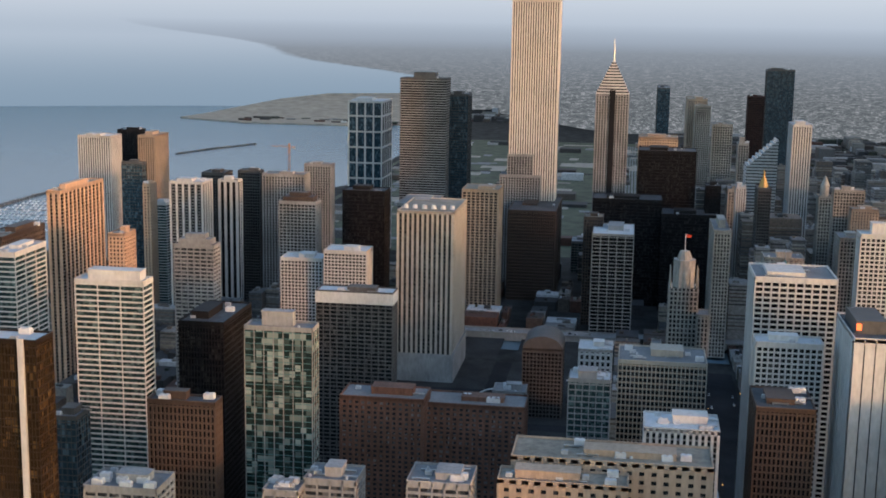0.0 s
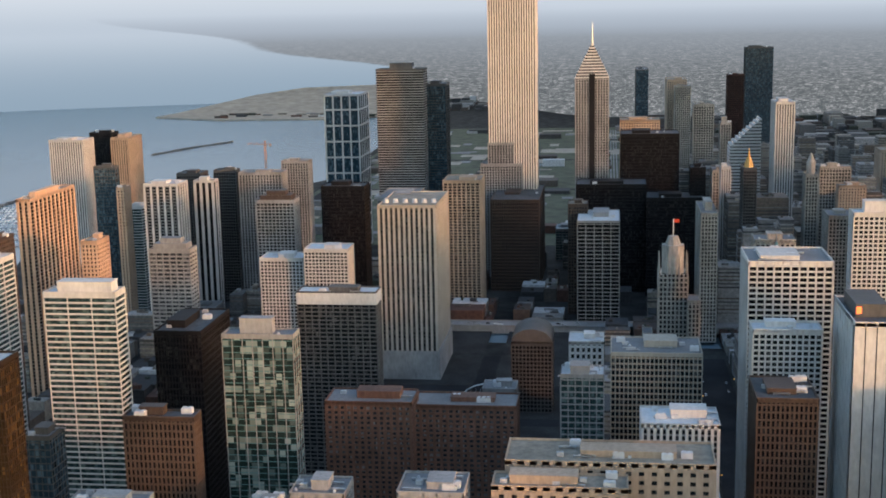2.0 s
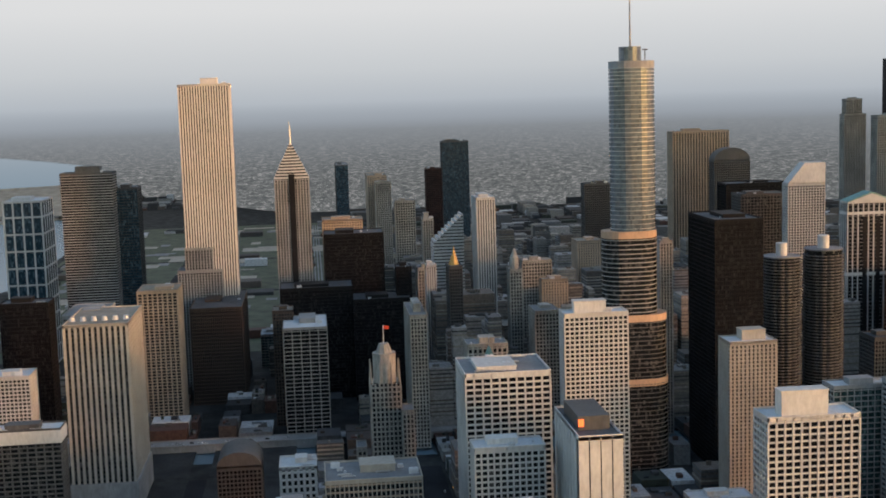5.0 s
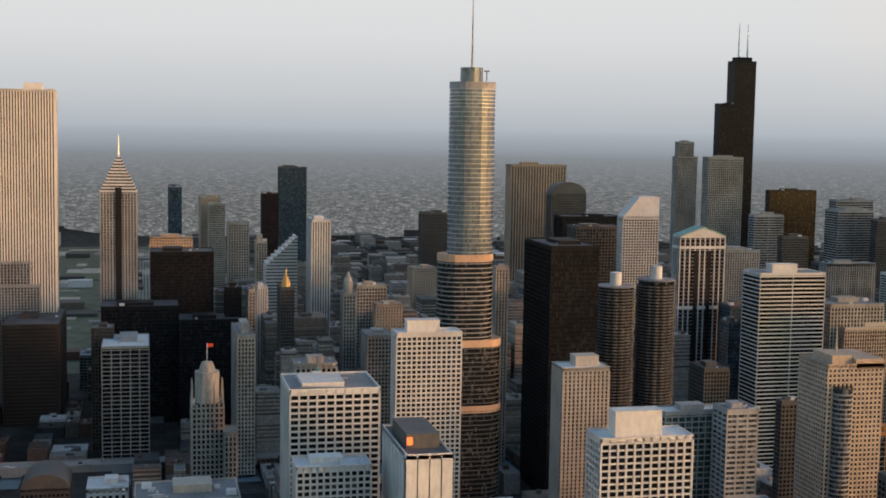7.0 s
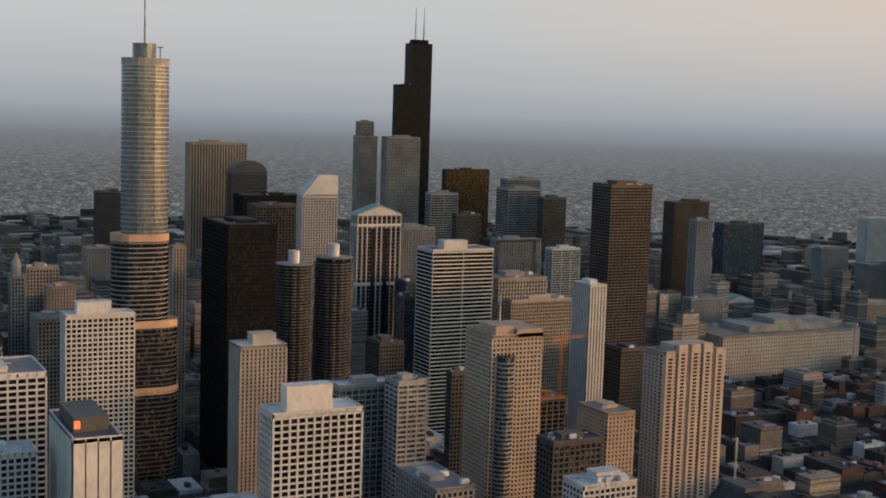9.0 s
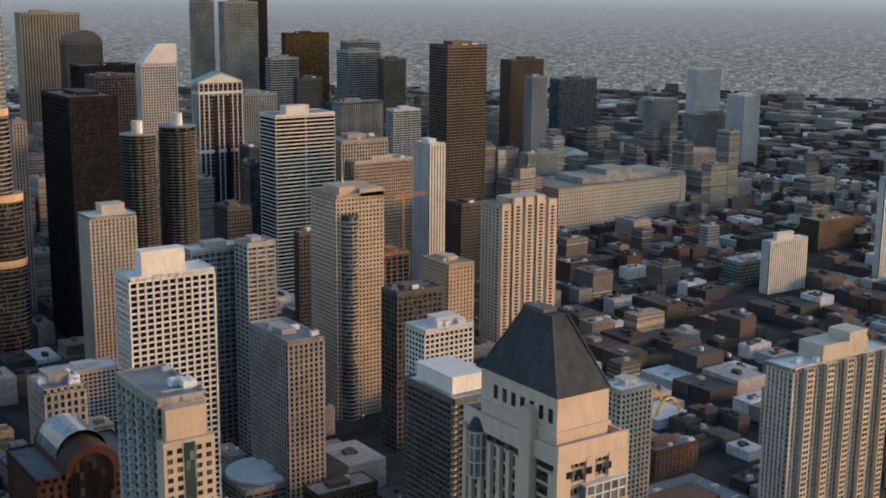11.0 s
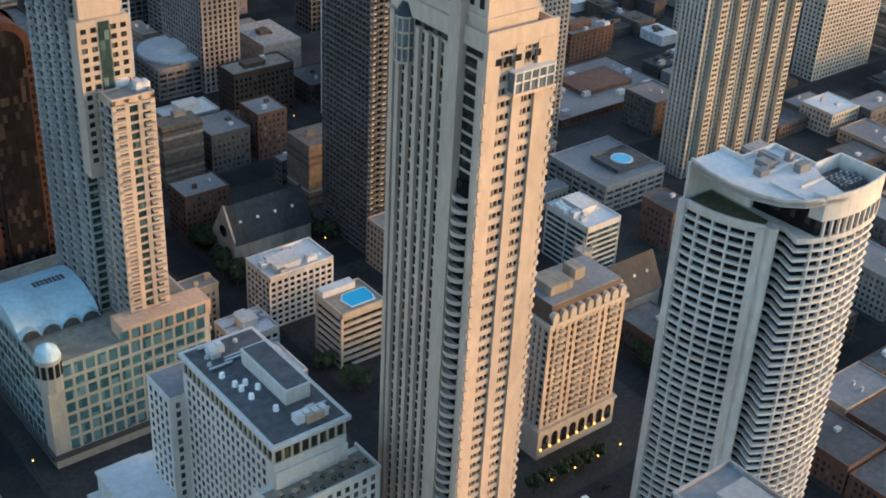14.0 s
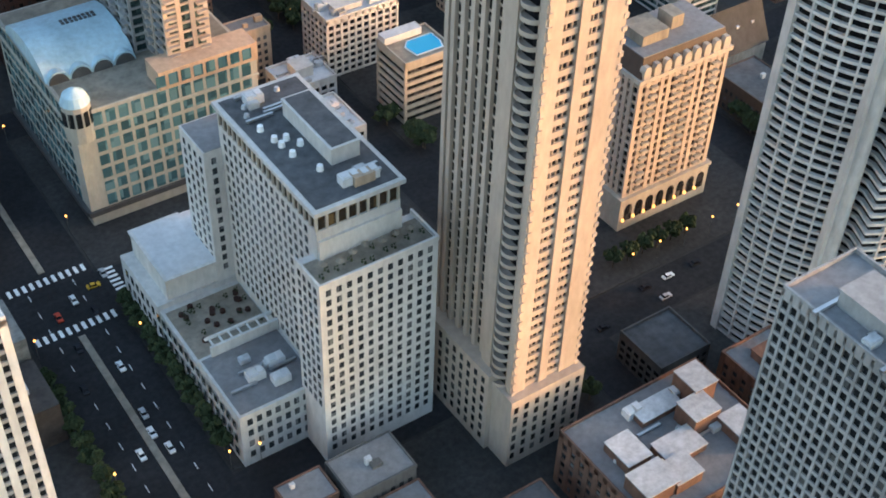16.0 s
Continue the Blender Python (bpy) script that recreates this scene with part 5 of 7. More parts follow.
def pool_block():
    b = thing("office_block", "tan office block with blue rooftop swimming pool", "building", 253, 371)
    FOOT.append((240, 266, 359, 383))
    wrap(b, 22, 20, 0, 28, "tanpool", True)
    part("pool_deck", boxes_mesh("pool_deck", [(-10.5, 10.5, -9.5, 9.5, 27.35, 27.6)], "tan_roof"), b)
    part("pool_rim", prism_mesh("pool_rim", [(-4, -7), (8, -7), (9.5, -3), (9.5, 3.5), (-2, 3.5), (-5, 0)], 27.6, 27.8, "white_paint"), b)
    part("pool", prism_mesh("pool", [(-3.5, -6.5), (7.6, -6.5), (9, -2.8), (9, 3), (-1.8, 3), (-4.4, -0.2)], 27.8, 27.9, "pool_water"), b, "bright blue pool water")
    part("pool_house", boxes_mesh("pool_house", [(-10.5, 6, 5, 9.8, 27.6, 30.5)], "white_roof"), b)


style("tanpool", 3.4, 1.5, 40.0, 1.0, 0.8, "beige_stone", "glass_dark", "tan_roof")


def church(x, y, ln, w, h, ang, label, spire=True):
    b = thing("church", label, "church", x, y)
    b.rotation_euler = (0, 0, ang)
    FOOT.append((x - ln / 2, x + ln / 2, y - w / 2, y + w / 2))
    part("nave", boxes_mesh("nave", [(-ln / 2, ln / 2, -w / 2 + 1, w / 2 - 1, 0, h * 0.45)], "old_stone"), b)
    v = [(-ln / 2 - 0.4, -w / 2, h * 0.42), (ln / 2 + 0.4, -w / 2, h * 0.42), (ln / 2 + 0.4, w / 2, h * 0.42), (-ln / 2 - 0.4, w / 2, h * 0.42), (-ln / 2 - 0.4, 0, h), (ln / 2 + 0.4, 0, h)]
    part("roof", verts_mesh("roof", v, [(0, 1, 5, 4), (2, 3, 4, 5), (0, 4, 3), (1, 2, 5), (0, 3, 2, 1)], "slate_roof"), b, "steep dark slate roof")
    v = [(-ln / 2 - 0.7, -w / 2 + 0.6, 0), (-ln / 2 - 0.7, w / 2 - 0.6, 0), (-ln / 2 - 0.7, w / 2 - 0.6, h * 0.45), (-ln / 2 - 0.7, 0, h + 1), (-ln / 2 - 0.7, -w / 2 + 0.6, h * 0.45)]
    v += [(-ln / 2 + 0.4, a, c) for _, a, c in v]
    part("gable_front", verts_mesh("gable_front", v, [(0, 1, 2, 3, 4), (9, 8, 7, 6, 5), (0, 5, 6, 1), (1, 6, 7, 2), (2, 7, 8, 3), (3, 8, 9, 4), (4, 9, 5, 0)], "old_stone"), b)
    o = part("rose_window", prism_mesh("rose_window", circle(0, 0, w * 0.14, 14), 0, 0.3, "glass_black"), b, loc=(-ln / 2 - 0.95, 0, h * 0.55))
    o.rotation_euler = (0, math.pi / 2, 0)
    dm = boxes_mesh("dormer", [(-0.6, 0.6, -0.6, 0.6, 0, 1.0)], "white_paint")
    for i in range(4):
        part("dormer", dm, b, loc=(-ln / 2 + ln * (i + 0.6) / 4.4, -w * 0.22, h * 0.72))
    if spire:
        part("belfry", boxes_mesh("belfry", [(-ln / 2 - 1, -ln / 2 + 5, w / 2 - 1, w / 2 + 5, 0, h * 1.2)], "old_stone"), b)
        for sx in (-ln / 2 - 0.6, -ln / 2 + 4.6):
            for sy in (w / 2 - 0.6, w / 2 + 4.6):
                part("pinnacle", prism_mesh("pinnacle", circle(sx, sy, 0.6, 6), h * 1.2, h * 1.2 + 5, "old_stone", circle(sx, sy, 0.1, 6)), b)


park_tower()
peninsula_hotel()
shopping_block()
arched_block()
curved_tower()
condo_block()
pool_block()
church(268, 467, 42, 22, 28, 0.0, "dark stone church with steep slate roof", False)
church(372, 327, 36, 18, 28, 0.0, "stone church with grey slate roof and pinnacled belfry")

n9 = tower("dark slab apartment tower with white penthouse and stacked balconies", 304.6, 327.6, 430.0, 470.7, 138.8, "balc", "none", "apartment tower", "apartment_tower")
part("penthouse", boxes_mesh("penthouse", [(-9, 9, -15, 14, 139.3, 147), (-9.4, 9.4, -15.4, 14.4, 146.6, 147.4)], "white_concrete"), n9, "white rooftop penthouse box")
nb = boxes_mesh("balcony", [(-1.2, 1.2, -1.4, 0, 0, 1.0)], "tan_concrete")
for k in range(46):
    for xx in (-10.6, -3.5, 3.5, 10.6):
        part("balcony", nb, n9, loc=(xx, -18.5, 2 + k * 2.95))
n10 = tower("beige apartment tower with bay fronts and dark corner glass", 495.8, 574.8, 402.0, 419.8, 127.6, "n10", "units", "apartment tower", "apartment_tower")
BAYW = boxes_mesh("bay_window", [(-1.9, -0.3, -0.06, 0.06, 0, 1.5), (0.3, 1.9, -0.06, 0.06, 0, 1.5)], "glass_dark")
for xx in (-30, -14, 2, 18, 33):
    part("bay", boxes_mesh("bay", [(xx - 2.6, xx + 2.6, -12.2, -9.4, 0, 127)], "beige_stone"), n10)
    for k in range(43):
        part("bay_window", BAYW, n10, loc=(xx, -12.22, 1.6 + k * 2.95))
part("crown_block", boxes_mesh("crown_block", [(-16, 20, -8, 8, 127, 136), (2, 16, -10, 4, 136, 141)], "beige_stone"), n10)
tower("grey gridded office tower with roof machines", 178, 197.5, 88, 136, 130, "finegrid", "units", "office tower", "office_tower")
tower("white concrete tower with narrow windows", 22, 58, 217, 255, 118, "wpier2", "units")
tower("pale hotel block with flat roof", 233, 266, 403, 423, 27, "wgrid", "units")
tower("low white stone block", 205, 226, 384, 402, 16, "wgrid", "units")
tower("white midrise with stepped balconies", 378, 400, 357, 386, 28, "wband", "units")
pdk = tower("long parking deck with rooftop cars", 430, 474, 396, 440, 17, "gband", "none", "parking deck", "parking_deck")
part("roof_terrace", boxes_mesh("roof_terrace", [(-6, 20, -14, 6, 17.0, 17.9), (-6.4, -6, -14.4, 6.4, 17, 19.2), (-6, 20, 6, 6.4, 17, 19.2)], "dark_roof"), pdk)
pl_ = part("pool_edge", prism_mesh("pool_edge", circle(7, -4, 6.2, 18), 17.9, 18.3, "white_concrete"), pdk)
part("pool_water", prism_mesh("pool_water", circle(7, -4, 5.2, 18), 18.3, 18.4, "pool_water"), pl_, "blue swimming pool")
sr = tower("brick shop row with white roof huts", 186, 236, 158, 197, 22, "brickw", "none")
for hx, hy, hw_, hd_, hh in ((-17, -9, 5.5, 4.5, 5.0), (-8, -10, 4.5, 4.0, 4.0), (-15, 3, 4.0, 5.0, 3.2), (-2, -3, 6.5, 4.0, 2.6), (9, 2, 4.5, 4.0, 6.5), (15, 10, 4.0, 4.5, 7.5), (17, -8, 4.0, 6.0, 3.5), (2, 11, 7.0, 3.0, 2.2)):
    hut = part("roof_hut", boxes_mesh("roof_hut", [(hx - hw_, hx + hw_, hy - hd_, hy + hd_, 21.2, 21.3 + hh)], "red_brick"), sr)
    part("hut_roof", boxes_mesh("hut_roof", [(hx - hw_ - 0.2, hx + hw_ + 0.2, hy - hd_ - 0.2, hy + hd_ + 0.2, 21.3 + hh, 21.7 + hh)], "machine_grey"), hut, "pale grey flat hut roof")
roof_units(sr, 46, 34, 21.3, 19, 14)
tower("dark shop block with flat black roof", 232, 252, 205, 224, 12, "dgrey", "none")
tower("low brick shop with pale roof", 246, 266, 150, 196, 20, "brickw", "units")
tower("low stone bank building", 178, 200, 262, 300, 18, "franklin", "units")
tower("low brown restaurant block", 180, 204, 303, 322, 14, "brick", "units")
tower("small pale shop block", 192, 222, 356, 380, 12, "wgrid", "units")
tower("low stone block beside church", 300, 326, 285, 322, 20, "franklin", "units")
rh = tower("pale round roofed hall with white plaza roof", 303.5, 349.2, 644.5, 692.0, 20.0, "gband", "none")
part("plaza_roof", prism_mesh("plaza_roof", circle(0, 0, 22.0, 28), 19.6, 21.2, "white_roof"), rh, "white round plaza roof")
part("roof_drum", prism_mesh("roof_drum", circle(0, 0, 11.0, 24), 21.2, 24.0, "white_roof", circle(0, 0, 9.2, 24)), rh)

# ---- towers of the wider city ----
tower("white concrete apartment tower with dark window columns", -373.7, -348.8, 520.0, 530.6, 186.7, "wpier")
tower("bronze glass tower with pale parapet", -325.8, -303.8, 480.0, 494.1, 174.1, "bronze")
tower("bronze glass tower with white corner fin", -271.8, -241.1, 430.0, 446.7, 188.0, "bronze", "fin")
tower("white balcony tower with blue-green glass", -374.4, -357.7, 640.0, 682.0, 183.6, "wband")
tower("dark brown tower behind white balcony tower", -448.9, -429.0, 760.0, 826.8, 170.1, "brown")
tower("peach stone tower with tall vertical piers", -491.7, -479.4, 960.0, 1052.1, 175.1, "peach")
tower("brown and peach apartment block with small roof hut", -410.9, -397.0, 900.0, 925.2, 150.8, "peachlow")
tower("white glass apartment tower with banded balconies", -297.1, -256.6, 590.0, 605.3, 180.5, "wband", "pent2")
tower("pale concrete harbour tower with vertical ribs", -708.5, -663.5, 1500.0, 1537.5, 170.2, "wpier")
tower("black glass tower between pale towers", -704.5, -672.4, 1620.0, 1645.5, 168.3, "black")
tower("tan concrete harbour tower with vertical ribs", -642.1, -619.1, 1540.0, 1592.5, 168.6, "tanpier")
tower("dark blue glass tower with slim profile", -544.6, -520.4, 1250.0, 1262.0, 167.0, "blue")
tower("narrow tan tower beside blue glass tower", -508.6, -500.1, 1220.0, 1239.6, 148.4, "tan")
tower("white framed apartment tower with deep openings", -471.2, -434.4, 1200.0, 1232.1, 154.7, "wframe")
tower("pale glass block between apartment towers", -517.8, -497.5, 1260.0, 1278.0, 122.2, "wband")
tower("dark tower with white vertical strips", -434.6, -411.9, 1250.0, 1265.9, 151.5, "dstrip")
tower("dark grey slab tower", -498.8, -470.0, 1380.0, 1411.4, 142.3, "dgrey")
tower("dark grey slab apartment tower", -437.7, -411.7, 1330.0, 1347.8, 152.5, "dgrey")
tower("pale concrete tower with vertical window strips", -399.8, -351.0, 1300.0, 1324.7, 153.5, "gpier")
tower("grey gridded tower with brown unfinished crown", -329.6, -292.2, 1120.0, 1142.0, 150.0, "ggrid", "crown")
tower("grey brown apartment tower", -382.9, -349.5, 1420.0, 1440.3, 151.8, "gpier")
tower("long white gridded hotel slab", -305.7, -265.9, 1040.0, 1068.0, 109.9, "wgrid")
tower("white gridded hotel block with rounded corner", -262.5, -222.9, 1030.0, 1059.1, 120.1, "wgrid")
tower("grey brown stepped apartment tower", -355.0, -321.4, 900.0, 917.6, 144.4, "gband", "crown")
tower("black glass tower with sloped crown", -291.5, -246.0, 1230.0, 1260.7, 147.8, "black")
tower("blue glass tower with white frame grid", -378.7, -330.1, 1640.0, 1709.6, 214.8, "bluegrid")
tower("dark grey tower with fine horizontal bands", -291.3, -230.0, 1560.0, 1595.5, 251.3, "dband", "pent")
tower("dark glass tower beside banded tower", -231.1, -205.8, 1590.0, 1631.1, 230.4, "blue")
tower("very tall white stone tower with close vertical ribs", -141.1, -82.9, 1490.0, 1527.2, 351.3, "aon", "pent")
tower("beige tower with bold vertical piers", -197.4, -145.8, 1040.0, 1127.8, 157.3, "bigpier", "domes")
tower("dark roofed block behind pier tower", -208.5, -173.5, 1100.0, 1163.6, 155.3, "gband")
tower("tan gridded tower with corner spire", -176.4, -134.9, 1320.0, 1369.9, 141.2, "tangrid")
tower("dark brown ribbed office slab", -132.2, -75.5, 1400.0, 1529.4, 107.8, "brownpier")
tower("pale stepped stone tower lower block", -151.0, -99.8, 1480.0, 1515.7, 139.5, "gpier")
tower("pale stepped stone tower crown block", -142.5, -110.3, 1488.0, 1570.5, 164.3, "gpier", "pent")
tower("grey office tower with dark bands and white roof", -28.1, 15.2, 1240.0, 1312.2, 110.2, "gwide", "whiteroof")
tower("brown narrow tower beside white roofed tower", -39.1, -18.2, 1290.0, 1320.0, 119.7, "brown")
tower("black glass office block", 17.6, 86.8, 1480.0, 1530.0, 174.6, "black")
tower("tan stone block with warm lit top", 17.1, 66.5, 1560.0, 1600.0, 183.9, "tan")
tower("wide black steel office complex", -33.6, 46.4, 1400.0, 1450.0, 125.3, "black")
tower("wide black steel office wing", 45.9, 108.6, 1380.0, 1430.0, 112.9, "black")
tower("grey banded apartment tower with white penthouse", -211.6, -155.0, 800.0, 818.7, 134.1, "greyapt", "whiteband")
tower("green glass tower with patchwork panels", -189.5, -152.4, 560.0, 574.1, 166.4, "mosaic", "pent")
tower("black metal tower with pale roof", -248.0, -220.6, 620.0, 674.6, 151.9, "black", "whiteroof")
tower("dark brown ribbed block", -219.9, -185.4, 500.0, 511.2, 142.5, "brownpier")
tower("long red brick apartment slab", -156.6, -106.0, 640.0, 666.0, 106.6, "brick")
tower("long red brick apartment wing", -108.2, -47.7, 655.0, 681.0, 100.7, "brick")
tower("white office cube with square windows", -22.6, 1.2, 800.0, 826.0, 101.0, "wcube")
tower("pale glass block with stepped terraces", -24.3, 0.5, 690.0, 716.0, 106.3, "gglass")
tower("beige office slab with rows of windows", 5.7, 59.3, 690.0, 728.0, 123.9, "beigegrid", "units")
tower("low office block with grey roof machines", 20.3, 58.6, 560.0, 587.6, 124.2, "wpier", "units")
tower("grey low block with roof garden", -78.4, -55.9, 760.0, 780.0, 78.7, "gband")
tower("blue glass low block", -290.1, -275.7, 540.0, 558.0, 117.0, "blue")
tower("low dark block by the tracks", -74.0, -40.8, 950.0, 990.0, 59.5, "dgrey", "barrel")
tower("white gridded hotel slab with deep window bays", 85.1, 133.8, 700.0, 745.7, 177.2, "wbay", "units")
tower("lower white gridded wing", 81.7, 118.8, 640.0, 658.0, 151.9, "wgrid")
tower("white concrete office tower with narrow slots", 127.5, 149.4, 600.0, 660.5, 166.3, "slots", "redbox")
tower("white gridded apartment tower with penthouse", 167.7, 211.3, 830.0, 848.0, 184.9, "wgrid", "pent")
tower("black steel and glass office tower", 342.7, 385.1, 1050.0, 1126.6, 219.6, "black")
tower("white ribbed block behind glass tower", 331.4, 344.2, 1180.0, 1191.4, 188.2, "gpier")
tower("tan ribbed office tower with notched crown", 578.5, 671.2, 1980.0, 2010.9, 262.3, "tancrown")
tower("dark tower with curved crown", 614.3, 670.1, 1880.0, 1907.1, 220.4, "dgrey", "barrel")
tower("dark steel office tower", 522.5, 580.4, 1500.0, 1535.5, 201.0, "dgrid")
tower("dark low office tower", 544.9, 626.6, 1620.0, 1657.9, 204.9, "black")
tower("white stepped tower with sloped top", 550.6, 595.2, 1420.0, 1438.2, 218.3, "wgrid", "slope")
tower("white framed tower with gabled green roof", 564.8, 617.4, 1290.0, 1309.9, 207.2, "donnelley", "gable")
tower("grey striped office tower", 560.7, 627.2, 1100.0, 1135.1, 188.7, "stripe_pale", "pent")
tower("tan concrete apartment tower with window strips", 311.1, 348.2, 920.0, 946.5, 141.3, "tanstrip", "pent")
tower("white framed apartment tower with cube penthouse", 221.4, 269.0, 600.0, 620.6, 170.1, "wframe2", "cube")
tower("grey glass office block", 323.4, 364.2, 760.0, 778.0, 143.6, "gglass")
tower("grey glass office wing with ribbon windows", 352.5, 373.4, 735.0, 755.0, 149.5, "gband")
tower("black tower with sheer steel walls and twin antennas", 1069.9, 1113.3, 2210.0, 2239.1, 451.0, "willis", "antenna")
tower("black tower shoulder block", 1038.6, 1075.6, 2200.0, 2222.1, 372.4, "willis")
tower("pale stone tower with stepped spire", 903.8, 964.5, 1950.0, 1974.4, 278.7, "franklin")
tower("stone tower with cylindrical lit crown", 1067.3, 1112.5, 2450.0, 2473.1, 270.0, "franklin")
tower("stone tower crown drum block", 1073.7, 1106.4, 2455.0, 2477.0, 299.7, "franklin")
tower("bronze glass tower with curved front", 1146.2, 1241.9, 2200.0, 2218.0, 213.7, "bronze2")
tower("grey tower with pale top band", 1137.1, 1205.5, 1950.0, 1974.6, 209.9, "stripe")
tower("grey blue stepped glass block", 911.6, 960.0, 1800.0, 1819.4, 195.0, "stripe")
tower("dark block with pale cornice", 878.3, 919.0, 1650.0, 1663.9, 174.5, "dgrey")
tower("slim white tower with crown", 199.3, 221.8, 1500.0, 1548.4, 208.8, "wpier")
tower("slim stone tower with domed lantern", 210.6, 224.1, 1330.0, 1351.6, 145.7, "franklin", "spire")
tower("slim stone tower with stepped crown", 91.7, 108.2, 1180.0, 1258.1, 127.9, "franklin", "pent")
tower("dark stone tower with gilded crown", 145.1, 159.3, 1320.0, 1354.8, 153.3, "dgrey", "gold")
tower("dark blue glass tower far south", 286.6, 343.2, 2700.0, 2741.2, 232.9, "blue")
tower("dark red office tower", 241.2, 274.2, 2600.0, 2633.8, 182.4, "red")
tower("dark blue tower near park", 63.8, 91.5, 2900.0, 3032.8, 180.1, "blue")
tower("grey stone hotel block", 244.3, 279.5, 1450.0, 1468.7, 138.4, "franklin")
tower("orange roofed stone block", 248.6, 277.5, 1350.0, 1368.0, 130.4, "tan")
tower("white block among old towers", 111.1, 140.6, 900.0, 925.2, 153.5, "franklin")
tower("grey stone block with flat grey roof", 127.2, 142.6, 1500.0, 1541.3, 128.5, "franklin")
tower("tan stone block near the park", 107.2, 142.3, 2300.0, 2391.0, 190.4, "tan")
tower("brown narrow tower with flat grey roof", 417.8, 457.1, 1900.0, 1927.0, 191.2, "dgrey")
tower("dark bronze apartment tower", 819.1, 874.2, 1180.0, 1217.2, 246.5, "dband2", "units")
tower("tan and grey apartment tower with rounded corner and mast", 439.1, 479.5, 770.0, 807.2, 168.2, "tan2", "mast")
tower("tan apartment tower with notched crown", 646.1, 710.4, 850.0, 876.8, 129.9, "pinkstrip", "notch")
tower("slim white apartment tower", 688.1, 706.7, 1020.0, 1050.9, 161.3, "wpier2")
tower("grey stone block with long cornice", 655.5, 726.8, 1110.0, 1138.0, 134.8, "beigegrid")
tower("massive pale stone block with rows of windows", 1029.2, 1256.4, 1230.0, 1325.0, 57.1, "mart", "martroof")
tower("grey tower with twin round corners", 1057.2, 1110.7, 1330.0, 1348.5, 89.5, "gpier")
tower("pale midrise with square crown", 558.8, 583.8, 800.0, 840.4, 97.6, "tan")
tower("dark framed midrise with roof garden", 440.3, 477.1, 690.0, 710.4, 113.9, "dgrid", "units")
tower("grey classical midrise with arched attic", 375.6, 409.3, 560.0, 580.1, 128.8, "wgrid", "units")
tower("grey concrete apartment block", 331.6, 356.6, 640.0, 691.6, 109.4, "gpier")
tower("grey brown tower by the river", 1052.4, 1113.5, 1800.0, 1839.8, 202.1, "stripe")
tower("grey tower with vertical fins", 860.8, 931.0, 1500.0, 1518.0, 152.9, "gpier")
tower("black office tower with pale top", 1088.4, 1131.5, 1750.0, 1768.0, 191.1, "dgrey")
tower("pale glass block with slanted top", 886.3, 929.0, 1400.0, 1418.0, 151.2, "wband")
tower("brown apartment tower with flat grey roof", 1155.2, 1218.2, 1500.0, 1526.3, 202.4, "brown")
tower("grey apartment tower with light corner", 1157.4, 1185.2, 1450.0, 1468.4, 180.9, "gpier")
tower("dark glass office block", 1374.3, 1458.8, 1650.0, 1675.2, 155.3, "blue")
tower("red brick warehouse with flat grey roof", 1255.2, 1361.3, 1500.0, 1525.1, 82.2, "brick")
tower("pale warehouse with chimney", 1638.2, 1704.4, 1700.0, 1720.5, 104.1, "gpier")
tower("narrow blue glass wedge by the river", 580.4, 595.1, 1200.0, 1220.0, 128.4, "blue")
tower("dark parking block with flat grey roof", 478.5, 491.9, 900.0, 909.4, 115.2, "dgrey")
tower("orange framed unfinished block", 561.8, 586.6, 900.0, 928.5, 87.7, "orange")
tower("white stepped apartment tower", 1007.1, 1065.0, 859.7, 871.7, 56.1, "wpier2", "pent")
tower("white and dark apartment tower with slab edge", 1144.4, 1200.4, 825.9, 835.0, 116.8, "wpier2")
tower("pale tower at city edge", 1792.4, 1969.3, 1284.0, 1302.9, 141.5, "tan3")
tower("beige midrise with flat grey roof", 665.6, 683.4, 559.2, 567.2, 41.6, "tan3")
tower("tan and grey stepped apartment tower", 673.2, 733.7, 450.2, 467.2, 55.4, "tan3", "units")
tower("white grid low office block", 262.5, 307.4, 857.4, 879.3, 42.6, "wgrid")
tower("dark brick block with flat grey roof", 363.9, 402.5, 779.1, 798.9, 32.7, "brownpier")
tower("white concrete ribbed midrise", 274.1, 305.3, 574.4, 592.4, 22.6, "wpier2")
tower("dark brick midrise by the church", 325.0, 365.1, 592.8, 610.8, 31.0, "brown")
tower("red brick octagon midrise", 556.1, 595.0, 557.8, 575.8, 20.1, "brick")
tower("red brick courtyard apartment block", 483.1, 579.3, 486.4, 546.4, 5.2, "brick", "units")
tower("pale midrise tower behind dark tower", 450.7, 474.5, 480.0, 498.0, 102.5, "tan3")
tower("beige stepped office block beside stone mart", 1323.1, 1444.7, 1278.7, 1295.5, 31.5, "gband", "units")
tower("tan warehouse block behind stepped office", 1387.4, 1493.8, 1363.6, 1423.6, 59.7, "tan")
tower("white slab tower with blank end wall", 1668.4, 1708.2, 1504.3, 1544.3, 126.8, "wpier2")
tower("brown brick apartment tower in the low city", 1218.9, 1286.4, 968.7, 998.7, 39.1, "brown")
tower("orange brick loft with flat roof", 1297.6, 1365.9, 967.7, 997.7, 15.0, "brick", "units")
tower("glass midrise beside white stepped tower", 1012.6, 1065.7, 904.0, 930.0, 25.7, "gglass", "units")
tower("brown brick corner block with rows of windows", 859.2, 913.1, 792.2, 818.2, 8.8, "brick", "units")
tower("tan brick low block by the lawn", 794.6, 815.6, 770.9, 788.9, 11.2, "tan3", "units")
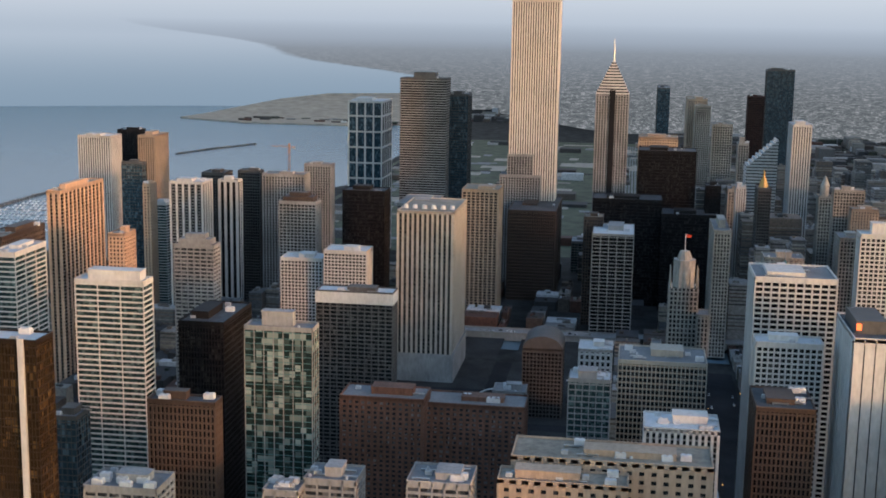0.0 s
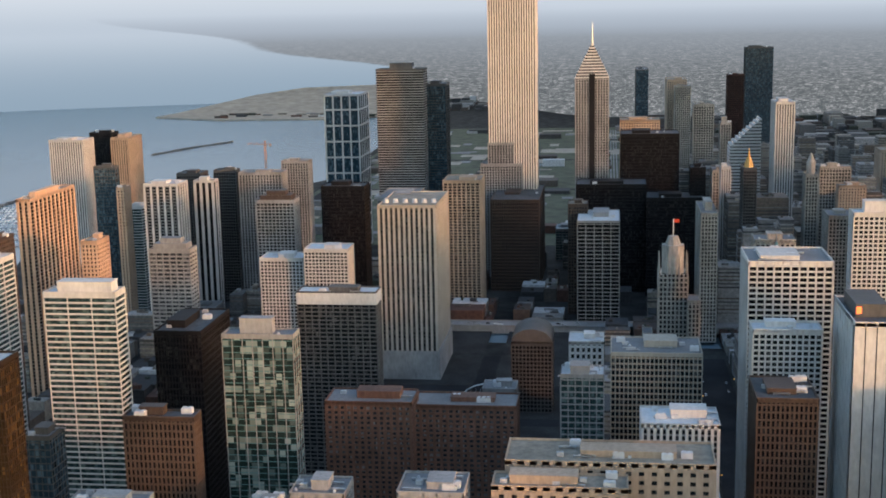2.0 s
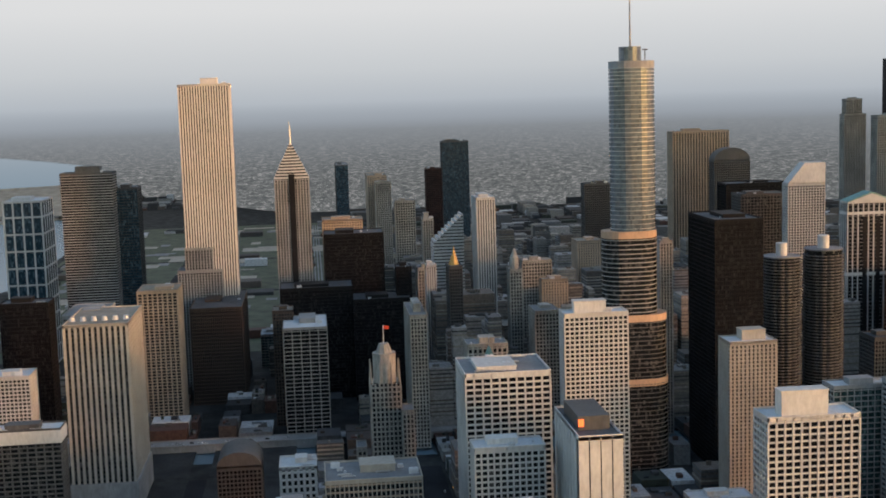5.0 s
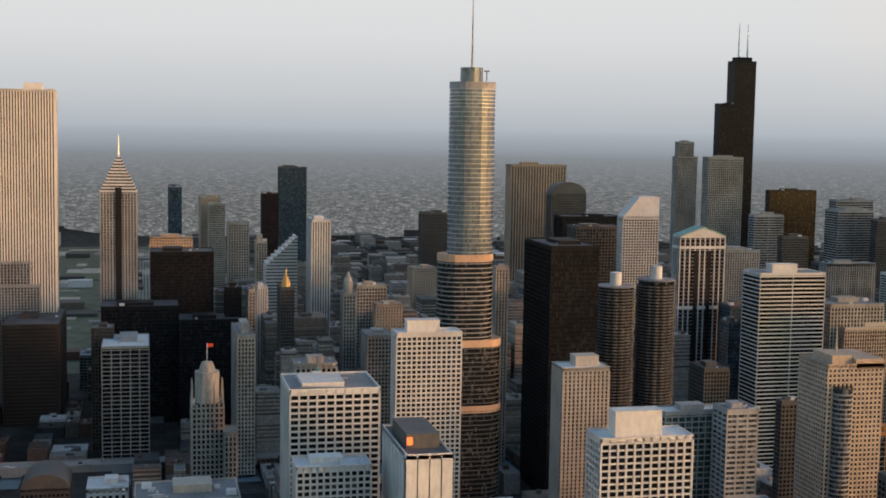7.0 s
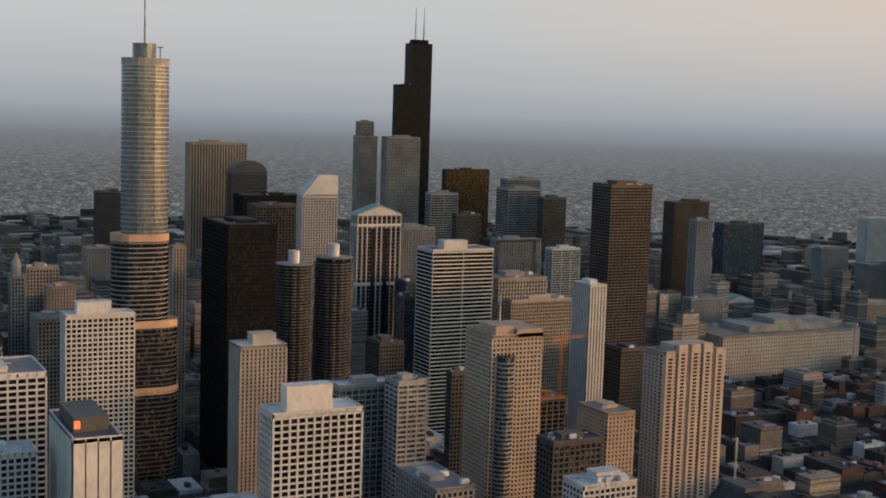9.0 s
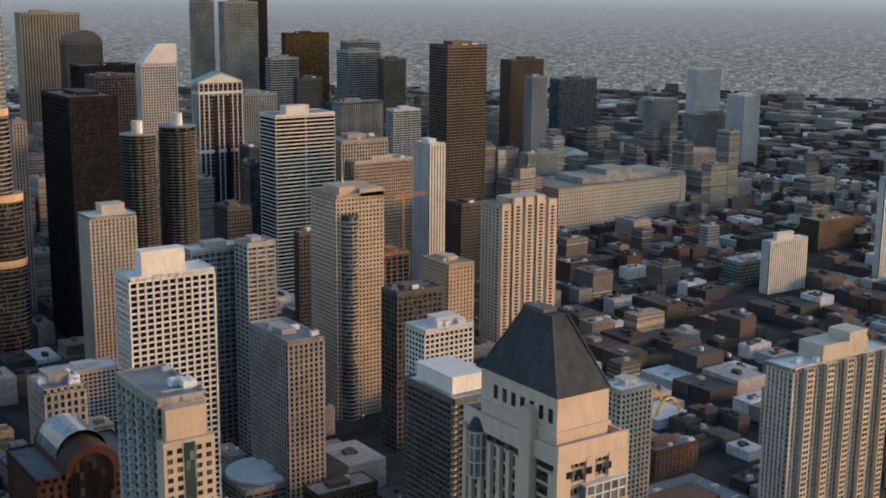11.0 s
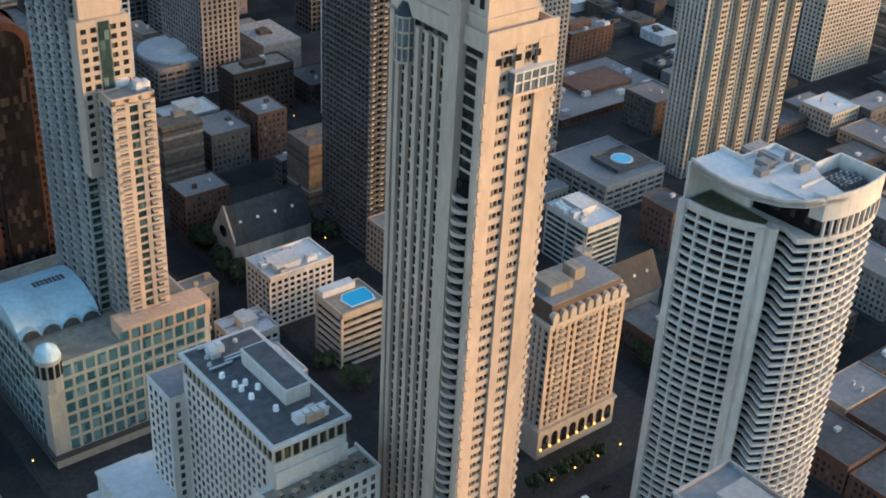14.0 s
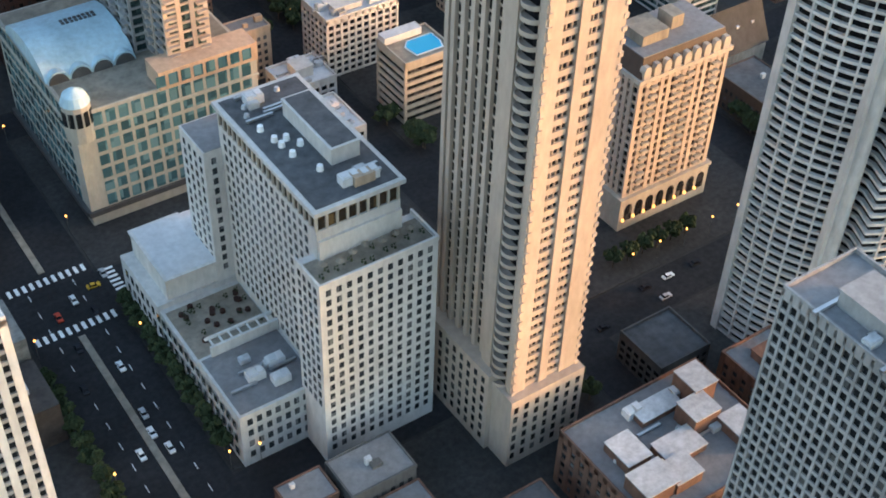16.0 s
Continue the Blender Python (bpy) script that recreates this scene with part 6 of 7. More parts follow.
tower("dark low block with billboard wall", 1180.9, 1252.2, 759.1, 789.1, 5.3, "dgrey", "units")
tower("grey slab tower with white blank side", 1631.5, 1730.0, 1582.8, 1612.8, 88.9, "gpier")
tower("pale twin tower far west", 2166.7, 2248.5, 2105.5, 2135.5, 116.2, "wpier2")
tower("beige hospital block with strong piers", 2084.1, 2150.4, 2169.1, 2209.1, 44.5, "tan3")
tower("green roofed stone hall behind the mart", 1188.7, 1245.2, 1420.0, 1450.0, 66.1, "franklin", "gable")
tower("long tan building with terracotta roof walls", -41.6, 51.9, 500.0, 529.4, 125.9, "tanlow", "units")
tower("low tan wing with orange terraces", -45.9, 13.3, 480.0, 497.1, 121.5, "tanlow", "units")
tower("white roofed low block with vents", -86.1, -56.8, 470.0, 494.8, 121.3, "gband", "units")
tower("low block with small blue roof pool", -136.5, -111.4, 480.0, 501.3, 115.3, "gband", "units")
tower("low white roofed hall by the brown tower", -231.2, -196.4, 450.0, 473.3, 116.3, "gband", "units")
tower("grey block under the white towers", -153.3, -136.3, 470.0, 483.8, 112.4, "gband", "units")
tower("pale glass block with terrace", -22.4, 2.2, 650.0, 670.0, 121.8, "gglass", "units")
tower("dark brown stone block beside the avenue", 75.4, 104.8, 560.0, 597.9, 138.2, "brownpier", "units")
tower("stone block with arched attic windows", 163.7, 183.9, 560.0, 586.0, 132.5, "franklin", "units")
tower("pale stone office tower beside park", 118.4, 146.8, 2250.0, 2280.0, 182.3, "franklin")
tower("grey stone slab with cornice", 129.2, 159.7, 1900.0, 1930.0, 176.4, "franklin")
tower("dark glass block with pale cap", 94.9, 112.0, 1400.0, 1426.0, 144.2, "black")
tower("pale stone tower beside black block", 156.6, 171.6, 1750.0, 1776.0, 162.5, "franklin", "pent")
tower("white stone tower beside sliced tower", 132.7, 144.6, 1450.0, 1470.0, 137.8, "wpier")
tower("grey old office block", 220.8, 245.7, 1240.0, 1280.0, 115.6, "franklin")
tower("brown brick office block", 352.2, 386.3, 1650.0, 1690.0, 134.3, "tan")
tower("dark narrow tower with light crown", 606.4, 624.2, 1250.0, 1280.0, 137.1, "blue")
tower("pale grey block beside gabled tower", 719.0, 766.8, 1500.0, 1540.0, 170.8, "gpier")
tower("dark block under striped tower", 461.5, 484.4, 1000.0, 1030.0, 122.0, "dgrey")
tower("grey block with long cornice by the river", 645.5, 702.5, 1120.0, 1160.0, 155.8, "franklin")
tower("brown banded tower at the loop edge", 861.1, 932.8, 1500.0, 1540.0, 151.5, "dgrid")
tower("dark stone block near the viaduct", 748.7, 782.4, 1050.0, 1080.0, 91.3, "dgrey")
tower("low brick loft row", 856.5, 888.6, 1000.0, 1030.0, 24.1, "brick", "units")
tower("long low warehouse with pale roof", 1359.9, 1475.5, 1420.0, 1470.0, 8.0, "franklin")
tower("pale stone school block", 1939.4, 2007.6, 2000.0, 2040.0, 63.2, "gpier")

# ---- streets, blocks and the low city ----
XS = [-680, -560, -440, -330, -215, -105, -10, 96] + [228 + 115 * i for i in range(41)]
YS = [-60, 40, 140, 240, 339, 439, 535, 635, 735, 830, 925, 1015, 1120] + [1225 + 112 * i for i in range(32)]


def shore_x(y):
    """The shoreline's x at y."""
    if y < 1200:
        return -740
    pts = ((1200, -715), (1330, -715), (1560, -780), (1780, -820), (1950, -690), (2400, -535), (3650, -550), (4300, -880), (4800, -700))
    for (a, xa), (c, xc) in zip(pts, pts[1:]):
        if a <= y <= c:
            return xa + (xc - xa) * (y - a) / (c - a)
    return -535


def clear(x0, x1, y0, y1, m=2.0):
    return all(x1 < a - m or x0 > b + m or y1 < c - m or y0 > e + m for a, b, c, e in FOOT)


rng = random.Random(11)
blocks, low, mid, lawns, near_low = [], [], [], [], []
for i in range(len(XS) - 1):
    for j in range(len(YS) - 1):
        hx0 = 16 if XS[i] == 96 else 9
        hx1 = 16 if XS[i + 1] == 96 else 9
        x0, x1, y0, y1 = XS[i] + hx0, XS[i + 1] - hx1, YS[j] + 9, YS[j + 1] - 9
        if y1 - y0 < 20 or (1130 < y0 < 1225):
            continue
        cx, cy = (x0 + x1) / 2, (y0 + y1) / 2
        if x0 < max(shore_x(y0), shore_x(y1)) + 6:
            continue
        if x1 > 4500 or math.hypot(cx, cy) > far_reach(math.degrees(math.atan2(cx, cy))) - 40 or (cx > 700 and cy < -100):
            continue
        park = cx < 90 and 1690 < cy < 4000
        if cx < 90 and 1560 < cy <= 1690:
            park = True
        (lawns if park else blocks).append((x0, x1, y0, y1, -0.5, 0.16))
        if park or cy < 60 or (-170 < cx < 20 and 850 < cy < 1200):
            continue
        core = 100 < cx < 1350 and 1200 < cy < 2700
        rim = -700 < cx < 100 and 400 < cy < 1600
        far = math.hypot(cx, cy) > 2400
        step = rng.choice((22, 26, 30)) if not far else rng.choice((30, 38, 46))
        x = x0 + 2
        while x < x1 - 9:
            w = min(step * rng.uniform(0.6, 1.3), x1 - 2 - x)
            y = y0 + 2
            while y < y1 - 9:
                d = min(step * rng.uniform(0.6, 1.4), y1 - 2 - y)
                if rng.random() < (0.9 if core else 0.78) and w > 7 and d > 7 and clear(x, x + w, y, y + d):
                    u = rng.random()
                    if core:
                        h = rng.uniform(20, 70) if u < 0.7 else rng.uniform(70, 115)
                        if cy > 2150:
                            h *= 0.5
                    elif rim:
                        h = rng.uniform(6, 20) if u < 0.85 else rng.uniform(20, 34)
                    elif cx < 520 and cy < 1100:
                        h = rng.uniform(9, 26) if u < 0.85 else rng.uniform(26, 42)
                    else:
                        h = rng.uniform(5, 15) if u < 0.9 else rng.uniform(15, 30)
                    if cy < 330 and 100 < cx < 420:
                        h = min(h, 14)
                    if 150 < math.hypot(cx, cy) < 760 and cx > 90 and h < 30 and w > 9 and d > 9:
                        near_low.append((x, x + w - 1.0, y, y + d - 1.0, h))
                        y += d + rng.choice((0, 0, 1, 5))
                        continue
                    tgt = mid if h > 24 else low
                    tgt.append((x, x + w - 1.0, y, y + d - 1.0, 0.1, h))
                    if not far:
                        t = 0.4
                        for _ in range(rng.randint(1, 4)):
                            a, c = x + rng.uniform(0.1, 0.6) * w, y + rng.uniform(0.1, 0.6) * d
                            tgt.append((a, a + rng.uniform(1.5, w * 0.3), c, c + rng.uniform(1.5, d * 0.3), h, h + rng.uniform(1, 3.5)))
                    if tgt is mid and math.hypot(cx, cy) < 2600:
                        z = 4.0
                        while z < h - 1:
                            tgt.append((x - 0.35, x + w - 0.65, y - 0.35, y + d - 0.65, z, z + 1.5))
                            z += 3.8
                y += d + rng.choice((0, 0, 1, 5))
            x += w + rng.choice((0, 0, 1, 4))
tagged(new("pavement", boxes_mesh("pavement", blocks, "pavement_grey")), "raised grey city blocks with kerbs", "pavement", kind="structure")
tagged(new("lawn", boxes_mesh("lawn", [(-530, 82, 1690, 3420, -0.5, 0.2)], "grass")), "dark green lakefront park lawns", "lawn", kind="structure")
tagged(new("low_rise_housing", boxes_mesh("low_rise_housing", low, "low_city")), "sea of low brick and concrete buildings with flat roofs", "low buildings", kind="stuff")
tagged(new("mid_rise_fabric", boxes_mesh("mid_rise_fabric", mid, "mid_city")), "packed stone and concrete mid-rise buildings", "mid-rise buildings", kind="stuff")
ROADS = [(81, 111, -60, 1120, 0.0, 0.02)] + [(x - 8, x + 8, 60, 1120, 0.0, 0.012) for x in XS if abs(x - 96) > 1 and -600 < x < 1500] + [(-600, 1500, y - 8, y + 8, 0.0, 0.016) for y in YS if 0 < y < 1120]
for r in ROADS:
    tagged(new("road", boxes_mesh("road", [r], "asphalt")), "dark asphalt city street between the blocks", "road", kind="structure")

KINDS = [("red_brick", "grey_roof", "red brick low building with grey flat roof"), ("brown_metal", "dark_roof", "dark brown low building with tar roof"), ("old_stone", "grey_roof", "old stone low building with grey roof"), ("red_brick", "dark_roof", "brick low building with dark flat roof"), ("beige_stone", "white_roof", "pale low building with white roof"), ("dark_concrete", "grey_roof", "dark concrete low building with grey roof"), ("tan_concrete", "grey_roof", "tan brick low building with grey roof")]
rng = random.Random(77)
for x0, x1, y0, y1, h in near_low:
    wall, rf, lab = rng.choice(KINDS)
    h = max(h, 6.0)
    t = thing("low_building", lab, "building", (x0 + x1) / 2, (y0 + y1) / 2, 0.1, "low city buildings")
    hw, hd = (x1 - x0) / 2, (y1 - y0) / 2
    part("body", boxes_mesh("body", [(-hw, hw, -hd, hd, 0, h - 0.6), (-hw - 0.15, hw + 0.15, -hd - 0.15, -hd + 0.4, h - 1.4, h), (-hw - 0.15, -hw + 0.4, -hd + 0.4, hd, h - 1.4, h), (hw - 0.4, hw + 0.15, -hd + 0.4, hd, h - 1.4, h), (-hw + 0.4, hw - 0.4, hd - 0.4, hd + 0.1, h - 1.4, h)], wall), t)
    top = part("roof", boxes_mesh("roof", [(-hw + 0.4, hw - 0.4, -hd + 0.4, hd - 0.4, h - 0.6, h - 0.45)], rf), t)
    wins = []
    z = 1.2
    while z < h - 3:
        n = int(2 * hw / 2.8)
        wins += [(-hw + 1 + k * 2.8, -hw + 2.4 + k * 2.8, -hd - 0.06, -hd + 0.06, z, z + 1.7) for k in range(n)]
        n = int(2 * hd / 2.8)
        wins += [(-hw - 0.06, -hw + 0.06, -hd + 1 + k * 2.8, -hd + 2.4 + k * 2.8, z, z + 1.7) for k in range(n)]
        z += 3.3
    if wins:
        part("window_grid", boxes_mesh("window_grid", wins, "glass_grey"), t, kind="stuff")
    for _ in range(rng.randint(1, 2)):
        a, c, s_ = rng.uniform(-0.6, 0.5) * hw, rng.uniform(-0.6, 0.5) * hd, rng.uniform(0.8, 2.6)
        part("roof_hut", boxes_mesh("roof_hut", [(a, a + s_ * 1.4, c, c + s_, h - 0.5, h + rng.uniform(0.6, 2.4))], rng.choice(("machine_grey", "white_roof", wall))), top)
paths = [(-500, 60, 1782, 1796, 0.2, 0.24), (-500, 60, 2230, 2246, 0.2, 0.24), (-500, 60, 2680, 2694, 0.2, 0.24), (-520, -498, 1700, 3400, 0.2, 0.24), (-262, -244, 1796, 3400, 0.2, 0.24)]
tagged(new("park_road", boxes_mesh("park_road", paths, "asphalt")), "grey park roads between lawns", "road", kind="structure")
rgp = random.Random(41)
sheds, fields = [], []
for i in range(90):
    px_, py_ = rgp.choice((rgp.uniform(-500, -330), rgp.uniform(-70, 70), rgp.uniform(-330, -70))), rgp.uniform(1750, 3380)
    sx, sy = rgp.uniform(6, 30), rgp.uniform(6, 24)
    if rgp.random() < 0.55:
        sheds.append((px_ - sx, px_ + sx, py_ - sy, py_ + sy, 0.1, rgp.uniform(4, 14)))
    else:
        fields.append((px_ - sx * 1.6, px_ + sx * 1.6, py_ - sy * 2, py_ + sy * 2, 0.2, 0.45 + 0.003 * i))
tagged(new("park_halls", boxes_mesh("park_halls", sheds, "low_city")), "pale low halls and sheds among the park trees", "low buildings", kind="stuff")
tagged(new("playing_field", boxes_mesh("playing_field", fields, "sandy_grass")), "dry tan playing fields and gravel lots in the park", "field", kind="structure")
tagged(new("rail_yard", boxes_mesh("rail_yard", [(-30 + 6 * k, -27.5 + 6 * k, 1735, 3350, 0.2, 0.5 + 0.003 * k) for k in range(9)], "grey_concrete")), "long parallel rail tracks beside the park", "rail tracks", kind="structure")
for i in range(46):
    px_, py_ = rgp.uniform(-480, 60), rgp.uniform(1720, 3350)
    sx, sy = rgp.uniform(8, 26), rgp.uniform(8, 26)
    tagged(new("park_plaza", boxes_mesh("park_plaza", [(px_ - sx, px_ + sx, py_ - sy, py_ + sy, 0.2, 0.25 + 0.002 * i)], rgp.choice(("tan_roof", "grey_roof", "grey_roof")))), "pale paved plaza between park trees", "plaza", kind="structure")
tower("white museum hall with flat roof by the park", -56.1, 26.5, 1660.0, 1720.0, 30.1, "wpier", "units")
tower("silver roofed music pavilion in the park", -64.7, -15.5, 1585.0, 1625.0, 41.7, "gglass", "units")
tower("pale exhibition hall on the lakefront", -299.6, -202.6, 3420.0, 3480.0, 34.2, "wpier", "units")

# trees over parks and streets
rng = random.Random(5)


def forest(name, spots, label):
    v, f = [], []
    for x, y, z, r in spots:
        for _ in range(5):
            ox, oy, oz = rng.uniform(-r, r) * 0.7, rng.uniform(-r, r) * 0.7, z + r * rng.uniform(0.7, 1.6)
            s = r * rng.uniform(0.4, 0.7)
            k = len(v)
            for a, b_, c in ((1, 0, 0), (0, 1, 0), (-1, 0, 0), (0, -1, 0), (0, 0, 1), (0, 0, -1)):
                v.append((ox + a * s * rng.uniform(0.6, 1.3), oy + b_ * s * rng.uniform(0.6, 1.3), oz + c * s * rng.uniform(0.6, 1.2)))
            f += [(k + p, k + q, k + t) for p, q, t in ((0, 1, 4), (1, 2, 4), (2, 3, 4), (3, 0, 4), (1, 0, 5), (2, 1, 5), (3, 2, 5), (0, 3, 5))]
    return tagged(new(name, verts_mesh(name, v, f, "leaf")), label, "trees", kind="stuff")


spots = []
for x0, x1, y0, y1, _, _ in lawns:
    for _ in range(60):
        spots.append((rng.uniform(x0, x1), rng.choice((y0 + rng.uniform(0, 10), y1 - rng.uniform(0, 10), rng.uniform(y0, y1))), 0, rng.uniform(4, 8)))
for i in range(2600):
    x, y = rng.choice(XS[5:28]) + rng.choice((-11, 11)), rng.uniform(260, 1500)
    if clear(x - 3, x + 3, y - 3, y + 3, 0) and not 1130 < y < 1215:
        spots.append((x, y, 0, rng.uniform(2.2, 3.8)))
for i in range(2500):
    a, r = rng.uniform(0.05, 1.1), rng.uniform(1500, 3650)
    spots.append((r * math.sin(a), r * math.cos(a), 0, rng.uniform(4, 8)))
for i in range(120):
    spots.append((rng.uniform(-790, -700), rng.uniform(1270, 1800), 0, rng.uniform(3, 6)))
for i in range(1500):
    spots.append((rng.uniform(-520, 75), rng.uniform(1700, 3400), 0, rng.uniform(5, 9)))
for i in range(120):
    gx, gy, n = rng.uniform(-510, 70), 1700 + 1680 * rng.random() ** 1.3, rng.randint(8, 22)
    lx, ly = rng.choice(((55, 10), (14, 60), (30, 30)))
    for _ in range(n):
        spots.append((gx + rng.uniform(-lx, lx), gy + rng.uniform(-ly, ly), 0, rng.uniform(6, 10)))
forest("tree_canopy", spots, "dark green summer trees in parks and along streets")

crowns = [blob_mesh("crown", 3.6, 46, "leaf", s) for s in (1, 2, 3)]
trunk = prism_mesh("trunk", circle(0, 0, 0.28, 8), 0, 4.2, "bark", circle(0, 0, 0.16, 8))
limb = prism_mesh("limb", circle(0, 0, 0.1, 6), 0, 2.4, "bark", circle(0, 0, 0.04, 6))
tspots = [(112.8, 257 + 6.2 * i) for i in range(12)] + [(79, 250 + 7 * i) for i in range(9)] + [(258 + 6.5 * i, 256.5) for i in range(6)] + [(214, 215 + 8 * i) for i in range(4)] + [(226 + rng.uniform(0, 30), 440 + rng.uniform(0, 18)) for _ in range(8)] + [(365 + rng.uniform(0, 30), 340 + rng.uniform(0, 26)) for _ in range(8)]
rgt = random.Random(77)
clump = [(x + rgt.uniform(-2, 2), y + rgt.uniform(-2, 2)) for x0, x1, y0, y1, n in ((292, 300, 448, 484, 12), (240, 245, 450, 486, 6), (248, 290, 482, 490, 9), (352, 354, 250, 330, 8), (349, 352, 345, 430, 9), (237, 240, 345, 380, 5)) for x, y in [(rgt.uniform(x0, x1), rgt.uniform(y0, y1)) for _ in range(n)]]
clump = [p for p in clump if clear(p[0] - 1.5, p[0] + 1.5, p[1] - 1.5, p[1] + 1.5, 0)]
for i, (x, y) in enumerate(clump):
    t = thing("street_tree", "broad dark green tree between the low buildings", "tree", x, y, 0.15, "street trees")
    part("trunk", trunk, t)
    o = part("crown", crowns[i % 3], t, loc=(0, 0, 5.9))
    o.scale = (1.35, 1.35, 1.25)
    o.rotation_euler = (0, 0, i * 1.7)
for i, (x, y) in enumerate(tspots):
    t = thing("street_tree", "leafy dark green street tree by the kerb", "tree", x, y, 0.15, "street trees")
    tk = part("trunk", trunk, t)
    part("crown", crowns[i % 3], t, loc=(0, 0, 5.6))
    for k in range(3):
        o = part("limb", limb, tk, loc=(0, 0, 3.6))
        o.rotation_euler = (0.7, 0, k * 2.1 + i)


# ---- cars, markings and lamps on the avenue ----
def car_mesh(paint):
    v = [(-0.9, -2.2, 0.3), (0.9, -2.2, 0.3), (0.9, 2.2, 0.3), (-0.9, 2.2, 0.3), (-0.9, -2.2, 0.85), (0.9, -2.2, 0.85), (0.9, 2.2, 0.9), (-0.9, 2.2, 0.9)]
    return verts_mesh("body", v, CUBE_F, paint)


cabin = prism_mesh("cabin", [(-0.82, -1.1), (0.82, -1.1), (0.82, 1.5), (-0.82, 1.5)], 0.85, 1.45, "glass_black", [(-0.68, -0.5), (0.68, -0.5), (0.68, 1.0), (-0.68, 1.0)])
rim_ = prism_mesh("rim", circle(0, 0, 0.19, 8), -0.14, 0.14, "steel")
wheel = prism_mesh("wheel", circle(0, 0, 0.33, 10), -0.12, 0.12, "rubber")
roofp = {}


def make_car(x, y, ang, paint, label):
    c = thing("car", label, "car", x, y, 0.02, "cars on the streets")
    c.rotation_euler = (0, 0, ang)
    if paint not in roofp:
        roofp[paint] = (car_mesh(paint), boxes_mesh("roof", [(-0.66, 0.66, -0.48, 0.98, 1.45, 1.5)], paint))
    part("body", roofp[paint][0], c)
    cb = part("cabin", cabin, c)
    part("roof", roofp[paint][1], cb)
    for sx in (-0.86, 0.86):
        for sy in (-1.35, 1.35):
            o = part("wheel", wheel, c, loc=(sx, sy, 0.33))
            o.rotation_euler = (0, math.pi / 2, 0)


PAINT = [("white_paint", "white saloon car on dark asphalt"), ("dark_car", "dark saloon car on dark asphalt"), ("machine_grey", "silver saloon car on dark asphalt"), ("yellow_paint", "yellow taxi on dark asphalt"), ("red_paint", "red saloon car on dark asphalt")]
rng = random.Random(21)
for x, y, p in ((108, 341, 3), (113, 345, 2), (100, 338, 0), (93, 333, 4), (101, 303, 0), (93, 317, 1), (99, 282, 2), (98, 274, 0), (100, 266, 0), (92, 268, 0), (88, 300, 1), (104, 330, 1)):
    make_car(x, y, 0.0 if p not in (3,) else 1.5, *PAINT[p])
for _ in range(16):
    make_car(rng.choice((86, 90, 102, 106)) + rng.uniform(-0.3, 0.3), rng.uniform(360, 1050), 0, *PAINT[rng.choice((0, 1, 1, 2, 2, 3))])
for _ in range(10):
    make_car(rng.uniform(120, 330), rng.choice((236, 243)), math.pi / 2, *PAINT[rng.choice((0, 1, 1, 2))])
bars = []
for k in range(11):
    bars += [(83 + k * 2.5, 84.2 + k * 2.5, 350, 353.5, 0.02, 0.03), (83 + k * 2.5, 84.2 + k * 2.5, 324.5, 328, 0.02, 0.03)]
for k in range(8):
    bars += [(113.5, 117, 331 + k * 2.2, 332.1 + k * 2.2, 0.02, 0.03)]
for k in range(30):
    bars += [(88.4, 88.6, 345 - 9 * k, 348 - 9 * k, 0.02, 0.03), (103.4, 103.6, 345 - 9 * k, 348 - 9 * k, 0.02, 0.03)]
tagged(new("road_marking", boxes_mesh("road_marking", bars, "white_paint")), "worn white crosswalk bars and lane dashes", "road marking", kind="structure")
tagged(new("median", boxes_mesh("median", [(95.0, 97.2, 230, 322, 0.0, 0.35), (95.0, 97.2, 356, 430, 0.0, 0.35)], "tan_roof")), "planted median strip with kerb", "median", kind="structure")
head = prism_mesh("lamp_head", circle(0, 0, 0.35, 8), 7.6, 8.1, "street_lamp_glow")
pole = prism_mesh("pole", circle(0, 0, 0.1, 6), 0, 7.6, "dark_grey")
arm = boxes_mesh("arm", [(-0.4, 0.4, -0.05, 0.05, 7.5, 7.6)], "dark_grey")
lamps = [(81.5, 260 + 60 * i) for i in range(14)] + [(111.5, 250 + 60 * i) for i in range(14)] + [(262 + 12 * i, 252) for i in range(5)] + [(120 + 20 * i, 248) for i in range(5)] + [(rng.choice(XS[9:16]) + rng.choice((-8.5, 8.5)), rng.uniform(430, 1000)) for _ in range(26)] + [(116.5, 254), (143, 251), (215, 428), (240, 446), (290, 446), (330, 540)]
for x, y in lamps:
    l = thing("street_lamp", "lit amber street lamp on a dark pole", "street lamp", x, y, 0.02, "street lamps")
    pl = part("pole", pole, l)
    part("arm", arm, pl)
    part("lamp_head", head, l)


# ---- harbour, breakwaters and the peninsula ----
def breakwater(pts, w, label):
    bx = []
    rg = random.Random(2)
    for (xa, ya), (xb, yb) in zip(pts, pts[1:]):
        n = int(math.hypot(xb - xa, yb - ya) / 7)
        for i in range(n):
            x, y = xa + (xb - xa) * i / n, ya + (yb - ya) * i / n
            bx.append((x - w * rg.uniform(0.8, 1.3), x + w * rg.uniform(0.8, 1.3), y - 4.5, y + 4.5, -5, rg.uniform(-1.0, 1.2)))
    return tagged(new("breakwater", boxes_mesh("breakwater", bx, "breakwater_stone")), label, "breakwater", kind="structure")


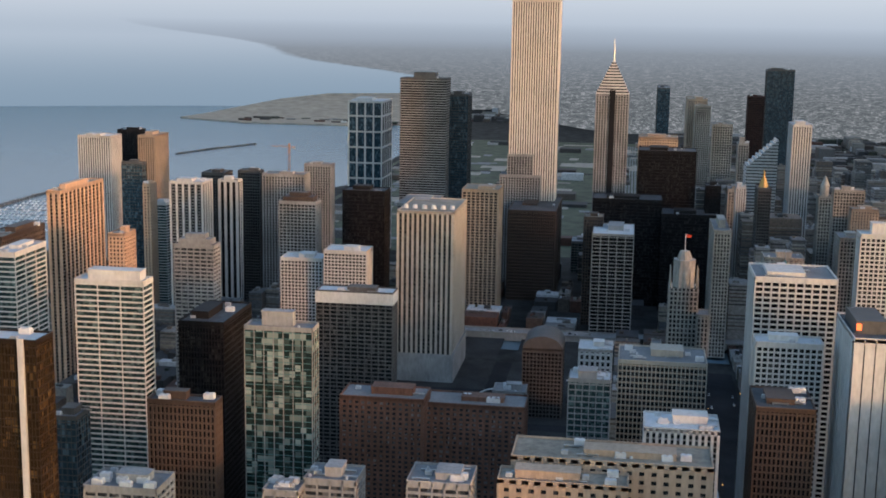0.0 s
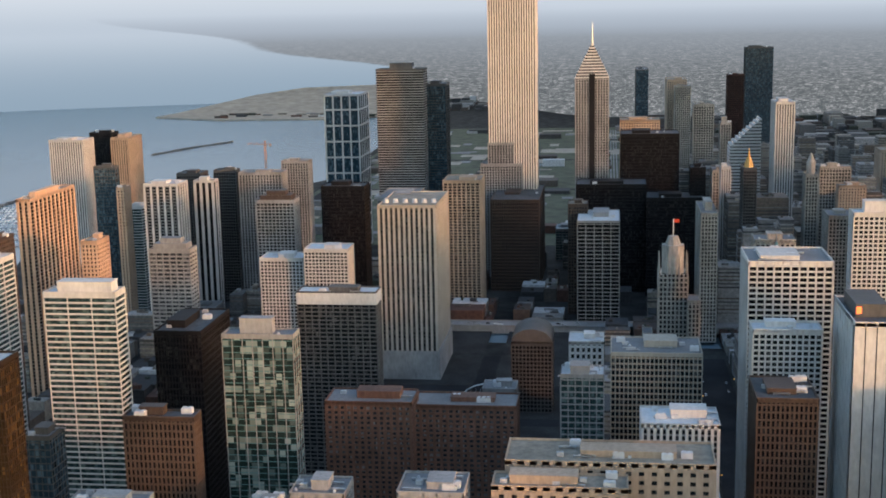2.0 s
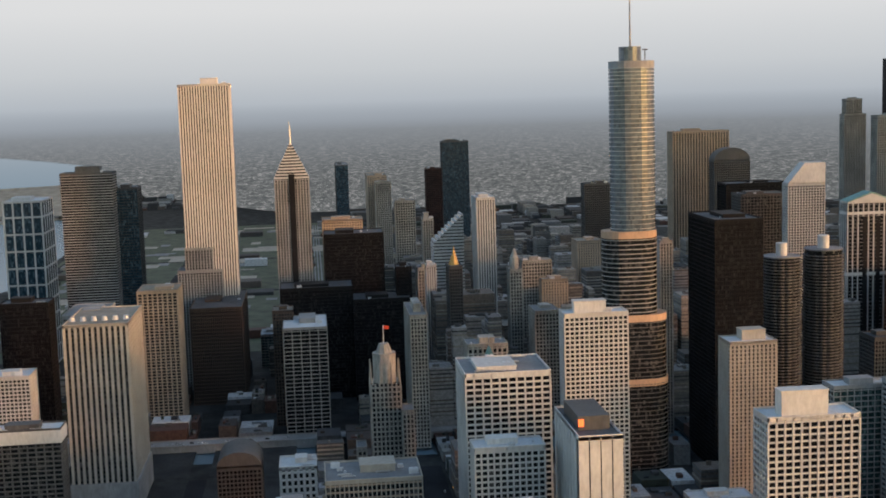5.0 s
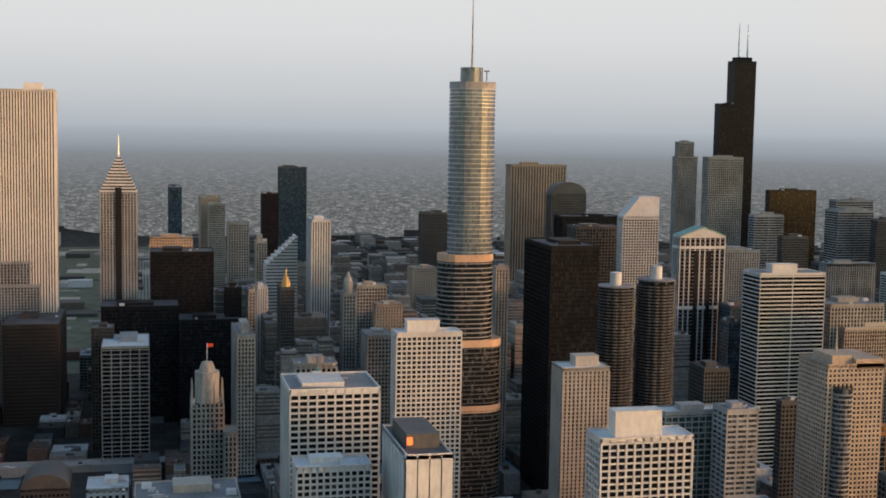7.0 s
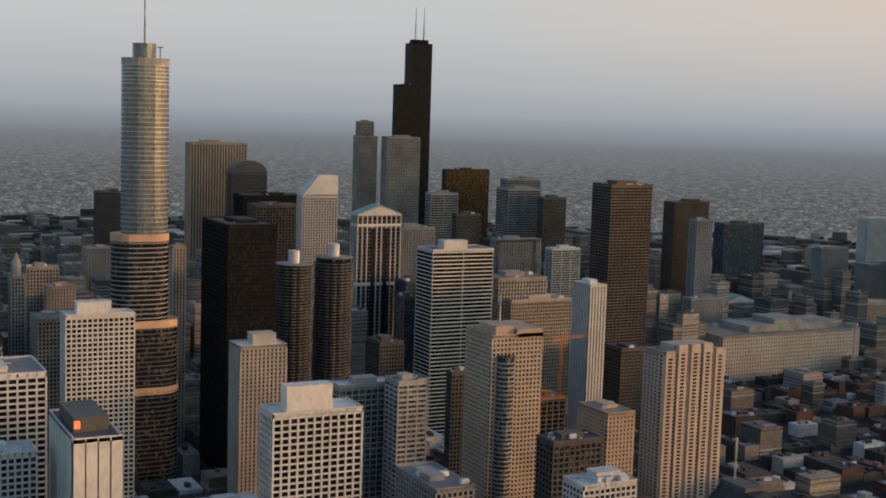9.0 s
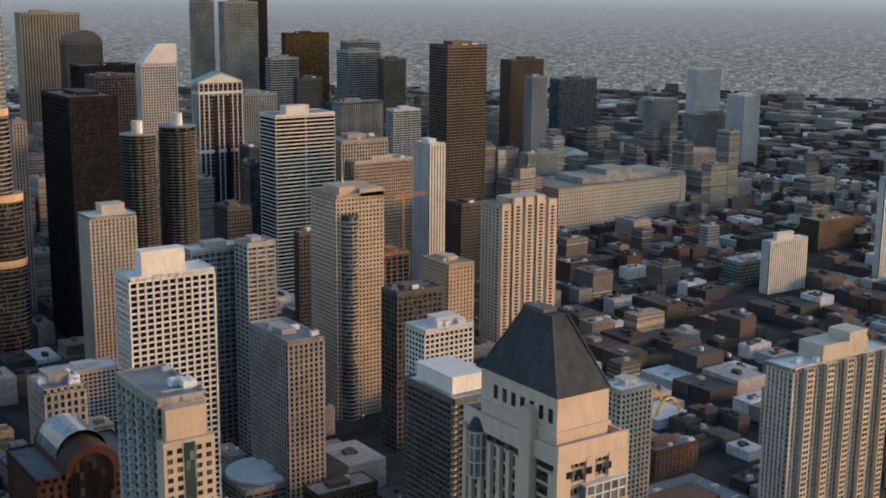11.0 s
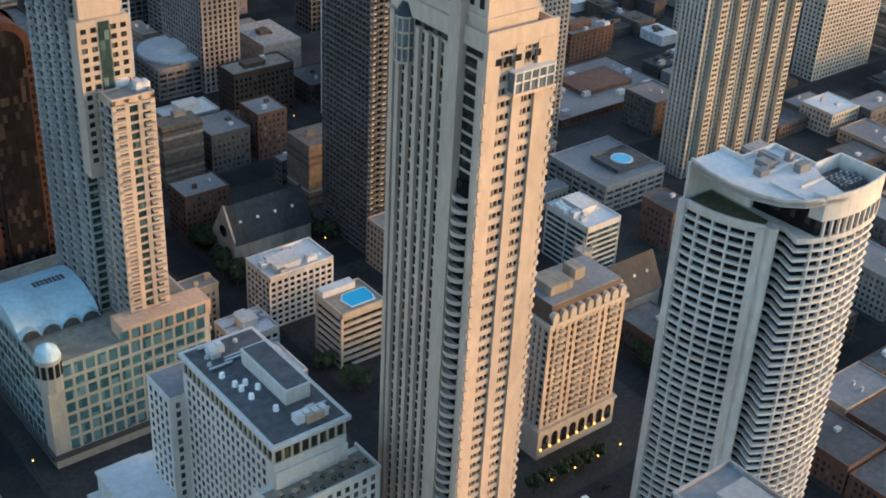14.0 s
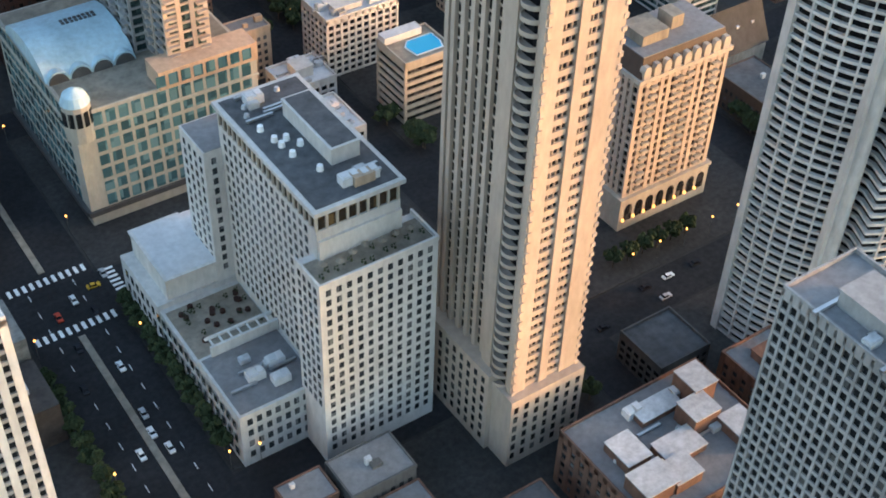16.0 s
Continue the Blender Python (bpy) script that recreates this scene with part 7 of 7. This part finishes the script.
breakwater([(-1075, 1250), (-1068, 1562), (-1060, 1702), (-1065, 1895), (-1066, 2120), (-1020, 2210)], 4, "long dark stone breakwater round the harbour")
breakwater([(-1074, 2853), (-1031, 2992), (-965, 3140)], 4, "thin dark stone breakwater in the lake")
pen_edge = [(-1454, 3908), (-1202, 3781), (-882, 3785), (-640, 3900), (-640, 4500), (-840, 4510), (-1090, 4460), (-1255, 4400), (-1330, 4250), (-1420, 4060)]
# far edge raised: stands in for flat land lying beyond the backdrop
pen_z = [0.6, 0.6, 0.6, 0.6, 50, 60, 56, 36, 14, 3]
n_ = len(pen_edge)
tagged(new("peninsula", verts_mesh("peninsula", [(x, y, -8) for x, y in pen_edge] + [(x, y, z) for (x, y), z in zip(pen_edge, pen_z)], [tuple(range(n_, 2 * n_))] + [(i, (i + 1) % n_, n_ + (i + 1) % n_, n_ + i) for i in range(n_)], "sandy_grass")), "low sandy peninsula with trees, its far part tilted up", "land", kind="structure")
spots = []
for _ in range(520):
    u = rng.random()
    spots.append((-1430 + 760 * u, 3905 - 90 * min(1.0, u * 3) + rng.uniform(0, 90), 1, rng.uniform(3, 8)))
for _ in range(160):
    u = rng.random()
    spots.append((-1400 + 190 * u + rng.uniform(-15, 15), 4100 + 240 * u + rng.uniform(-30, 10), 6 + 26 * u, rng.uniform(4, 9)))
forest("peninsula_trees", spots, "dark trees along the sandy peninsula")
pale = []
for _ in range(26):
    x, y = rng.uniform(-1250, -700), rng.uniform(3830, 3960)
    pale.append((x - rng.uniform(5, 22), x + rng.uniform(5, 22), y - 5, y + 5, 0.4, rng.uniform(4, 9)))
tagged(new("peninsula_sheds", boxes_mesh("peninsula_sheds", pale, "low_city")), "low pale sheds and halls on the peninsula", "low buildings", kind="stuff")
hull = prism_mesh("hull", [(-1.6, -4), (0, -6.5), (1.6, -4), (1.5, 5), (-1.5, 5)], -3.2, -1.9, "white_paint")
cab = boxes_mesh("cabin", [(-1.0, 1.0, -2, 2.4, -1.9, -0.6)], "white_paint")
mst = prism_mesh("mast", circle(0, 0, 0.1, 5), -1.9, 10, "steel")
for i in range(120):
    row, k = divmod(i, 16)
    bt_ = thing("moored_boat", "white moored boat in the harbour", "boat", -1040 + k * 12.5 + rng.uniform(-1.5, 1.5), 1350 + row * 52 + rng.uniform(-4, 4), 0, "moored boats")
    part("hull", hull, bt_)
    part("cabin", cab, bt_)
    if i % 3:
        part("mast", mst, bt_)


far_boats, docks = [], []
for row in range(26):
    y = 1376 + row * 26
    if row % 2:
        docks.append((-1046, -845, y + 13, y + 15, -3.4, -2.4))
    for k in range(24):
        if rng.random() < 0.8 and not (row % 2 and row < 16):
            x = -1044 + k * 8.4 + rng.uniform(-1, 1)
            far_boats += [(x - 1.5, x + 1.5, y - 5.5, y + 5, -3.3, -1.7), (x - 0.9, x + 0.9, y - 2, y + 2.5, -1.7, -0.4), (x - 0.12, x + 0.12, y - 0.1, y + 0.1, -1.7, 9)]
tagged(new("moored_fleet", boxes_mesh("moored_fleet", far_boats, "white_paint")), "crowded rows of white moored yachts", "boats", kind="stuff")
tagged(new("dock", boxes_mesh("dock", docks, "breakwater_stone")), "long dark floating docks between moored boats", "dock", kind="structure")


# ---- small landmarks ----
yl = thing("yellow_arch", "yellow painted steel arch over a flat roofed diner", "arch", 640, 640)
arc_v, arc_f = [], []
for i in range(21):
    a = math.pi * i / 20
    x, z = 13 * math.cos(a), 20 * math.sin(a)
    for dx_, dy_ in ((-0.7, -0.7), (0.7, -0.7), (0.7, 0.7), (-0.7, 0.7)):
        arc_v.append((x + dx_ * math.cos(a), dy_, z + dx_ * math.sin(a)))
for i in range(20):
    for k in range(4):
        arc_f.append((4 * i + k, 4 * i + (k + 1) % 4, 4 * i + 4 + (k + 1) % 4, 4 * i + 4 + k))
arch_me = verts_mesh("arch_band", arc_v, arc_f, "yellow_paint")
part("arch_band", arch_me, yl, loc=(0, -8, 0))
part("arch_band", arch_me, yl, loc=(0, 10, 0))
part("diner_roof", boxes_mesh("diner_roof", [(-16, 16, -14, 16, 0, 7), (-17, 17, -15, 17, 7, 8)], "white_roof"), yl, "white flat diner roof")
FOOT.append((620, 660, 622, 660))


def tower_crane(x, y, h, jib, ang, label):
    c = thing("tower_crane", label, "crane", x, y)
    leg = boxes_mesh("mast_leg", [(-0.16, 0.16, -0.16, 0.16, 0, h)], "orange_paint")
    for sx in (-0.9, 0.9):
        for sy in (-0.9, 0.9):
            part("mast_leg", leg, c, loc=(sx, sy, 0))
    br = boxes_mesh("brace", [(-0.9, 0.9, -1.0, -0.85, 0, 0.2), (-0.9, 0.9, 0.85, 1.0, 0, 0.2)], "orange_paint")
    for k in range(int(h / 2.5)):
        part("brace", br, c, loc=(0, 0, k * 2.5))
    o = part("jib", boxes_mesh("jib", [(-jib * 0.3, jib, -0.6, -0.35, h, h + 0.3), (-jib * 0.3, jib, 0.35, 0.6, h, h + 0.3), (-jib * 0.3, jib * 0.9, -0.12, 0.12, h + 1.6, h + 1.9), (-0.6, 0.6, -0.6, 0.6, h, h + 5)], "orange_paint"), c)
    o.rotation_euler = (0, 0, ang)
    part("counterweight", boxes_mesh("counterweight", [(-1.5, 1.5, -1, 1, h - 2, h)], "grey_concrete"), c, loc=(-jib * 0.28 * math.cos(ang), -jib * 0.28 * math.sin(ang), 0))


tower_crane(583, 905, 135, 30, 0.15, "orange lattice tower crane over a building site")
tower_crane(-418, 1480, 165, 26, 2.9, "red orange tower crane behind the towers")

# glass drum building with teal tiers and the vaulted hall
dr = thing("glass_drum", "teal glass drum building with round roof court", "building", -55.5, 520)
for k in range(9):
    r = 21 - 0.5 * k
    part("drum_glass", prism_mesh("drum_glass", circle(0, 0, r - 0.6, 28), k * 9.0, k * 9.0 + 7.5, "glass_teal"), dr)
    part("drum_band", prism_mesh("drum_band", circle(0, 0, r, 28), k * 9.0 + 7.5, k * 9.0 + 9.0, "white_concrete"), dr)
ring_o, ring_i = circle(0, 0, 17, 28), circle(0, 0, 11, 28)
rv = [(x, y, z) for z in (81, 88) for x, y in ring_o] + [(x, y, z) for z in (81, 88) for x, y in ring_i]
rf = []
for i in range(28):
    j = (i + 1) % 28
    rf += [(i, j, 28 + j, 28 + i), (56 + i, 84 + i, 84 + j, 56 + j), (28 + i, 28 + j, 84 + j, 84 + i)]
part("roof_ring", verts_mesh("roof_ring", rv, rf, "teal_panel"), dr, "teal roof ring")
roof_units(dr, 14, 14, 81, 31, 8)

# white arch bridge pylon by the river
br_ = thing("footbridge", "white steel arch footbridge near the river", "bridge", -95, 985)
av, af = [], []
for i in range(17):
    a = math.pi * i / 16
    x, z = 24 * math.cos(a), 14 * math.sin(a)
    av += [(x, -0.6, z), (x, 0.6, z), (x * 0.95, 0.6, z * 0.95), (x * 0.95, -0.6, z * 0.95)]
for i in range(16):
    for k in range(4):
        af.append((4 * i + k, 4 * i + (k + 1) % 4, 4 * i + 4 + (k + 1) % 4, 4 * i + 4 + k))
part("arch", verts_mesh("arch", av, af, "white_paint"), br_)
part("deck", boxes_mesh("deck", [(-30, 30, -2.5, 2.5, 0.2, 3.5)], "white_concrete"), br_)
hg = boxes_mesh("hanger", [(-0.12, 0.12, -0.12, 0.12, 3.5, 9)], "steel")
for i in range(9):
    part("hanger", hg, br_, loc=(-16 + 4 * i, 0, 0))

# elevated drive along the river with its traffic
ed = tagged(new("river_drive", boxes_mesh("river_drive", [(-700, 300, 1212, 1232, -2, 6), (-700, 300, 1211, 1212, 6, 7.1), (-700, 300, 1232, 1233, 6, 7.1)], "grey_concrete")), "concrete double deck riverside drive", "road", kind="structure")
rng = random.Random(8)
for _ in range(22):
    make_car(rng.uniform(-420, 120), rng.choice((1217, 1221, 1226)), math.pi / 2, *PAINT[rng.choice((0, 1, 2, 2))])
for o in [o for o in scene.collection.objects if o.get("category") == "car" and 1214 < o.location.y < 1230]:
    o.location.z = 6.02
